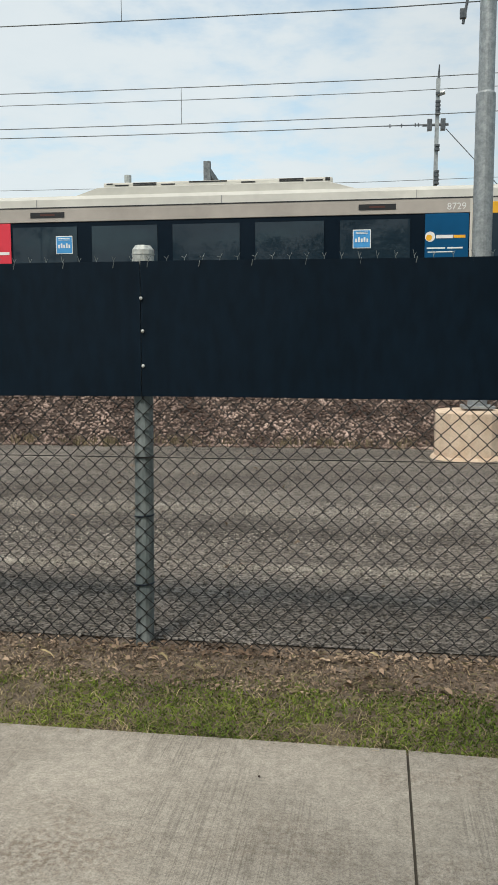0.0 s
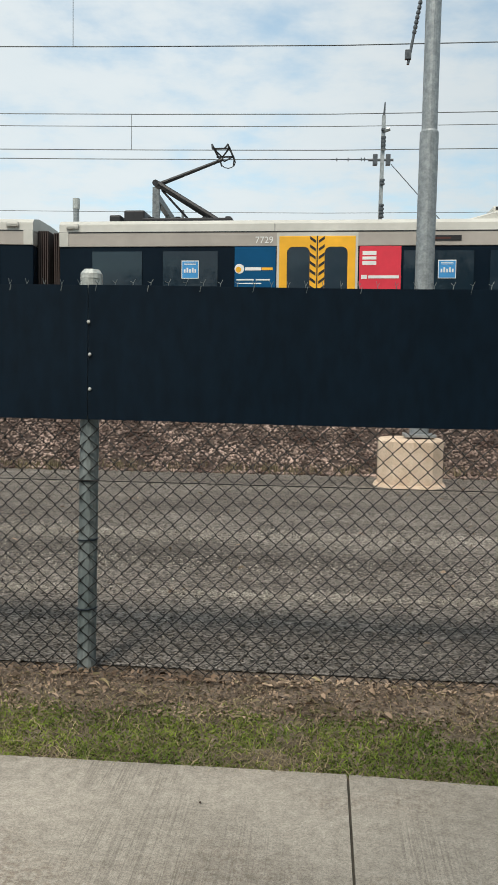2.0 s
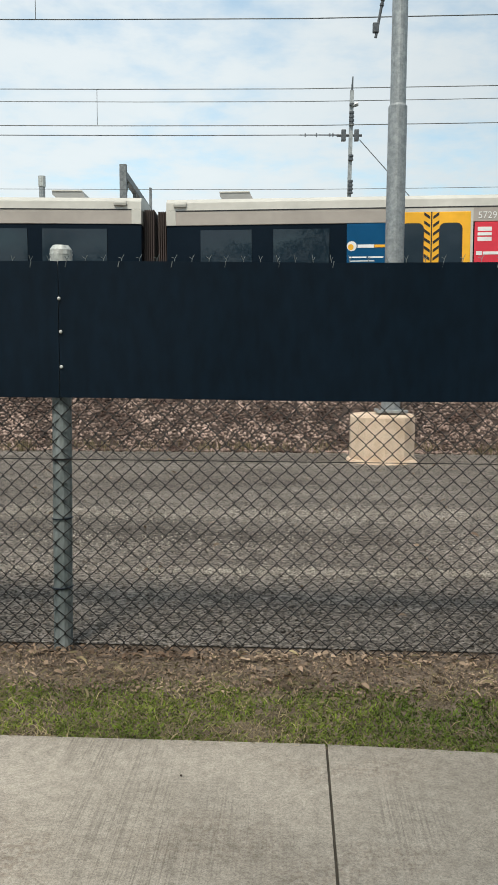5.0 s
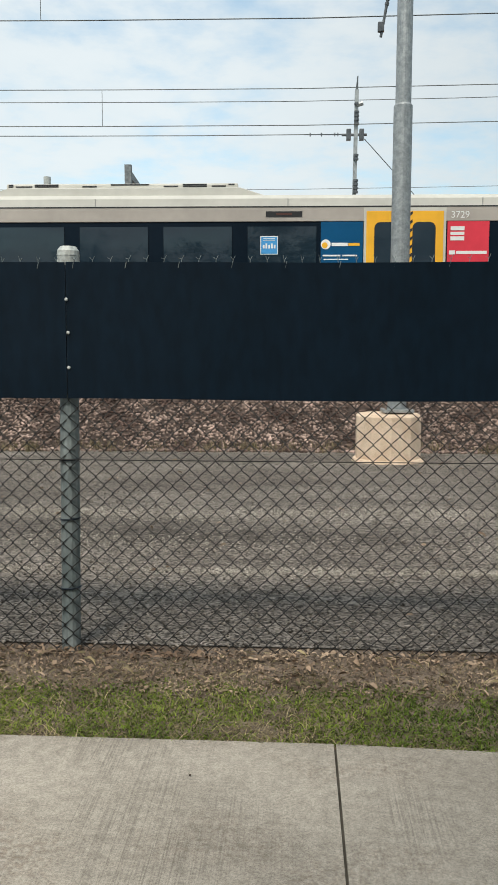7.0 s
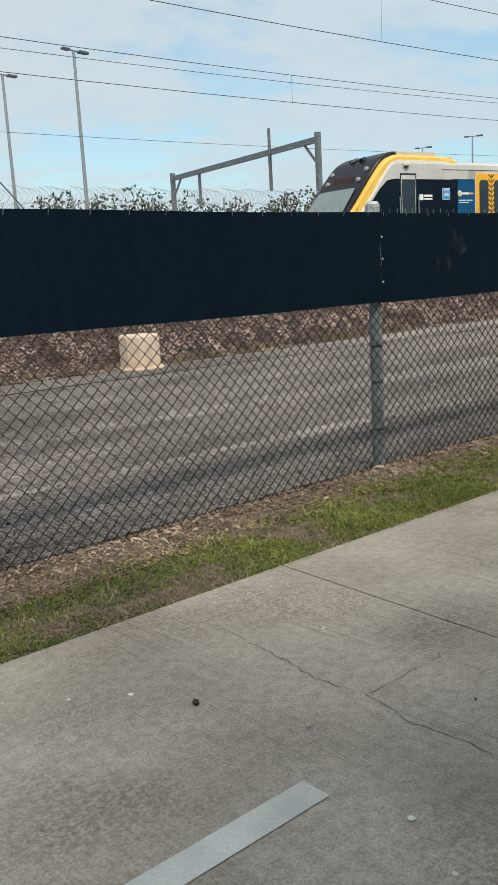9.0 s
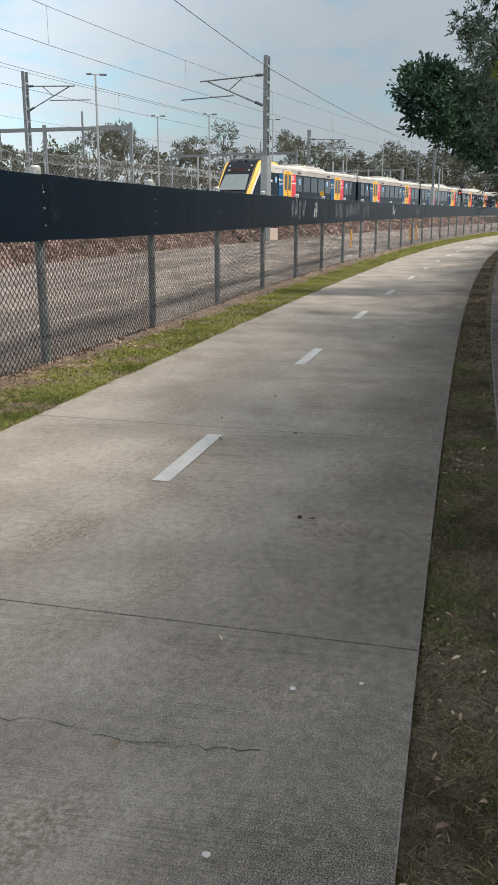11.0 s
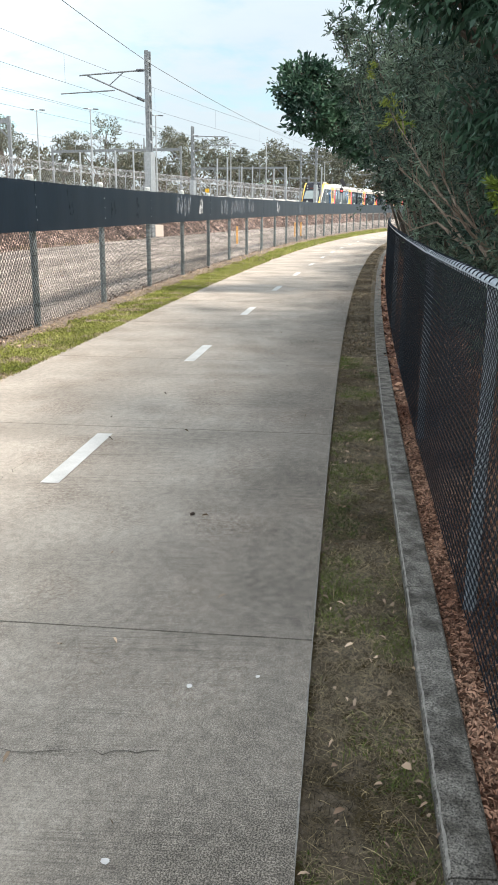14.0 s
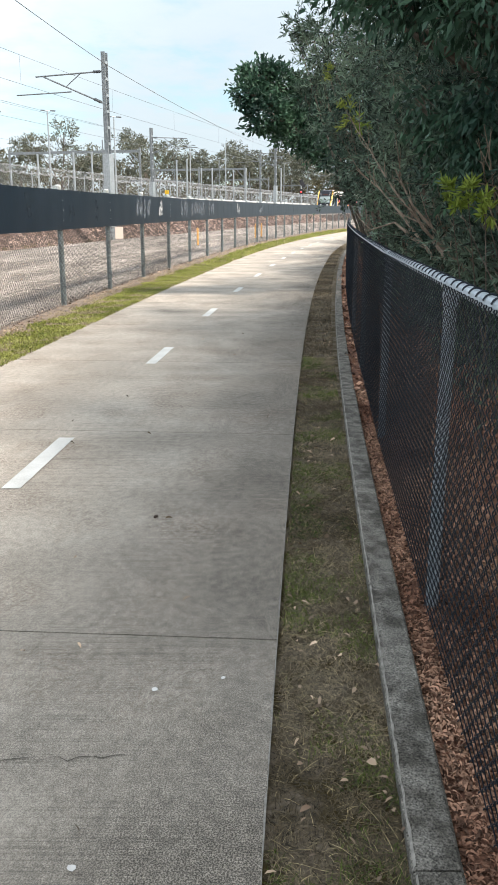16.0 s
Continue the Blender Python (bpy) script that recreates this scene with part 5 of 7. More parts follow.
def nose(root, x0):
    """Streamlined driving end from x0 towards -x: sloping dark screen, yellow arch, cream sides."""
    # sections: x, half width at waist, bottom z, top z
    def shell(secs, mat_, name, label, crown=0.08):
        bm = bmesh.new()
        rows = []
        for x, hw, z0, z1 in smooth_rows(secs):
            pts = []
            for y, f in ((-1, 0), (-1, 0.6), (-1, 0.955), (-0.97, 0.985), (-0.9, 0.998), (-0.5, 1.0), (0.5, 1.0), (0.9, 0.998), (0.97, 0.985), (1, 0.955), (1, 0.6), (1, 0)):
                pts.append(bm.verts.new((x, y * hw, z0 + (z1 - z0) * f)))
            rows.append(pts)
        for r1, r2 in zip(rows, rows[1:]):
            for a, b, c, d in zip(r1, r1[1:], r2[1:], r2):
                bm.faces.new((a, b, c, d))
        bm.faces.new(rows[0])
        bm.faces.new(rows[-1][::-1])
        bmesh.ops.recalc_face_normals(bm, faces=bm.faces)
        return part(name, bm, mat_, root, label, smooth=False)

    w = CAR_W
    shell([(-7.75, w + 0.001, 0.35, 3.58), (-8.15, w + 0.001, 0.35, 3.63), (-10.05, w, 0.35, 3.64), (-10.3, w - 0.005, 0.35, 3.60), (-10.5, w - 0.01, 0.35, 3.52), (-10.9, w - 0.02, 0.35, 3.09), (-11.2, w - 0.03, 0.35, 2.70), (-11.57, w - 0.05, 0.4, 2.26), (-12.1, w - 0.09, 0.4, 1.6), (-12.45, w - 0.14, 0.45, 1.1)], M_CREAM, "cab_shell", "cream driving-cab shell")
    shell([(-7.32, w - 0.07, 2.0, 3.60), (-7.95, w - 0.07, 2.0, 3.755), (-9.9, w - 0.07, 2.0, 3.78), (-10.25, w - 0.07, 2.0, 3.75), (-10.65, w - 0.07, 2.0, 3.58), (-11.05, w - 0.09, 1.8, 3.19), (-11.42, w - 0.11, 1.5, 2.77), (-11.84, w - 0.14, 1.2, 2.28), (-12.4, w - 0.18, 0.8, 1.66), (-12.75, w - 0.22, 0.8, 1.2)], M_TCAB, "yellow_arch", "yellow arch round the cab front")
    shell([(-9.9, w - 0.32, 2.0, 3.80), (-9.97, w - 0.32, 2.0, 3.91), (-10.12, w - 0.31, 2.0, 3.90), (-10.32, w - 0.30, 2.0, 3.85), (-10.70, w - 0.29, 2.0, 3.67), (-11.12, w - 0.28, 1.8, 3.27), (-11.49, w - 0.28, 1.5, 2.85), (-11.92, w - 0.28, 1.2, 2.35), (-12.47, w - 0.30, 0.6, 1.73), (-12.86, w - 0.34, 0.5, 1.1)], M_CABFRONT, "cab_front", "charcoal cab front and brow")
    # windscreen and sign
    def on_front(x):
        return float(np.interp(x, [-12.47, -11.92, -11.49, -11.12, -10.70], [1.73, 2.35, 2.85, 3.27, 3.67]))

    bm = bmesh.new()
    xs = [-12.45, -12.15, -11.92, -11.70, -11.56]
    rows = [[bm.verts.new((x - 0.03, yy * (1.06 - 0.03 * i), on_front(x) + 0.02 - (0.0 if abs(yy) < 0.9 else 0.012))) for yy in (-0.92, -0.6, 0, 0.6, 0.92)] for i, x in enumerate(xs)]
    for r1, r2 in zip(rows, rows[1:]):
        for k in range(4):
            bm.faces.new((r1[k], r1[k + 1], r2[k + 1], r2[k]))
    bm.normal_update()
    bmesh.ops.solidify(bm, geom=list(bm.faces), thickness=0.02)
    bmesh.ops.recalc_face_normals(bm, faces=bm.faces)
    # pale glass base carries part of the sky's reflection
    part("windscreen", bm, plain("cab_glass", (0.17, 0.21, 0.205), 0.05, spec=0.6), root, "windscreen with sky reflection in its pale colour")
    bm = bmesh.new()
    beam(bm, (-11.30, -0.42, 3.09), (-11.30, 0.42, 3.09), 0.09, 0.17)
    part("head_sign", bm, M_LED, root, "dim red destination display")
    bm = bmesh.new()
    box(bm, -9.92, -8.12, -1.02, 1.02, 3.72, 3.93, 0.03)
    part("cab_air_unit", bm, M_BEIGE2, root, "pale beige cab roof unit")
    for u in (-0.16, 0.16):
        bm = bmesh.new()
        bar(bm, (-10.50, u, 3.80), (-10.72, u * 1.6, 3.69), 0.06, 8, 0.09)
        part("horn", bm, M_TBLACK, root)
    for sy in (-1, 1):
        for lx, ly, lz in ((-11.32, 0.74, 3.05), (-11.03, 0.82, 3.36)):
            bm = bmesh.new()
            bmesh.ops.create_uvsphere(bm, u_segments=12, v_segments=8, radius=0.09, matrix=Matrix.Translation((lx, sy * ly, lz)))
            part("headlight", bm, M_TGREY, root, "round headlight")
        y = sy * (w + 0.004)
        bm = bmesh.new()
        pts = [(-7.7, 3.01), (-7.7, 1.0), (-12.25, 1.0), (-12.05, 1.4), (-11.40, 2.27), (-10.97, 2.74), (-10.67, 2.97), (-10.38, 3.02)]
        a = [bm.verts.new((px, y, z)) for px, z in pts]
        b = [bm.verts.new((px, sy * (w - 0.2), z)) for px, z in pts]
        bm.faces.new(a)
        for i in range(len(pts)):
            j = (i + 1) % len(pts)
            bm.faces.new((a[i], a[j], b[j], b[i]))
        bmesh.ops.recalc_face_normals(bm, faces=bm.faces)
        part("cab_side", bm, M_TDARK, root, "dark glossy cab side")

        def plate(name, xa, xb, z0, z1, mat_, parent, proud, label=""):
            return part(name, box(bmesh.new(), xa, xb, *sorted((y, y + sy * proud)), z0, z1, 0.004), mat_, parent, label)

        cd = plate("cab_door", -10.14, -9.41, 1.0, 3.19, M_TBLACK, root, 0.006, "black-edged cream cab door")
        plate("door_leaf", -10.09, -9.46, 1.0, 3.13, M_CREAM, cd, 0.010)
        plate("door_window", -10.07, -9.48, 1.05, 3.00, M_TGLASS, cd, 0.014, "dark door glass")
        for u in (-10.2, -9.36):
            bm = bmesh.new()
            bar(bm, (u, y + sy * 0.05, 1.5), (u, y + sy * 0.05, 2.45), 0.018, 8)
            bar(bm, (u, y, 2.43), (u, y + sy * 0.05, 2.43), 0.015, 6)
            bar(bm, (u, y, 1.52), (u, y + sy * 0.05, 1.52), 0.015, 6)
            part("grab_rail", bm, M_GALV, root, "steel grab rail")
        bm = bmesh.new()
        for xa, xb, z0, z1 in ((-9.28, -9.1, 2.36, 2.54), (-9.06, -8.68, 2.46, 2.53), (-9.06, -8.68, 2.37, 2.42)):
            box(bm, xa, xb, *sorted((y - sy * 0.002, y + sy * 0.004)), z0, z1)
        part("livery_mark", bm, M_TWHITE, root, "white bars of lettering")
        bm = bmesh.new()
        box(bm, -10.0, -9.74, sy * (w - 0.01) - 0.08, sy * (w - 0.01) + 0.08, 3.38, 3.5, 0.05)
        part("lamp_pod", bm, M_CREAM, root, "small roof-edge pod")
        bm = bmesh.new()
        box(bm, -9.96, -9.8, sy * (w + 0.04) - 0.035, sy * (w + 0.04) + 0.035, 3.36, 3.42, 0.01)
        part("lamp_glass", bm, M_TBLACK, root)


CARS = [train_car(cab=True, number="3729", notices=(-8.02, 8.5), units=((-7.25, 0.33), (9.98, 0.35)), doors=(-5.76, 5.95)),
        train_car(number="4729", notices=(-8.5,), units=((-10.1, 0.24), (9.8, 0.35))),
        train_car(number="5729", notices=(8.5,), units=((9.85, 0.4), (-9.9, 0.35))),
        train_car(number="6729", notices=(8.5,), units=((-4.95, 0.45), (-7.86, 0.3), (-10.25, 0.38), (9.9, 0.35)), doors=(-5.87, 6.15)),
        train_car(number="7729", pantograph=True, notices=(-8.5, 8.5), units=((9.9, 0.35),)),
        train_car(cab=True, number="8729", notices=(-8.5,), units=((-9.9, 0.35), (7.25, 0.33)), turned=True, doors=(-5.87, 6.15))]


# ---- loose ground cover ----
def stuff(name, me, label, category):
    return tagged(part(name, me, None), label, category, kind="stuff")


def blades(rng, x, y, z, hmin, hmax, wid, lean):
    """One bent blade per point: five corners, three triangles."""
    n = len(x)
    a = rng.uniform(0, 2 * np.pi, n)
    b = rng.uniform(0, 2 * np.pi, n)
    h = rng.uniform(hmin, hmax, n)
    l = h * rng.uniform(0.2, 1.0, n) * lean
    cx, sx = np.cos(a) * wid, np.sin(a) * wid
    dx, dy = np.cos(b) * l, np.sin(b) * l
    v = np.empty((n, 5, 3))
    v[:, 0] = np.stack([x - cx, y - sx, z], 1)
    v[:, 1] = np.stack([x + cx, y + sx, z], 1)
    v[:, 2] = np.stack([x - cx * 0.7 + dx * 0.4, y - sx * 0.7 + dy * 0.4, z + h * 0.6], 1)
    v[:, 3] = np.stack([x + cx * 0.7 + dx * 0.4, y + sx * 0.7 + dy * 0.4, z + h * 0.6], 1)
    v[:, 4] = np.stack([x + dx * 1.2, y + dy * 1.2, z + h * 0.85], 1)
    k = np.arange(n)[:, None] * 5
    f = np.concatenate([k + np.array([0, 1, 3]), k + np.array([0, 3, 2]), k + np.array([2, 3, 4])])
    return v.reshape(-1, 3), f


def flakes(rng, p, length, width, tilt=0.5, curl=0.25):
    """Small bent leaves or chips lying about: a folded lozenge each."""
    n = len(p)
    a = rng.uniform(0, 2 * np.pi, n)
    L = rng.uniform(0.5, 1.0, n) * length
    W = rng.uniform(0.5, 1.0, n) * width
    u = np.stack([np.cos(a), np.sin(a), rng.normal(0, tilt, n) * 0.6], 1)
    w = np.stack([-np.sin(a), np.cos(a), rng.normal(0, tilt, n)], 1)
    up = np.array([0, 0, 1.0])
    v = np.empty((n, 6, 3))
    v[:, 0] = p - u * L[:, None] / 2
    v[:, 1] = p - u * L[:, None] * 0.15 + w * W[:, None] / 2 + up * (L * curl)[:, None]
    v[:, 2] = p + u * L[:, None] * 0.25 + w * W[:, None] / 2 + up * (L * curl)[:, None]
    v[:, 3] = p + u * L[:, None] / 2
    v[:, 4] = p + u * L[:, None] * 0.25 - w * W[:, None] / 2 + up * (L * curl * 0.5)[:, None]
    v[:, 5] = p - u * L[:, None] * 0.15 - w * W[:, None] / 2 + up * (L * curl * 0.5)[:, None]
    k = np.arange(n)[:, None] * 6
    f = np.concatenate([k + np.array(q) for q in ((0, 1, 5), (1, 2, 4), (1, 4, 5), (2, 3, 4))])
    return v.reshape(-1, 3), f


def vnoise(x, y, sc, seed=0.0):
    return np.array([noise.noise(Vector((a * sc, b * sc, seed))) for a, b in zip(x, y)])


PRX = np.arange(-25, 110, 0.25)
PRY = np.array([path_right(x) for x in PRX])
FNX = np.array([fence_y(x) for x in PRX])


def pr(x):
    return np.interp(x, PRX, PRY)


def left_grass(name, n, x0, x1, seed, hmin, hmax, wid, material, dry, lean=1.1):
    rng = np.random.default_rng(seed)
    x = rng.uniform(x0, x1, n)
    lo = pr(x) + PATH_W
    hi = np.interp(x, PRX, FNX)
    v = rng.uniform(0, 1, n) ** 1.15
    y = lo - 0.015 + v * (hi - lo) * 0.95
    g = vnoise(x, y, 2.2, 3.0) + 0.6 * vnoise(x, y, 7.0, 8.0)
    band = np.clip(1.0 - np.maximum(0, v - 0.52 - 0.2 * np.clip((x - 1.0) / 4.0, 0, 1) + 0.16 * np.clip((x - 8.0) / 5.0, 0, 1) - 0.12 * vnoise(x, y, 1.5, 6.0)) * 5.0, 0, 1) * np.clip(v * 14 + 0.25, 0, 1)
    keep = (g + 0.5) * band > rng.uniform(0.0, 0.6, n) if not dry else (0.32 - g * 0.5 + 0.25 * (1 - band) + (0.45 if name == "thatch" else 0.0)) * np.clip(1.15 - v, 0, 1) > rng.uniform(0.05, 0.95, n)
    x, y = x[keep], y[keep]
    vv, ff = blades(rng, x, y, (1 - v[keep] * 0.95) * 0.0045 * np.maximum(0, x - 9.0) + v[keep] * 0.95 * 0.0088 * np.maximum(0, x - 12.0) - 0.012, hmin, hmax, wid, lean)
    stuff(name, arrays(name, vv, ff, material), "short green and straw-coloured verge grass" if not dry else "dry straw-coloured grass among the green" if name != "thatch" else "dull brown thatch between the grass blades", "grass")


left_grass("grass", 30000, -14.0, -3.0, 20, 0.02, 0.04, 0.005, M_GRASS, False, 1.6)
left_grass("grass", 110000, -3.0, 7.0, 11, 0.006, 0.020, 0.0032, M_GRASS, False, 2.0)
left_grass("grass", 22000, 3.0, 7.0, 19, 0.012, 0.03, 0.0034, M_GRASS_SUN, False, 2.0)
left_grass("dry_grass", 26000, -3.0, 7.0, 12, 0.010, 0.032, 0.0020, M_DRY, True, 2.6)
left_grass("thatch", 66000, -3.0, 7.0, 17, 0.006, 0.02, 0.0022, M_DRY2, True, 3.2)
left_grass("thatch", 40000, 7.0, 26.0, 18, 0.012, 0.03, 0.0045, M_DRY2, True, 2.6)
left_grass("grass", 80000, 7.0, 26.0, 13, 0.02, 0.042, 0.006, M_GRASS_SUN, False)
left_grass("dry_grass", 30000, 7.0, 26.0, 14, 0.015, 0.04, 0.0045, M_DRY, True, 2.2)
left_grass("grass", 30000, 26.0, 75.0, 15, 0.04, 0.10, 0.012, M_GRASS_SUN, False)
left_grass("dry_grass", 16000, 26.0, 75.0, 16, 0.03, 0.09, 0.010, M_DRY, True)


def right_grass(name, n, x0, x1, seed, hmin, hmax, wid, material, thr, lean, label):
    rng = np.random.default_rng(seed)
    x = rng.uniform(x0, x1, n)
    y = pr(x) - 0.012 - rng.uniform(0, 1, n) * 0.33
    g = vnoise(x, y, 2.6, 5.0) + 0.5 * vnoise(x, y, 8.0, 1.0)
    keep = g + thr > rng.uniform(-0.4, 0.4, n)
    x, y = x[keep], y[keep]
    vv, ff = blades(rng, x, y, 0.0045 * np.maximum(0, x - 9.0) - 0.02, hmin, hmax, wid, lean)
    stuff(name, arrays(name, vv, ff, material), label, "grass")


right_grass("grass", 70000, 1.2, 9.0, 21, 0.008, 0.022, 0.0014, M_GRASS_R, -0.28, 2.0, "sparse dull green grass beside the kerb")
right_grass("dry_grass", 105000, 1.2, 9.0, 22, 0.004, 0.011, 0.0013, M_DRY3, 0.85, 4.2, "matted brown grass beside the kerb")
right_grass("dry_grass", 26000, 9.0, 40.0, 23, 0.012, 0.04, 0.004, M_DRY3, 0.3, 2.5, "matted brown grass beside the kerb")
right_grass("dry_straw", 9000, 1.2, 9.0, 24, 0.005, 0.013, 0.0012, M_DRY, 0.4, 4.5, "loose dull straws on the worn grass")
right_grass("runner", 900, 1.2, 9.0, 25, 0.010, 0.018, 0.0012, M_DRY, 0.3, 8.0, "long pale grass runners on the soil")


def litter(name, n, x0, x1, ylow, yhigh, z, length, width, seed, material, label, category="leaf litter", edge="fence"):
    rng = np.random.default_rng(seed)
    x = rng.uniform(x0, x1, n)
    ref = np.interp(x, PRX, FNX) if edge == "fence" else pr(x)
    y = ref + rng.uniform(ylow, yhigh, n)
    p = np.stack([x, y, np.full(n, z) + rng.uniform(0, 0.012, n)], 1)
    if edge == "fence":
        p[:, 2] += 0.0088 * np.maximum(0, x - 12.0)
    if edge == "bed":
        p[:, 2] = np.interp(y - pr(x), [-3.0, -0.46], [0.25, -0.015]) + rng.uniform(0, 0.015, n)
    if edge != "fence":
        p[:, 2] += 0.0045 * np.maximum(0, x - 9.0)
    vv, ff = flakes(rng, p, length, width)
    stuff(name, arrays(name, vv, ff, material), label, category)


litter("leaf_litter", 2600, -3.0, 9.0, -0.10, 0.03, 0.0, 0.042, 0.012, 31, M_LITTER, "dead brown leaves gathered along the fence foot")
litter("leaf_litter", 1100, -3.0, 12.0, -0.42, -0.06, 0.0, 0.05, 0.013, 32, M_LITTER, "dead brown leaves on bare soil")
litter("leaf_litter", 800, 9.0, 45.0, -0.2, 0.1, 0.0, 0.07, 0.02, 33, M_LITTER, "dead brown leaves gathered along the fence foot")
litter("leaf_litter", 22000, -3.0, 8.0, -0.48, 0.04, -0.008, 0.022, 0.0065, 41, M_LITTER, "crumbled dead leaves on bare soil")
litter("straw", 2600, -3.0, 8.0, -0.6, 0.02, -0.006, 0.05, 0.005, 42, M_DRY2, "short dull straws on bare soil")
litter("bark_strip", 40, -3.0, 9.0, -0.34, 0.0, 0.004, 0.10, 0.008, 34, M_DRY, "loose pale bark strips on the soil")
litter("dead_leaf", 260, -3.0, 26.0, 0.5, 7.0, 0.004, 0.08, 0.022, 35, M_LITTER, "scattered dead leaves on the gravel road")
litter("mulch_chips", 48000, 1.0, 7.0, -0.95, -0.45, 0.0, 0.028, 0.0062, 36, M_CHIP, "reddish-brown bark chips under the low fence", "mulch", "bed")
litter("mulch_chips", 20000, 1.0, 9.0, -2.2, -0.95, 0.0, 0.036, 0.010, 37, M_CHIP, "reddish-brown bark chips under the shrubs", "mulch", "bed")
litter("mulch_chips", 6000, 7.0, 30.0, -1.3, -0.45, 0.0, 0.09, 0.03, 38, M_CHIP, "reddish-brown bark chips under the low fence", "mulch", "bed")
litter("dead_leaf", 420, 1.2, 12.0, -0.34, -0.02, -0.006, 0.035, 0.011, 39, M_LITTER, "pale dead leaves on the worn grass", "leaf litter", "path")
litter("dead_leaf", 26, 1.3, 14.0, 0.05, 2.8, 0.003, 0.045, 0.014, 40, M_LITTER, "stray dead leaves on the concrete path", "leaf litter", "path")


def stones(name, p, size, seed, material, label, flat=0.7, full=True):
    """Broken stones: distorted twenty- or eight-sided lumps."""
    rng = np.random.default_rng(seed)
    bm_ = bmesh.new()
    if full:
        bmesh.ops.create_icosphere(bm_, subdivisions=1, radius=1.0)
    else:
        for q in ((1, 0, 0), (-1, 0, 0), (0, 1, 0), (0, -1, 0), (0, 0, 1), (0, 0, -1)):
            bm_.verts.new(q)
        bm_.verts.ensure_lookup_table()
        for q in ((0, 2, 4), (2, 1, 4), (1, 3, 4), (3, 0, 4), (2, 0, 5), (1, 2, 5), (3, 1, 5), (0, 3, 5)):
            bm_.faces.new([bm_.verts[i] for i in q])
    bm_.verts.ensure_lookup_table()
    bm_.verts.index_update()
    base = np.array([v.co[:] for v in bm_.verts])
    tri = np.array([[v.index for v in f.verts] for f in bm_.faces])
    bm_.free()
    n, k = len(p), len(base)
    v = base[None] * rng.uniform(0.55, 1.15, (n, k, 1)) * np.stack([rng.uniform(0.7, 1.3, n), rng.uniform(0.55, 1.0, n), np.full(n, flat)], 1)[:, None]
    a, b = rng.uniform(0, 6.28, n), rng.normal(0, 0.5, n)
    ca, sa, cb, sb = np.cos(a), np.sin(a), np.cos(b), np.sin(b)
    x, y, z = v[..., 0], v[..., 1], v[..., 2]
    x, z = x * cb[:, None] - z * sb[:, None], x * sb[:, None] + z * cb[:, None]
    x, y = x * ca[:, None] - y * sa[:, None], x * sa[:, None] + y * ca[:, None]
    v = np.stack([x, y, z], -1) * size[:, None, None] + p[:, None]
    f = (tri[None] + (np.arange(n) * k)[:, None, None]).reshape(-1, 3)
    stuff(name, arrays(name, v.reshape(-1, 3), f, material), label, "stones")


def bank_stones(name, n, s0, s1, smin, smax, seed, full=True):
    rng = np.random.default_rng(seed)
    s = rng.uniform(s0, s1, n)
    u = rng.uniform(-0.12, 1.08, n)
    pts = []
    for a, b in zip(s, u):
        off = 6.9 - 1.35 * b
        x, y, rz, h = track(a, off)
        top = rz - 0.16
        foot = rise(x)
        pts.append((x, y, min(max(foot - 0.03 + b * (top + 0.03 - foot), foot), top) + 0.01))
    stones(name, np.array(pts), rng.uniform(smin, smax, n), seed, M_STONE, "loose red-brown and grey ballast stones on the bank", 0.55, full)


bank_stones("ballast_stones", 6000, -11, 10, 0.024, 0.044, 51)
bank_stones("ballast_stones", 15000, -11, 10, 0.024, 0.048, 54, False)
bank_stones("ballast_stones", 17000, 10, 45, 0.032, 0.062, 52, False)
bank_stones("ballast_stones", 9000, 45, 120, 0.06, 0.12, 53, False)


def road_stones(n, x0, x1, seed, smin, smax):
    rng = np.random.default_rng(seed)
    x = rng.uniform(x0, x1, n)
    y0 = np.interp(x, PRX, FNX) + 0.06
    y = y0 + rng.uniform(0, 1, n) ** 1.2 * 8.2
    p = np.stack([x, y, 0.0088 * np.maximum(0, x - 12.0)], 1)
    stones("gravel_stones", p, rng.uniform(smin, smax, n), seed, M_STONE2, "loose grey gravel stones on the service road", 0.6, False)


def wheel_line(n, x0, x1, seed, smin, smax, off, wid):
    """Pale stones thrown up beside the wheel tracks."""
    rng = np.random.default_rng(seed)
    x = rng.uniform(x0, x1, n)
    y = np.interp(x, PRX, FNX) + off + 0.05 * np.sin(x * 0.6) + rng.normal(0, 1, n) * wid * (0.6 + 0.5 * np.sin(x * 1.7 + off) ** 2)
    keep = vnoise(x, y, 1.1, 4.0) > rng.uniform(-0.6, 0.25, n)
    p = np.stack([x[keep], y[keep], 0.0088 * np.maximum(0, x[keep] - 12.0) + 0.001], 1)
    stones("pale_gravel", p, rng.uniform(smin, smax, len(p)), seed, M_STONE3, "line of pale loose stones along the wheel track", 0.5, False)


M_STONE2 = surface("gravel_stone", (0.10, 0.085, 0.072), (0.25, 0.220, 0.188), scale=2.0, rough=0.95, island=0.75)
M_STONE3 = surface("pale_stone", (0.33, 0.30, 0.255), (0.50, 0.46, 0.40), scale=2.0, rough=0.95, island=0.35)
road_stones(24000, -4.0, 6.0, 61, 0.006, 0.015)
road_stones(10000, 6.0, 26.0, 62, 0.010, 0.022)
for off, wid, k in ((1.5, 0.075, 0), (3.5, 0.20, 1), (2.35, 0.25, 2)):
    wheel_line((10000, 10000, 3000)[k], -4.0, 6.5, 65 + k, 0.006, 0.014, off, wid)
    wheel_line((3000, 3000, 1200)[k], 6.5, 30.0, 75 + k, 0.010, 0.022, off, wid)


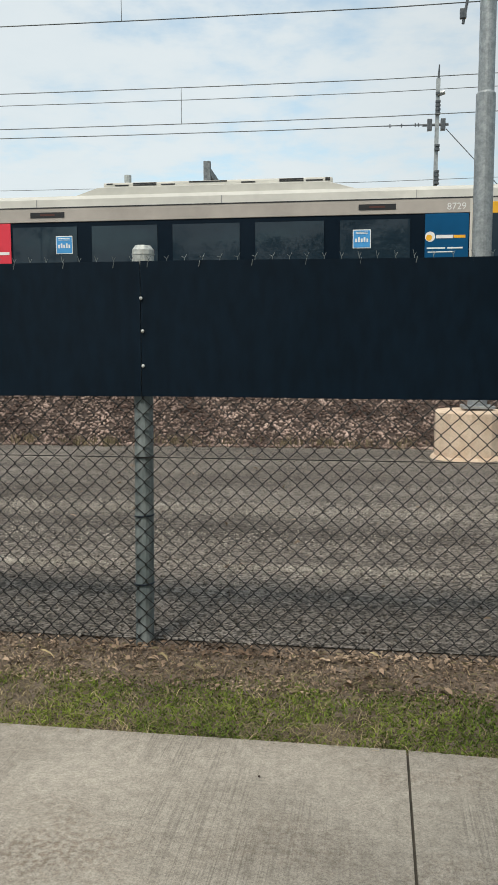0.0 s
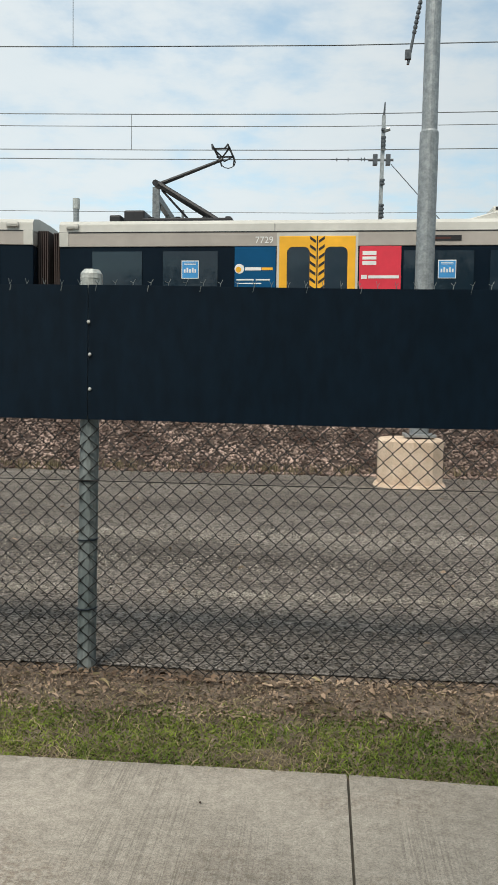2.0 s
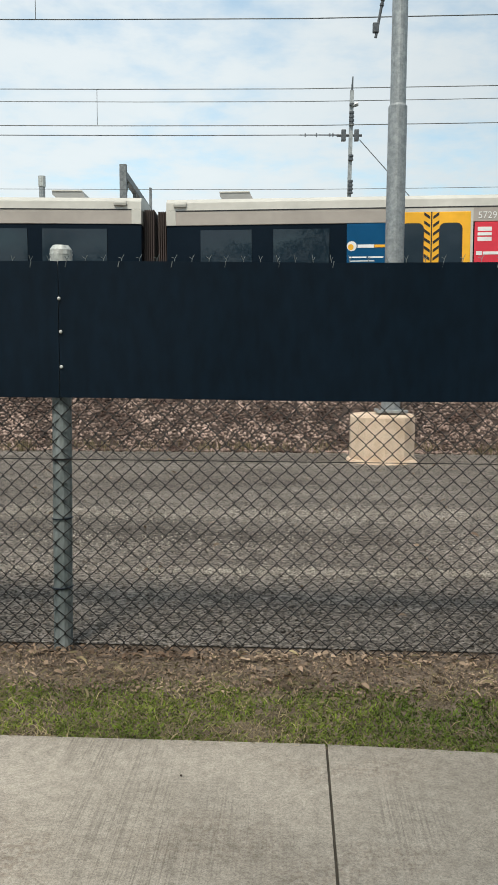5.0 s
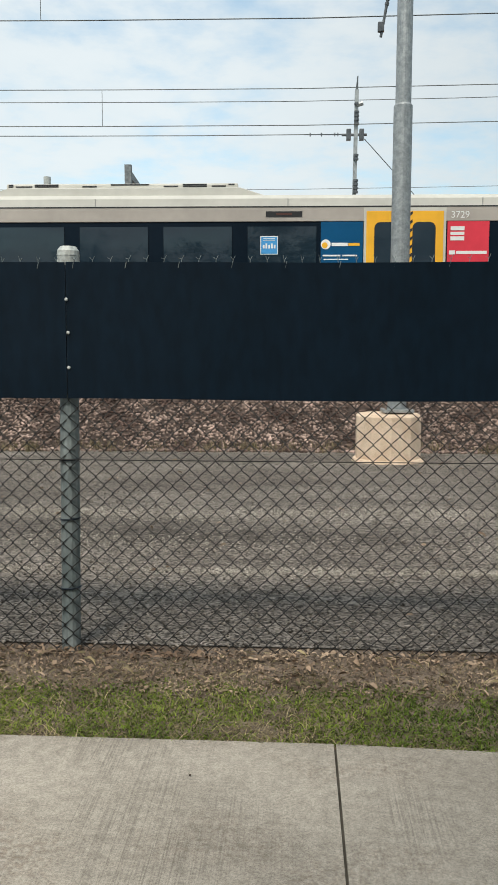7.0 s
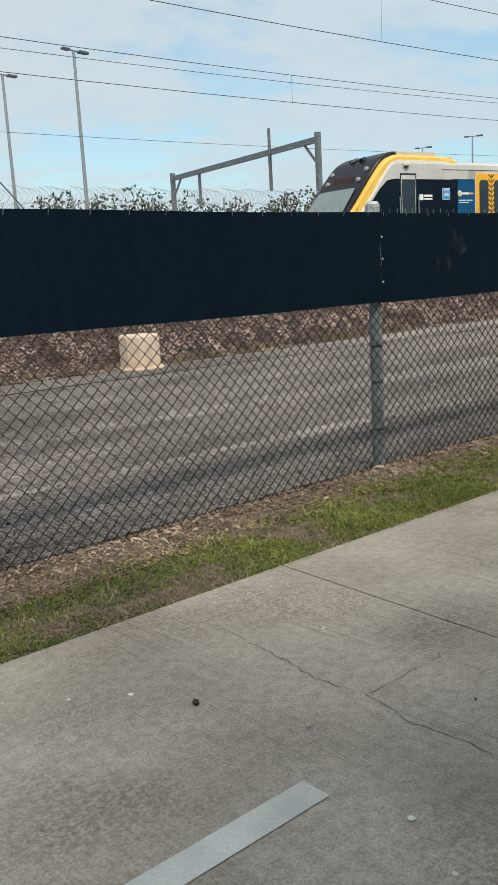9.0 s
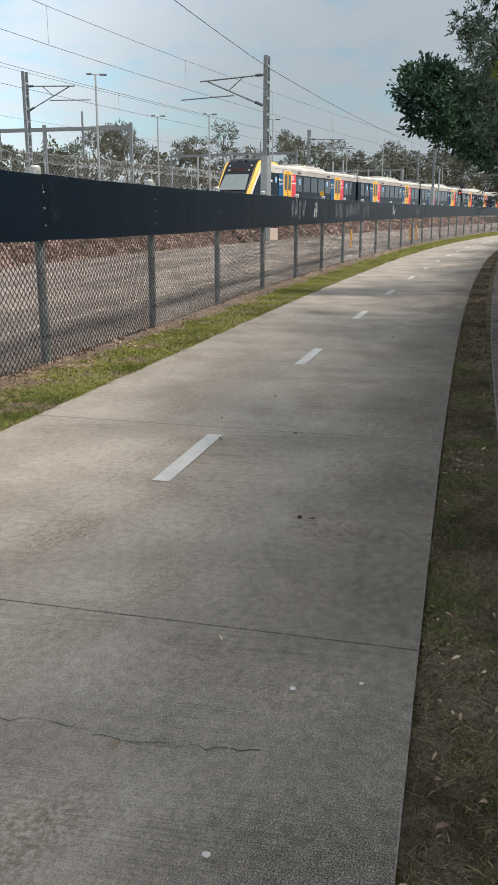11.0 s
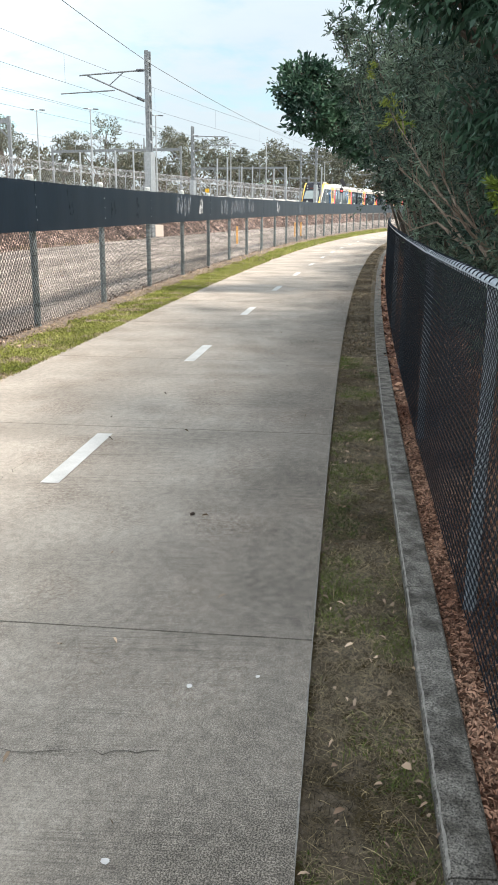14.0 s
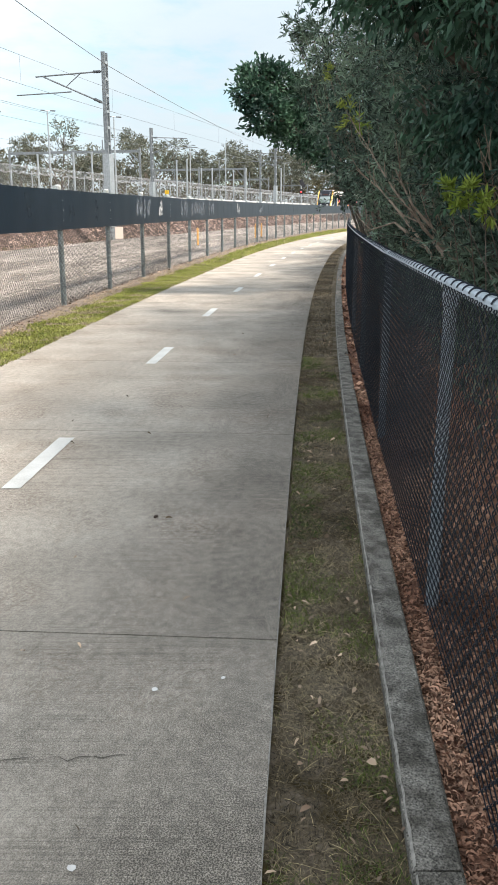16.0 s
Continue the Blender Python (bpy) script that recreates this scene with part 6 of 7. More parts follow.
def tufts(n, s0, s1, seed):
    """Dry weeds at the foot of the bank."""
    rng = np.random.default_rng(seed)
    xs, ys = [], []
    for _ in range(n):
        x, y, _, _ = track(rng.uniform(s0, s1), rng.uniform(6.7, 7.1))
        k = rng.integers(10, 30)
        xs.append(x + rng.normal(0, 0.10, k))
        ys.append(y + rng.normal(0, 0.06, k))
    x, y = np.concatenate(xs), np.concatenate(ys)
    v, f = blades(rng, x, y, 0.0088 * np.maximum(0, x - 12.0), 0.06, 0.22, 0.006, 0.6)
    stuff("dry_weeds", arrays("dry_weeds", v, f, M_DRY2), "dry brown weeds at the foot of the ballast bank", "weeds")


tufts(110, -10, 50, 71)
tufts(150, -12, 16, 72)


# cracks in the slabs: thin dark broken lines
def crack(pts, seed, width=0.0037):
    rng = np.random.default_rng(seed)
    left, right = [], []
    for (xa, ya), (xb, yb) in zip(pts, pts[1:]):
        d = math.hypot(xb - xa, yb - ya)
        n = max(3, int(d / 0.03))
        for i in range(n):
            u = i / n
            j = rng.normal(0, 0.007, 2)
            x, y = xa + (xb - xa) * u + j[0], ya + (yb - ya) * u + j[1]
            w = width * rng.uniform(0.2, 1.1) * 0.5
            nx, ny = -(yb - ya) / d, (xb - xa) / d
            left.append((x + nx * w, y + ny * w))
            right.append((x - nx * w, y - ny * w))
    part("crack", strip("crack", left, right, M_CONC_DARK, 0.0025), None, path_root, "thin dark crack in concrete")


CRACKS = [[(2.24, 2.47), (2.23, 2.26), (2.17, 1.88), (2.19, 1.65)], [(2.19, 1.65), (2.15, 1.42), (2.16, 1.28), (2.16, 1.15), (2.13, 1.04), (2.16, 0.99), (2.12, 0.76)], [(2.19, 1.65), (2.68, 1.62)], [(3.52, 1.61), (3.75, 1.59), (4.05, 1.57), (4.91, 1.52)], [(2.12, 0.77), (2.1, 0.61), (2.12, 0.41), (2.13, 0.24)]]
for i, c in enumerate(CRACKS):
    crack(c, 80 + i)

M_SPOT = surface("pale_spot", (0.50, 0.49, 0.465), (0.60, 0.59, 0.56), scale=30, rough=0.8)
rng_ = random.Random(3)
for x, y, r in ((0.64, 2.79, 0.02), (1.03, 2.77, 0.014), (0.87, 2.35, 0.014), (1.25, 2.78, 0.02), (1.32, 2.85, 0.014), (1.48, 2.42, 0.014), (1.65, 2.28, 0.02), (2.51, 2.13, 0.014), (1.75, 1.14, 0.02), (1.65, 0.94, 0.014), (2.46, 0.24, 0.02), (2.53, 0.03, 0.014), (1.72, 0.34, 0.02)):
    bm = bmesh.new()
    r *= 0.6
    vs = [bm.verts.new((x + r * rng_.uniform(0.7, 1.2) * math.cos(a * 0.9), y + r * rng_.uniform(0.7, 1.2) * math.sin(a * 0.9), 0.0035)) for a in range(7)]
    bm.faces.new(vs)
    part("chalky_spot", bm, M_SPOT, path_root, "small white droppings on concrete")
for x, y, r in ((1.76, 2.05, 0.022), (4.0, 0.42, 0.017), (-0.47, 2.68, 0.008), (2.4, 1.35, 0.008)):
    stones("pebble", np.array([(x, y, 0.008)]), np.array([r]), int(x * 100) + 500, M_BALLAST, "small dark stone lying on the path")


# ---- vegetation ----
def foliage(rng, lobes, leaf, wide, droop=0.35, per=18, spread=0.16):
    """Leaves in sprays round twig tips that sit mostly near the surface of each lobe."""
    P, U, W = [], [], []
    for cx, cy, cz, rx, ry, rz, n in lobes:
        m = max(1, n // per)
        d = rng.normal(0, 1, (m, 3))
        d /= np.linalg.norm(d, axis=1, keepdims=True)
        rad = rng.uniform(0.45, 1.0, m) ** 0.45 * (1 + 0.22 * np.sin(d[:, 0] * 5 + cx) * np.cos(d[:, 2] * 6 + cy))
        tip = np.array([cx, cy, cz]) + d * rad[:, None] * np.array([rx, ry, rz])
        k = np.repeat(np.arange(m), per)
        p = tip[k] + rng.normal(0, spread, (len(k), 3)) * np.array([1, 1, 0.75])
        u = d[k] * 0.7 + rng.normal(0, 0.6, (len(k), 3)) - np.array([0, 0, droop])
        u /= np.linalg.norm(u, axis=1, keepdims=True)
        w = np.cross(u, rng.normal(0, 1, (len(k), 3)))
        w /= np.linalg.norm(w, axis=1, keepdims=True)
        P.append(p), U.append(u), W.append(w)
    p, u, w = np.concatenate(P), np.concatenate(U), np.concatenate(W)
    n = len(p)
    L = (leaf * rng.uniform(0.6, 1.15, n))[:, None]
    B = (wide * rng.uniform(0.6, 1.15, n))[:, None]
    nn = np.cross(u, w)
    v = np.empty((n, 4, 3))
    v[:, 0] = p
    v[:, 1] = p + u * L * 0.45 + w * B / 2 + nn * B * 0.15
    v[:, 2] = p + u * L
    v[:, 3] = p + u * L * 0.45 - w * B / 2 + nn * B * 0.15
    k = np.arange(n)[:, None] * 4
    f = np.concatenate([k + np.array([0, 1, 2]), k + np.array([0, 2, 3])])
    return v.reshape(-1, 3), f


def limb(bm, pts, r0, r1):
    for i, (a, b) in enumerate(zip(pts, pts[1:])):
        n = len(pts) - 1
        bar(bm, a, b, r0 + (r1 - r0) * i / n, 8, r0 + (r1 - r0) * (i + 1) / n)


def tree(name, label, base, height, lobes, leaf, wide, material, seed, trunk=0.12, droop=0.35, per=18, spread=0.16, category="tree", stems=1):
    rng = np.random.default_rng(seed)
    rr = random.Random(seed)
    root = thing(name, label, category)
    b = Vector(base)
    tops = []
    bm = bmesh.new()
    for k in range(stems):
        off = Vector((rr.uniform(-0.3, 0.3), rr.uniform(-0.3, 0.3), 0)) if stems > 1 else Vector()
        mid = b + off * 2 + Vector((rr.uniform(-0.15, 0.15), rr.uniform(-0.15, 0.15), height * 0.4))
        limb(bm, [b + off - Vector((0, 0, 0.2)), b + off * 1.3 + Vector((0.03, 0.02, height * 0.2)), mid], trunk, trunk * 0.7)
        tops.append(mid)
    part("trunk", bm, M_BARK, root)
    for i, lb in enumerate(lobes):
        c = Vector(lb[:3])
        t = min(tops, key=lambda q: (q - c).length)
        bm = bmesh.new()
        m1 = t.lerp(c, 0.5) + Vector((rr.uniform(-0.2, 0.2), rr.uniform(-0.2, 0.2), 0.1)) * min(1.0, (c - t).length)
        limb(bm, [t - Vector((0, 0, 0.1)), m1, c], trunk * 0.55, trunk * 0.18)
        for _ in range(5):
            e = c + Vector((rr.uniform(-1, 1) * lb[3], rr.uniform(-1, 1) * lb[4], rr.uniform(-0.6, 1) * lb[5])) * 0.75
            limb(bm, [m1.lerp(c, rr.uniform(0.3, 1.0)), e], trunk * 0.2, trunk * 0.06)
        part("limb", bm, M_BARK, root)
    v, f = foliage(rng, lobes, leaf, wide, droop, per, spread)
    part("crown", arrays("crown", v, f, material), None, root)
    return root


M_LEAF_DARK = leafy("dark_leaf", (0.015, 0.043, 0.031), (0.054, 0.110, 0.064), rough=0.5, trans=0.2)
M_LEAF_GREY = leafy("grey_green_leaf", (0.030, 0.056, 0.044), (0.125, 0.172, 0.120), rough=0.5, trans=0.3, vary=0.85)
M_LEAF_LIME = leafy("young_leaf", (0.16, 0.22, 0.035), (0.27, 0.30, 0.07), rough=0.5, trans=0.35)
M_LEAF_GUM = leafy("gum_leaf", (0.042, 0.056, 0.034), (0.090, 0.106, 0.066), rough=0.6, trans=0.2)

# paler gum leaf for the farthest trees: air haze put into the colour
M_LEAF_FAR = leafy("leaf_haze_tone", (0.070, 0.077, 0.056), (0.130, 0.134, 0.098), rough=0.6, trans=0.2)
M_LEAF_BUSH = leafy("olive_bush_leaf", (0.060, 0.056, 0.030), (0.115, 0.102, 0.058), rough=0.65, trans=0.15, vary=0.35)
def sprays(rng, lobes, leaf, wide, fill=17.0):
    """Narrow leaves set along thin twigs that fan out of each lobe (x, y, z, radius); the twigs too."""
    LV, LF, TV, TF = [], [], [], []
    nl = nt_ = 0
    for cx, cy, cz, r in lobes:
        per = 20
        m = max(6, int(fill * r * r / (leaf * wide) / per))
        c = np.array([cx, cy, cz])
        d = rng.normal(0, 1, (m, 3)) + np.array([-0.15, 0.1, 0.25])
        d /= np.linalg.norm(d, axis=1, keepdims=True)
        root = c + rng.normal(0, 0.33, (m, 3)) * r
        reach = r * (0.45 + 0.75 * rng.uniform(0, 1, m) ** 2.2)[:, None]
        bend = rng.normal(0, 0.25, (m, 3)) - np.array([0, 0, 0.18])
        k = np.repeat(np.arange(m), per)
        u = np.tile(np.linspace(0.25, 1.0, per), m)[:, None] + rng.uniform(-0.02, 0.02, (m * per, 1))
        p = root[k] + d[k] * reach[k] * u + bend[k] * reach[k] * u * u * 0.5
        side = np.cross(d[k], rng.normal(0, 1, (m * per, 3)))
        side /= np.linalg.norm(side, axis=1, keepdims=True)
        ax = d[k] * 0.75 + side * rng.uniform(0.4, 1.0, (m * per, 1))
        ax /= np.linalg.norm(ax, axis=1, keepdims=True)
        w = np.cross(ax, rng.normal(0, 1, (m * per, 3)))
        w /= np.linalg.norm(w, axis=1, keepdims=True)
        L = leaf * rng.uniform(0.6, 1.2, (m * per, 1))
        B = wide * rng.uniform(0.7, 1.2, (m * per, 1))
        v = np.empty((m * per, 4, 3))
        v[:, 0], v[:, 2] = p, p + ax * L
        v[:, 1], v[:, 3] = p + ax * L * 0.5 + w * B / 2, p + ax * L * 0.5 - w * B / 2
        q = np.arange(m * per)[:, None] * 4 + nl
        LV.append(v.reshape(-1, 3))
        LF.append(np.concatenate([q + np.array([0, 1, 2]), q + np.array([0, 2, 3])]))
        nl += m * per * 4
        # one three-sided tapering twig for each third fan
        sel = np.arange(0, m, 3)
        a, b = root[sel], root[sel] + d[sel] * reach[sel] + bend[sel] * reach[sel] * 0.5
        tv = np.empty((len(sel), 4, 3))
        for j, off in enumerate(((1, 0, 0), (-0.5, 0.87, 0), (-0.5, -0.5, 0.7))):
            tv[:, j] = a + np.array(off) * 0.005
        tv[:, 3] = b
        q = np.arange(len(sel))[:, None] * 4 + nt_
        TV.append(tv.reshape(-1, 3))
        TF.append(np.concatenate([q + np.array(o) for o in ((0, 1, 3), (1, 2, 3), (2, 0, 3))]))
        nt_ += len(sel) * 4
    return np.concatenate(LV), np.concatenate(LF), np.concatenate(TV), np.concatenate(TF)


def fine_shrub(label, base, lobes, leaf, wide, material, seed, fill=17.0, category="shrub", name="shrub", thick=0.022):
    """A shrub of many thin stems with fine narrow leaves."""
    root = thing(name, label, category)
    rr = random.Random(seed)
    b = Vector(base)
    bm = bmesh.new()
    for lb in lobes:
        c = Vector(lb[:3])
        f = b + Vector((rr.uniform(-0.15, 0.15), rr.uniform(-0.15, 0.15), 0))
        mid = f.lerp(c, 0.55) + Vector((rr.uniform(-0.15, 0.15), rr.uniform(-0.1, 0.1), rr.uniform(0, 0.15)))
        limb(bm, [f, mid, c], thick, thick * 0.35)
    tagged(part("stem_cluster", bm, M_BARK, root), kind="stuff")
    lv, lf, tv, tf = sprays(np.random.default_rng(seed), lobes, leaf, wide, fill)
    tagged(part("twig_cluster", arrays("twig_cluster", tv, tf, M_TWIG), None, root, "thin pale twigs"), kind="stuff")
    part("crown", arrays("crown", lv, lf, material), None, root)
    return root


# the hedge of shrubs behind the low fence: dense bodies, then the loose sprays on their path side
# first three shrubs are unseen, added to block light over the near verge
HEDGE = [
    (-1.2, 12), (0.6, 13), (2.3, 14), (4.2, 0), (5.9, 1), (7.6, 2), (9.5, 3), (11.6, 4), (14.0, 5), (16.8, 6), (19.8, 7), (23.0, 8), (26.5, 9), (30.5, 10), (35, 11)]
for x, i in HEDGE:
    y0 = path_right(x) - 2.1
    k = 1.0 + 0.02 * x
    lobes = [(x, y0, 1.2, 1.1 * k, 0.75, 0.95, 1500), (x + 0.3, y0 - 0.35, 2.2, 1.15 * k, 0.95, 0.9, 1500), (x - 0.3, y0 - 0.5, 3.1, 1.0 * k, 1.0, 0.9, 1200), (x + 0.2, y0 + 0.35, 1.7, 0.8 * k, 0.55, 0.7, 800), (x, y0 - 0.9, 0.7, 1.1, 0.9, 0.7, 900)]
    if x > 1:
        lobes.append((x + 0.1, y0 + 0.42, 0.62, 1.1 * k, 0.40, 0.62, 2300))
    # extra unseen lobe, added to deepen the shade by the kerb
    if x < 3:
        lobes.append((x + 0.2, y0 - 0.2, 3.9, 1.3, 0.85, 0.75, 1600))
    tree("shrub", "tall grey-green narrow-leaved shrub behind the low fence", (x, y0 - 0.4, 0.1), 3.0, lobes, 0.10 + 0.0015 * x, 0.021 + 0.0006 * x, M_LEAF_GREY, 200 + i, 0.045, 0.15, 14, 0.13, "shrub", 3)
LOOSE = "fine-leaved grey-green shrub with loose sprays over the low fence"
fine_shrub(LOOSE, (12.6, -2.0, 0.1), [(12.65, -0.55, 3.95, 0.20), (12.63, -0.82, 3.82, 0.34), (12.11, -1.06, 3.40, 0.46), (12.63, -0.87, 3.14, 0.33), (12.09, -1.31, 1.79, 0.32), (11.61, -1.11, 2.48, 0.38), (12.4, -1.6, 2.3, 0.5)], 0.085, 0.017, M_LEAF_GREY, 501)
fine_shrub(LOOSE, (10.4, -2.0, 0.1), [(11.09, -1.30, 3.54, 0.42), (10.59, -1.27, 2.78, 0.47), (9.56, -1.38, 2.87, 0.46), (10.08, -1.30, 2.07, 0.42), (9.07, -1.62, 1.34, 0.30), (10.2, -1.75, 1.35, 0.36)], 0.08, 0.016, M_LEAF_GREY, 502)
fine_shrub(LOOSE, (7.9, -1.9, 0.1), [(8.55, -1.39, 1.71, 0.42), (7.54, -1.40, 2.17, 0.40), (7.53, -1.46, 2.64, 0.40), (7.03, -1.57, 1.27, 0.34), (8.2, -1.5, 2.3, 0.4), (7.9, -1.65, 1.1, 0.34)], 0.07, 0.0135, M_LEAF_GREY, 503)
fine_shrub(LOOSE, (6.0, -1.9, 0.1), [(6.22, -1.38, 1.63, 0.30), (5.81, -1.5, 1.22, 0.29), (6.19, -1.48, 2.28, 0.36), (5.59, -1.43, 1.87, 0.32), (6.6, -1.5, 1.9, 0.34), (6.2, -1.5, 0.9, 0.30)], 0.062, 0.012, M_LEAF_GREY, 504)
fine_shrub(LOOSE, (4.9, -1.8, 0.1), [(4.98, -1.38, 1.28, 0.24), (4.97, -1.43, 1.58, 0.22), (5.3, -1.5, 1.05, 0.28), (4.6, -1.5, 1.1, 0.26), (4.6, -1.55, 1.75, 0.28), (5.1, -1.6, 0.75, 0.28)], 0.058, 0.0115, M_LEAF_GREY, 505)

# broad-leaved trees: one overhangs the path, others shade it
tree("shade_tree", "dark broad-leaved tree overhanging the concrete path", (17.5, -3.9, 0.1), 3.6,
     [(15.75, 0.10, 3.51, 0.30, 0.30, 0.26, 832), (15.95, -0.05, 3.84, 0.27, 0.27, 0.22, 672), (16.15, -0.40, 3.68, 0.42, 0.40, 0.34, 1520), (15.75, -0.27, 3.18, 0.42, 0.40, 0.36, 1520), (16.34, -0.71, 3.39, 0.50, 0.48, 0.42, 2080), (15.94, -0.80, 2.90, 0.44, 0.42, 0.34, 1760), (16.52, -1.08, 3.17, 0.52, 0.50, 0.45, 2240), (15.72, -1.14, 2.62, 0.30, 0.30, 0.22, 880), (15.51, -1.28, 2.40, 0.17, 0.17, 0.14, 320), (16.49, -1.55, 2.93, 0.50, 0.50, 0.45, 1920), (16.9, -1.47, 3.61, 0.46, 0.46, 0.42, 1600),
      (17.0, -2.3, 3.5, 1.0, 0.9, 0.8, 2600), (18.2, -3.4, 4.4, 1.6, 1.3, 1.0, 3200), (18.4, -3.6, 5.2, 1.5, 1.3, 0.8, 2400)],
     0.115, 0.052, M_LEAF_DARK, 301, 0.14, 0.05, 12, 0.07)
DROOP = "dark glossy broad-leaved tree with drooping leaves over the low fence"
tree("shade_tree", DROOP, (6.6, -3.0, 0.2), 3.2,
     [(5.73, -0.62, 2.72, 0.12, 0.12, 0.10, 133), (5.51, -0.74, 2.70, 0.20, 0.18, 0.13, 361), (5.29, -0.87, 2.58, 0.20, 0.18, 0.14, 361), (5.07, -0.98, 2.58, 0.26, 0.22, 0.16, 570), (4.83, -1.14, 2.48, 0.26, 0.22, 0.18, 608), (4.61, -1.25, 2.40, 0.26, 0.22, 0.18, 608), (5.9, -0.75, 3.12, 0.4, 0.35, 0.28, 1140), (5.5, -1.0, 3.10, 0.5, 0.45, 0.30, 1710), (4.9, -1.25, 2.95, 0.55, 0.45, 0.32, 1900), (6.3, -1.7, 3.7, 0.9, 0.7, 0.6, 3420)],
     0.085, 0.029, M_LEAF_DARK, 302, 0.07, 0.75, 10, 0.075)
tree("shade_tree", DROOP, (5.9, -2.6, 0.2), 2.2,
     [(5.66, -1.07, 2.07, 0.13, 0.10, 0.11, 152), (5.54, -1.19, 1.98, 0.16, 0.12, 0.14, 247), (5.21, -1.27, 1.95, 0.19, 0.12, 0.17, 361), (4.99, -1.32, 1.79, 0.19, 0.12, 0.18, 380), (5.53, -1.22, 1.77, 0.14, 0.10, 0.13, 190), (5.20, -1.30, 1.64, 0.15, 0.10, 0.14, 228), (4.99, -1.34, 2.04, 0.18, 0.12, 0.17, 323)],
     0.09, 0.029, M_LEAF_DARK, 303, 0.05, 0.9, 10, 0.06)
# taller tree crowns standing further back, some unseen, placed to shade the path
tree("shade_tree", "dark broad-leaved tree beside the path", (7.5, -4.4, 0.2), 4.5,
     [(9.2, -3.3, 4.5, 1.9, 1.2, 1.2, 5000), (7.6, -3.8, 5.4, 2.2, 1.6, 1.2, 5000), (11.0, -3.2, 4.1, 1.5, 1.0, 1.0, 3600), (5.6, -2.9, 6.3, 1.9, 1.3, 0.9, 3400), (8.6, -3.0, 6.7, 2.0, 1.3, 1.0, 3600), (11.6, -3.2, 6.4, 2.0, 1.4, 1.0, 3600)],
     0.14, 0.055, M_LEAF_DARK, 304, 0.16, 0.5, 16, 0.17)
for i, (x, y, h) in enumerate(((1.0, -3.4, 5.2), (3.4, -3.9, 5.4), (-2.6, -4.0, 5.2), (-7.5, -5.0, 5.0), (12.8, -4.6, 4.6), (22.5, -5.0, 4.4), (28.5, -5.4, 4.8), (36, -6.5, 5.0), (45, -8.0, 5.5))):
    lobes = [(x, y + 0.9, h * 0.72, 1.9, 1.4, 1.1, 3000), (x + 1.3, y + 0.6, h, 1.6, 1.4, 1.1, 2600), (x - 1.2, y + 0.3, h * 1.02, 1.7, 1.4, 1.1, 2600)]
    if i in (2, 3) or i > 5:
        lobes = [q[:6] + (1200,) for q in lobes]
    # high lobe out of view, added so its shadow reaches mid-path
    if i == 0:
        lobes.append((x - 1.0, y + 0.6, 7.3, 1.4, 1.2, 0.7, 1500))
    tree("shade_tree", "dark broad-leaved tree beside the path", (x, y, 0.2), h, lobes, 0.17, 0.07, M_LEAF_DARK, 310 + i, 0.13, 0.3, 14, 0.2)
fine_shrub("yellow-green sapling among the shrubs", (4.6, -1.4, 0.1), [(4.46, -1.02, 1.55, 0.05), (4.34, -1.08, 1.53, 0.06), (4.32, -1.15, 1.50, 0.06), (4.45, -1.06, 1.48, 0.04), (4.22, -1.14, 1.45, 0.04)], 0.055, 0.011, M_LEAF_LIME, 330, 9.0, "sapling", "sapling", 0.005)
fine_shrub("pale yellow-green new growth on the shrub", (10.2, -1.5, 1.0), [(10.1, -1.05, 2.62, 0.08), (11.62, -0.98, 3.14, 0.08), (10.1, -1.08, 2.68, 0.07), (11.62, -0.95, 3.22, 0.06), (9.59, -1.05, 2.43, 0.10), (9.08, -1.1, 2.30, 0.07)], 0.07, 0.013, M_LEAF_LIME, 331, 6.0, thick=0.006)
rr_ = random.Random(9)
twigs = thing("dead_branches", "bare pale dead branches sticking out of the shrub", "branches")
for line in ([(8.7, -1.0, 2.26), (8.49, -1.09, 2.09), (8.07, -1.18, 1.84), (7.65, -1.27, 1.61), (7.02, -1.38, 1.36), (6.4, -1.45, 1.12)], [(8.1, -0.96, 1.84), (7.86, -1.15, 1.66), (7.3, -1.25, 1.45), (6.6, -1.42, 1.1)], [(7.9, -1.05, 1.30), (7.4, -1.22, 1.38), (6.8, -1.36, 1.2)], [(6.4, -1.05, 1.75), (6.2, -1.15, 1.5), (6.0, -1.4, 1.2)], [(5.5, -1.0, 1.5), (5.5, -1.1, 1.35), (5.6, -1.4, 1.1)]):
    bm = bmesh.new()
    pts = [Vector(q) for q in line]
    limb(bm, pts, 0.004, 0.013)
    for a, b in zip(pts, pts[1:]):
        for _ in range(3):
            q = a.lerp(b, rr_.uniform(0, 1))
            e = q + Vector((rr_.uniform(-0.1, 0.35), rr_.uniform(-0.02, 0.16), rr_.uniform(0.05, 0.35)))
            limb(bm, [q, q.lerp(e, 0.5) + Vector((0, 0, rr_.uniform(-0.03, 0.03))), e], 0.005, 0.0015)
    part("branch", bm, M_TWIG, twigs)
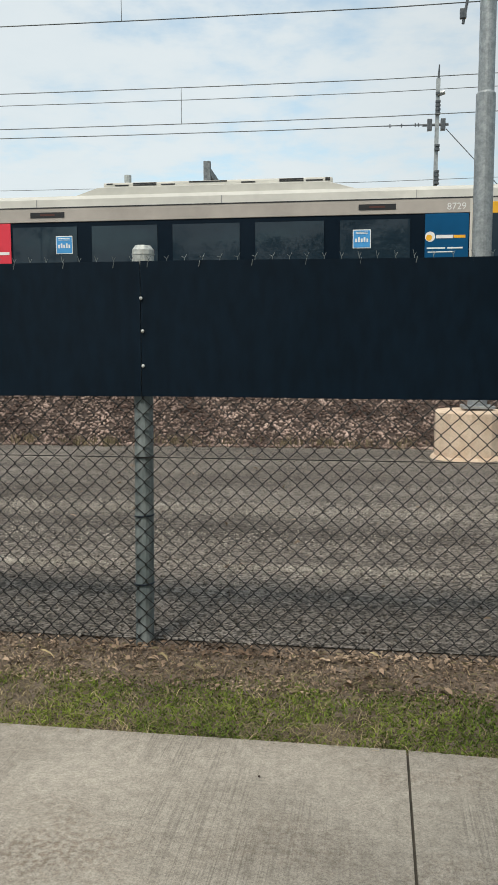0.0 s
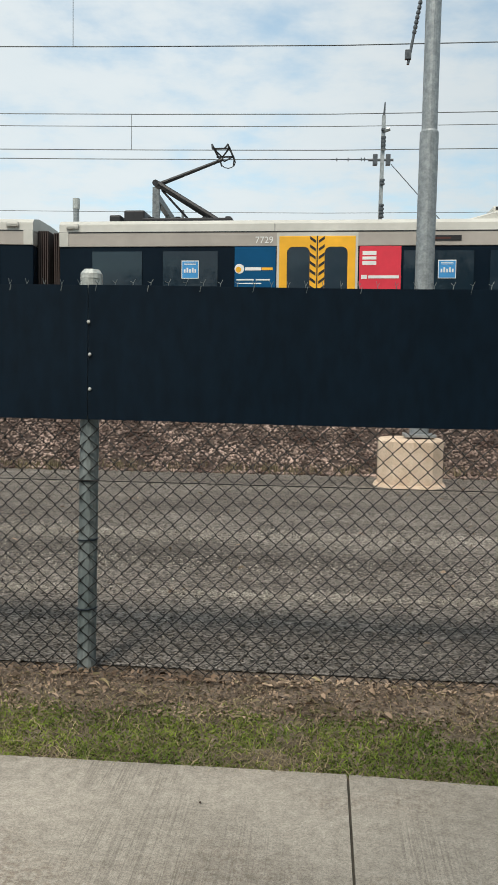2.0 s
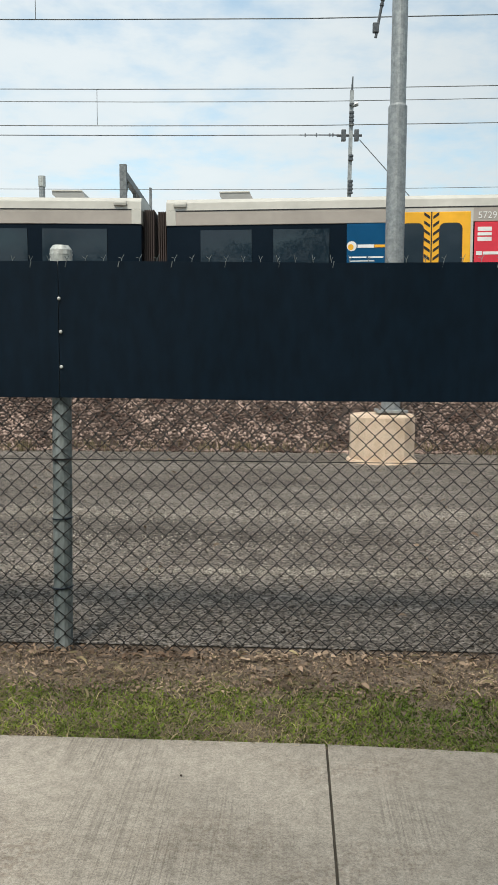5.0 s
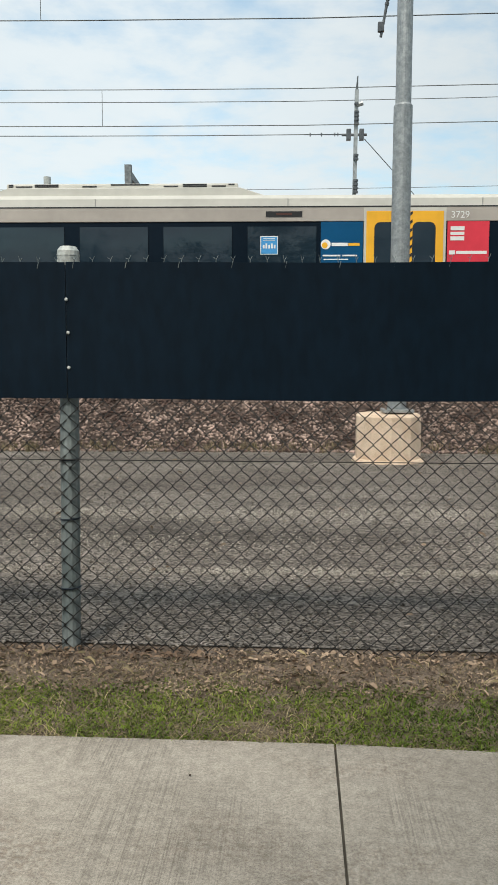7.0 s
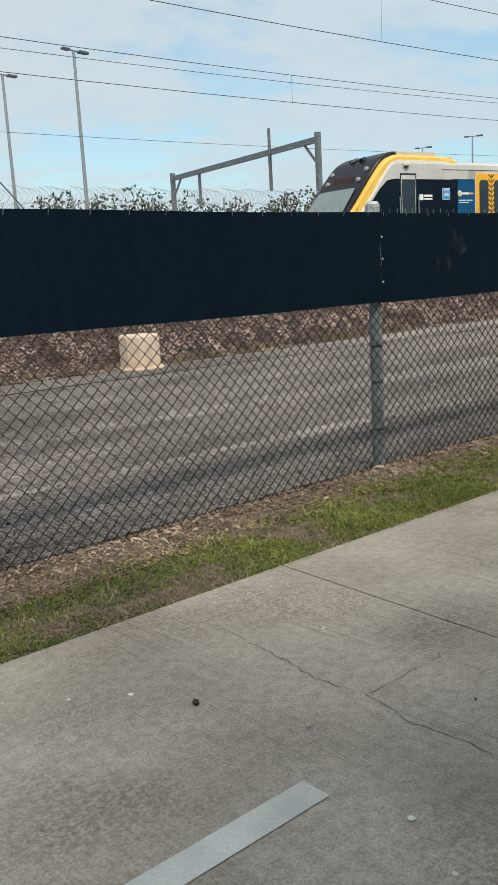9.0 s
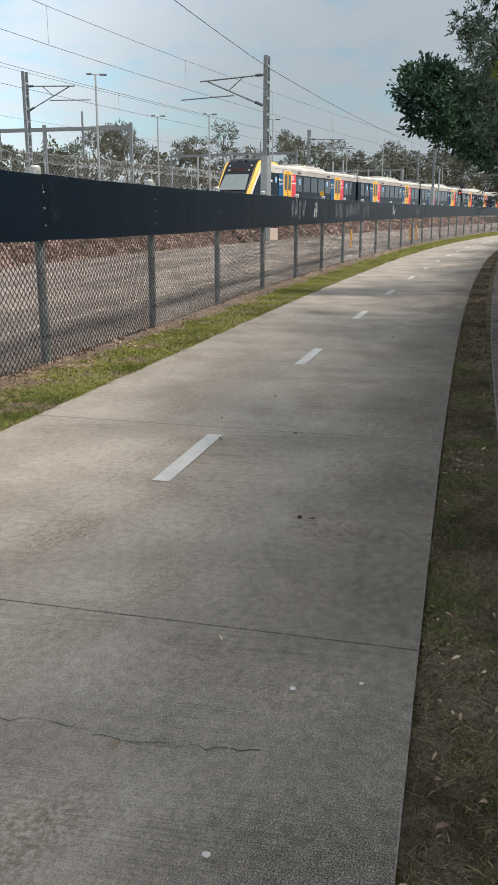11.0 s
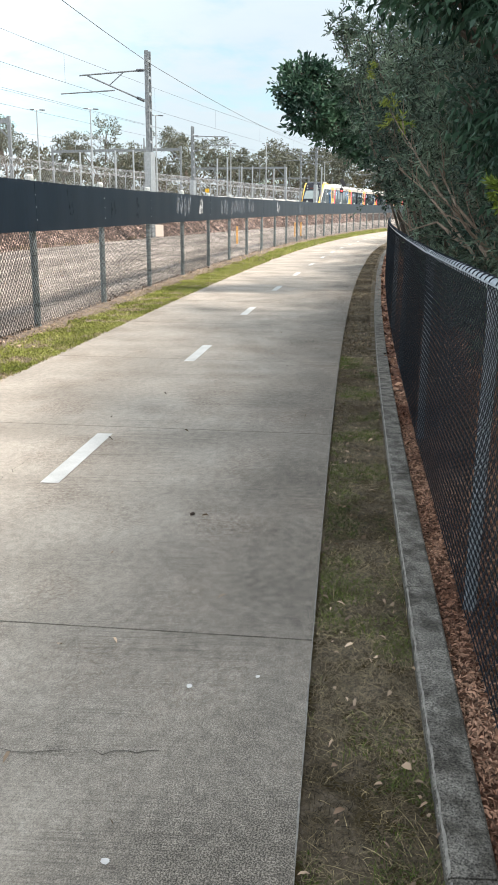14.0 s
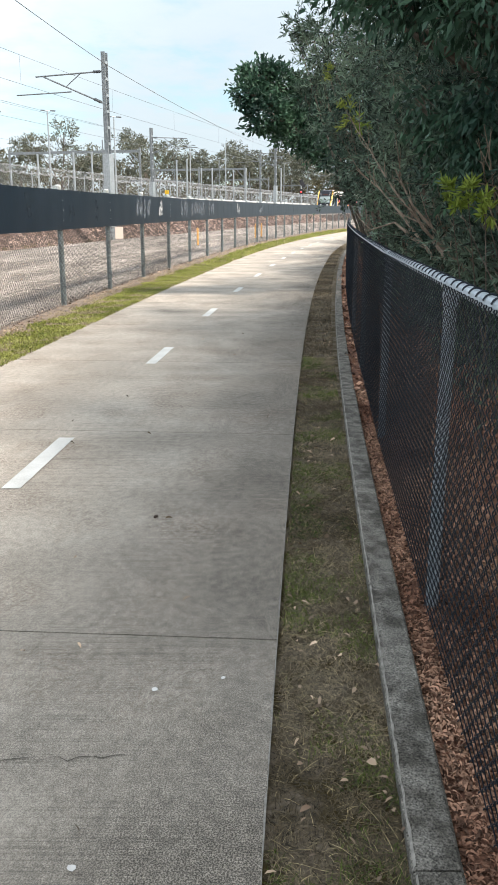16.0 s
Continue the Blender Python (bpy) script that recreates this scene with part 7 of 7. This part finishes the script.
for i in range(26):
    x = rr_.uniform(4.2, 9.0)
    y = path_right(x) - rr_.uniform(0.85, 1.1)
    a = Vector((x, y - 0.25, rr_.uniform(0.8, 1.5)))
    b = a + Vector((rr_.uniform(-0.5, 0.3), rr_.uniform(0.1, 0.25), rr_.uniform(0.1, 0.5)))
    bm = bmesh.new()
    limb(bm, [a, a.lerp(b, 0.6) + Vector((rr_.uniform(-0.06, 0.06), 0, rr_.uniform(-0.05, 0.06))), b], 0.006, 0.002)
    for _ in range(3):
        q = a.lerp(b, rr_.uniform(0.4, 0.9))
        limb(bm, [q, q + Vector((rr_.uniform(-0.2, 0.15), rr_.uniform(-0.05, 0.08), rr_.uniform(0.03, 0.2)))], 0.003, 0.001)
    part("twig", bm, M_TWIG, twigs)


# gum trees beyond the yard, and behind the path
def gum(az_, dist, h, seed, wide=1.0):
    rr = random.Random(seed)
    x, y = polar(az_, dist)
    lobes = []
    for _ in range(6):
        a, r = rr.uniform(0, 6.28), rr.uniform(0.1, 0.34) * h * wide
        lobes.append((x + r * math.cos(a), y + r * math.sin(a), h * rr.uniform(0.55, 0.95) + 0.4, h * 0.15 * rr.uniform(0.7, 1.3) * wide, h * 0.15 * wide, h * 0.10 * rr.uniform(0.7, 1.3), 1100 if -18 < az_ < 0 else 1400 if 48 < az_ < 66 else 800 if az_ < 120 else 350))
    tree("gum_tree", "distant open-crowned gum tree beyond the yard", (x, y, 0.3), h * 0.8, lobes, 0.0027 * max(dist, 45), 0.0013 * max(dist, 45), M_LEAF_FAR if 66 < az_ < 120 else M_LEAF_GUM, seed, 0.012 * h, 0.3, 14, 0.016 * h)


GUMS = [(-14.8, 60, 9.6), (-11.6, 58, 9.2), (-9.4, 60, 9.3), (-3.9, 58, 9.3), (-0.4, 66, 8.2), (3.6, 70, 8.0), (7.3, 78, 8.0), (14.5, 82, 9.0), (20.5, 86, 8.2), (33.5, 95, 7.0), (37, 95, 7.4), (40, 92, 8.0), (43, 100, 7.5), (46, 98, 7.0),
        (49.5, 105, 9.0), (55.2, 90, 10.4), (54.2, 96, 9.4), (56.6, 98, 9.2), (59, 110, 10.0), (62.5, 118, 11), (66, 115, 12), (69, 120, 12.5), (71.5, 112, 12), (74.5, 125, 10), (77.3, 118, 13.5), (79.0, 130, 10), (81.2, 135, 13.0), (83.2, 140, 14.5), (85, 150, 13), (86.6, 150, 13.5), (88, 160, 14), (89.3, 170, 13), (90.6, 180, 15), (92, 190, 15), (93.3, 210, 17), (94.6, 200, 14), (96, 220, 16)]
GUMS += [(150, 30, 10), (165, 27, 9.0), (178, 28, 10.0), (192, 27, 8.8), (206, 31, 10), (220, 34, 11), (135, 36, 12)]
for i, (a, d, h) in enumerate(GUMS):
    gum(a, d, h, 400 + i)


def far_woods(a0, a1, low, high, material, seed, near=0.0):
    """The dense bush behind the yard, one mass of clumps down to the ground."""
    rng = np.random.default_rng(seed)
    lobes = []
    for a in np.arange(a0, a1, 0.6):
        d = 120 + (a - 30) * 1.2 + rng.uniform(-8, 8) - near
        x, y = polar(float(a), float(d))
        h = rng.uniform(low, high)
        lobes.append((x, y, h * 0.42, 2.4, 2.4, h * 0.5, 620))
        lobes.append((x, y, 1.6, 2.4, 2.4, 1.8, 260))
    v, f = foliage(rng, lobes, 0.75, 0.42, 0.3, 12, 0.45)
    stuff("far_woods", arrays("far_woods", v, f, material), "dense olive bush far behind the railway yard", "woods")


far_woods(16, 30, 9.0, 13.0, M_LEAF_GUM, 77)
far_woods(30, 46, 13.0, 15.8, M_LEAF_GUM, 75)
far_woods(46, 58, 13.0, 16.5, M_LEAF_BUSH, 76)
far_woods(58, 74, 13.5, 16.0, M_LEAF_BUSH, 78)
far_woods(74, 84, 11.5, 13.5, M_LEAF_BUSH, 79)
far_woods(84, 102, 9.0, 12.0, M_LEAF_BUSH, 80)


# pale steel posts standing about the yard
def yard_post():
    root = thing("yard_post", "plain pale grey steel post in the railway yard", "post", "yard posts")
    bm = bmesh.new()
    bar(bm, (0, 0, 0), (0, 0, 6.1), 0.085, 10, 0.075)
    part("pole", bm, M_GALV, root)
    bm = bmesh.new()
    bar(bm, (0, 0, 6.1), (0, 0, 6.25), 0.10, 10)
    part("cap", bm, M_GALV, root)
    return root


post0 = yard_post()
for i, (az_, dist) in enumerate(((75.94, 84), (78.17, 81), (79.32, 80), (84.73, 90), (85.39, 88), (86.32, 104), (87.02, 104), (88.42, 108), (89.23, 104), (91.53, 104))):
    x, y = polar(az_, dist)
    m = pose(x, y, 0.8)
    if i == 0:
        post0.matrix_basis = m
    else:
        copy_thing(post0, m)

# ---- small things ----
M_SIGN = plain("sign_plate", (0.62, 0.52, 0.45), 0.6)
x, y = POSTS[11]
bm = bmesh.new()
box(bm, 0.07, 0.25, -0.02, -0.015, 0.96, 1.19, 0.004)
tagged(part("sign_plate", bm, M_SIGN, m=pose(x, y - 0.03, rise(x), 0, 0, -52)), "small pale sign plate wired to the fence", "sign")
M_ORANGE = plain("marker_orange", (0.75, 0.40, 0.12), 0.6)
for az_, dist in ((86.1, 38), (89.9, 48), (90.3, 50)):
    x, y = polar(az_, dist)
    bm = bmesh.new()
    box(bm, -0.08, 0.08, -0.04, 0.04, 0, 0.75, 0.01)
    tagged(part("marker_post", bm, M_ORANGE, m=pose(x, y, rise(x))), "orange marker post beside the ballast", "marker post", "marker posts")


def smear(name, c1, c2, lo, hi):
    """Thin paint, patchy enough to let the panel show through."""
    m = surface(name, c1, c2, scale=9, rough=0.9)
    nt = m.node_tree
    tc = nt.nodes.new("ShaderNodeTexCoord")
    n = nt.nodes.new("ShaderNodeTexNoise")
    n.inputs["Scale"].default_value, n.inputs["Detail"].default_value = 7.0, 6.0
    r = nt.nodes.new("ShaderNodeMapRange")
    r.inputs["From Min"].default_value, r.inputs["From Max"].default_value = lo, hi
    nt.links.new(tc.outputs["Object"], n.inputs["Vector"])
    nt.links.new(n.outputs[0], r.inputs["Value"])
    nt.links.new(r.outputs[0], nt.nodes["Principled BSDF"].inputs["Alpha"])
    return m


M_SMEAR = smear("faded_paint", (0.085, 0.10, 0.12), (0.20, 0.225, 0.25), 0.33, 0.66)
M_SMEAR_W = smear("white_paint", (0.30, 0.31, 0.32), (0.50, 0.51, 0.51), 0.30, 0.55)
M_SMUDGE = smear("faint_smudge", (0.018, 0.026, 0.035), (0.045, 0.055, 0.068), 0.45, 0.85)
for k, u0, n, w, coat in ((7, 0.7, 1, 0.4, M_SMUDGE), (8, 0.2, 1, 0.4, M_SMUDGE), (9, 1.4, 1, 0.4, M_SMUDGE), (10, 0.4, 1, 0.45, M_SMUDGE), (10, 2.0, 1, 0.4, M_SMUDGE), (11, 2.3, 2, 0.5, M_SMEAR), (12, 0.05, 2, 0.5, M_SMEAR), (12, 1.7, 2, 0.3, M_SMEAR_W), (13, 1.6, 3, 0.5, M_SMEAR), (14, 0.1, 6, 0.55, M_SMEAR), (15, 0.1, 3, 0.5, M_SMEAR), (17, 0.3, 2, 0.3, M_SMEAR_W), (19, 0.5, 3, 0.4, M_SMEAR)):
    (xa, ya), (xb, yb) = POSTS[k], POSTS[k + 1]
    a = math.degrees(math.atan2(yb - ya, xb - xa))
    for i in range(n):
        # one brush stroke: a wandering band of changing width
        px, pz, ang = u0 + i * w * 0.75, 1.30 + rr_.uniform(0, 0.1), rr_.uniform(1.2, 1.9)
        left, right = [], []
        for q in range(9):
            hw = 0.095 * w / 0.3 * rr_.uniform(0.5, 1.2) * (1 if 0 < q < 8 else 0.3)
            left.append((px - hw * math.sin(ang), pz + hw * math.cos(ang)))
            right.append((px + hw * math.sin(ang), pz - hw * math.cos(ang)))
            px, pz = px + 0.05 * math.cos(ang), min(1.74, max(1.28, pz + 0.05 * math.sin(ang)))
            ang += rr_.uniform(-0.5, 0.42)
        bm = bmesh.new()
        l = [bm.verts.new((u, -0.0165, z)) for u, z in left]
        r = [bm.verts.new((u, -0.0165, z)) for u, z in right]
        for q in range(8):
            bm.faces.new((l[q], l[q + 1], r[q + 1], r[q]))
        part("paint_smear", bm, coat, fence, "faded pale paint smear on panel", pose(xa, ya - 0.008, rise(xa), 0, climb(xa, xb, rise(xa), rise(xb)), a))
# slim post behind the tracks and a signal far along
root = thing("cctv_pole", "slim pale pole with small round cap behind the tracks", "pole", m=pose(-8.52, 28.5, 0.3))
bm = bmesh.new()
bar(bm, (0, 0, 0), (0, 0, 6.6), 0.10, 10)
part("pole", bm, M_GALV, root)
bm = bmesh.new()
bar(bm, (0, 0, 6.6), (0, 0, 6.95), 0.12, 10)
part("cap", bm, M_CAP, root)
sx, sy_, sz, _ = track(103, 6.5)
root = thing("railway_signal", "black railway signal head on a slim post", "signal", m=pose(sx, sy_, sz - 0.6))
bm = bmesh.new()
bar(bm, (0, 0, 0), (0, 0, 4.2), 0.07, 8)
part("post", bm, M_GALV, root)
bm = bmesh.new()
box(bm, -0.08, 0.08, -0.22, 0.22, -0.45, 0.45, 0.04)
part("signal_head", bm, M_TBLACK, root, m=pose(0, -0.12, 3.95, -28, 0, 0))
bm = bmesh.new()
box(bm, -0.08, 0.06, -0.2, 0.2, 2.8, 3.35, 0.04)
part("lower_head", bm, M_TBLACK, root)
M_REDLAMP = bpy.data.materials.new("signal_red")
M_REDLAMP.use_nodes = True
M_REDLAMP.node_tree.nodes["Principled BSDF"].inputs["Base Color"].default_value = (0.6, 0.02, 0.02, 1)
M_REDLAMP.node_tree.nodes["Principled BSDF"].inputs["Emission Color"].default_value = (1, 0.05, 0.05, 1)
M_REDLAMP.node_tree.nodes["Principled BSDF"].inputs["Emission Strength"].default_value = 2.0
bm = bmesh.new()
bmesh.ops.create_uvsphere(bm, u_segments=10, v_segments=8, radius=0.085, matrix=Matrix.Translation((-0.10, 0, 3.05)))
part("lamp_lens", bm, M_REDLAMP, root, "lit red lens")
M_YSIGN = plain("yellow_sign", (0.75, 0.45, 0.03), 0.5)
bm = bmesh.new()
x, y, z, _ = track(62, 5.0)
beam(bm, (0, 0, 0), (0, 0, 1.9), 0.06, 0.06)
box(bm, -0.03, 0.0, -0.14, 0.14, 1.65, 1.9, 0.01)
tagged(part("speed_board", bm, M_YSIGN, m=pose(x, y, z - 0.2, 0, 0, 0)), "yellow trackside board on a post", "sign")


# ---- what moves ----
ET = [0, 0.6, 1.2, 1.8, 2.4, 3.0, 3.6, 3.85, 4.1, 6.3, 6.9, 7.5]
EV = [-0.15, -0.05, 0.02, -0.03, 0.12, 0.13, 0.2, -0.2, -0.23, -0.08, 0.03, 0.02]


def train_at(t):
    """Arc length of the train's tail."""
    if t < 7.5:
        return -131.976 + 16.1145 * t + 0.0723 * t * t + float(np.interp(t, ET, EV))
    return float(np.interp(t, [7.5, 7.7, 8.1, 8.5, 9.0, 9.5, 10.0, 12.5, 13.5, 14.5, 15.5, 16.0], [-7.03, -3.48, 3.55, 11.3, 21.4, 30.8, 40.0, 87.1, 106.2, 125.3, 144.6, 154.2]))


def motions():
    for i, car in enumerate(CARS):
        rows = []
        for k in range(0, 65):
            t = k * 0.25
            c = train_at(t) + (i + 0.5) * CAR_L
            xa, ya, za, _ = track(c - 8.2)
            xb, yb, zb, _ = track(c + 8.2)
            h = math.degrees(math.atan2(yb - ya, xb - xa))
            p = math.degrees(math.atan2(zb - za, 16.4))
            m = pose((xa + xb) / 2, (ya + yb) / 2, (za + zb) / 2, 0, -p, h)
            if i == 5:
                m = m @ pose(0, 0, 0, 0, 0, 180)
            rows.append((t, m))
        walk(car, rows)


motions()
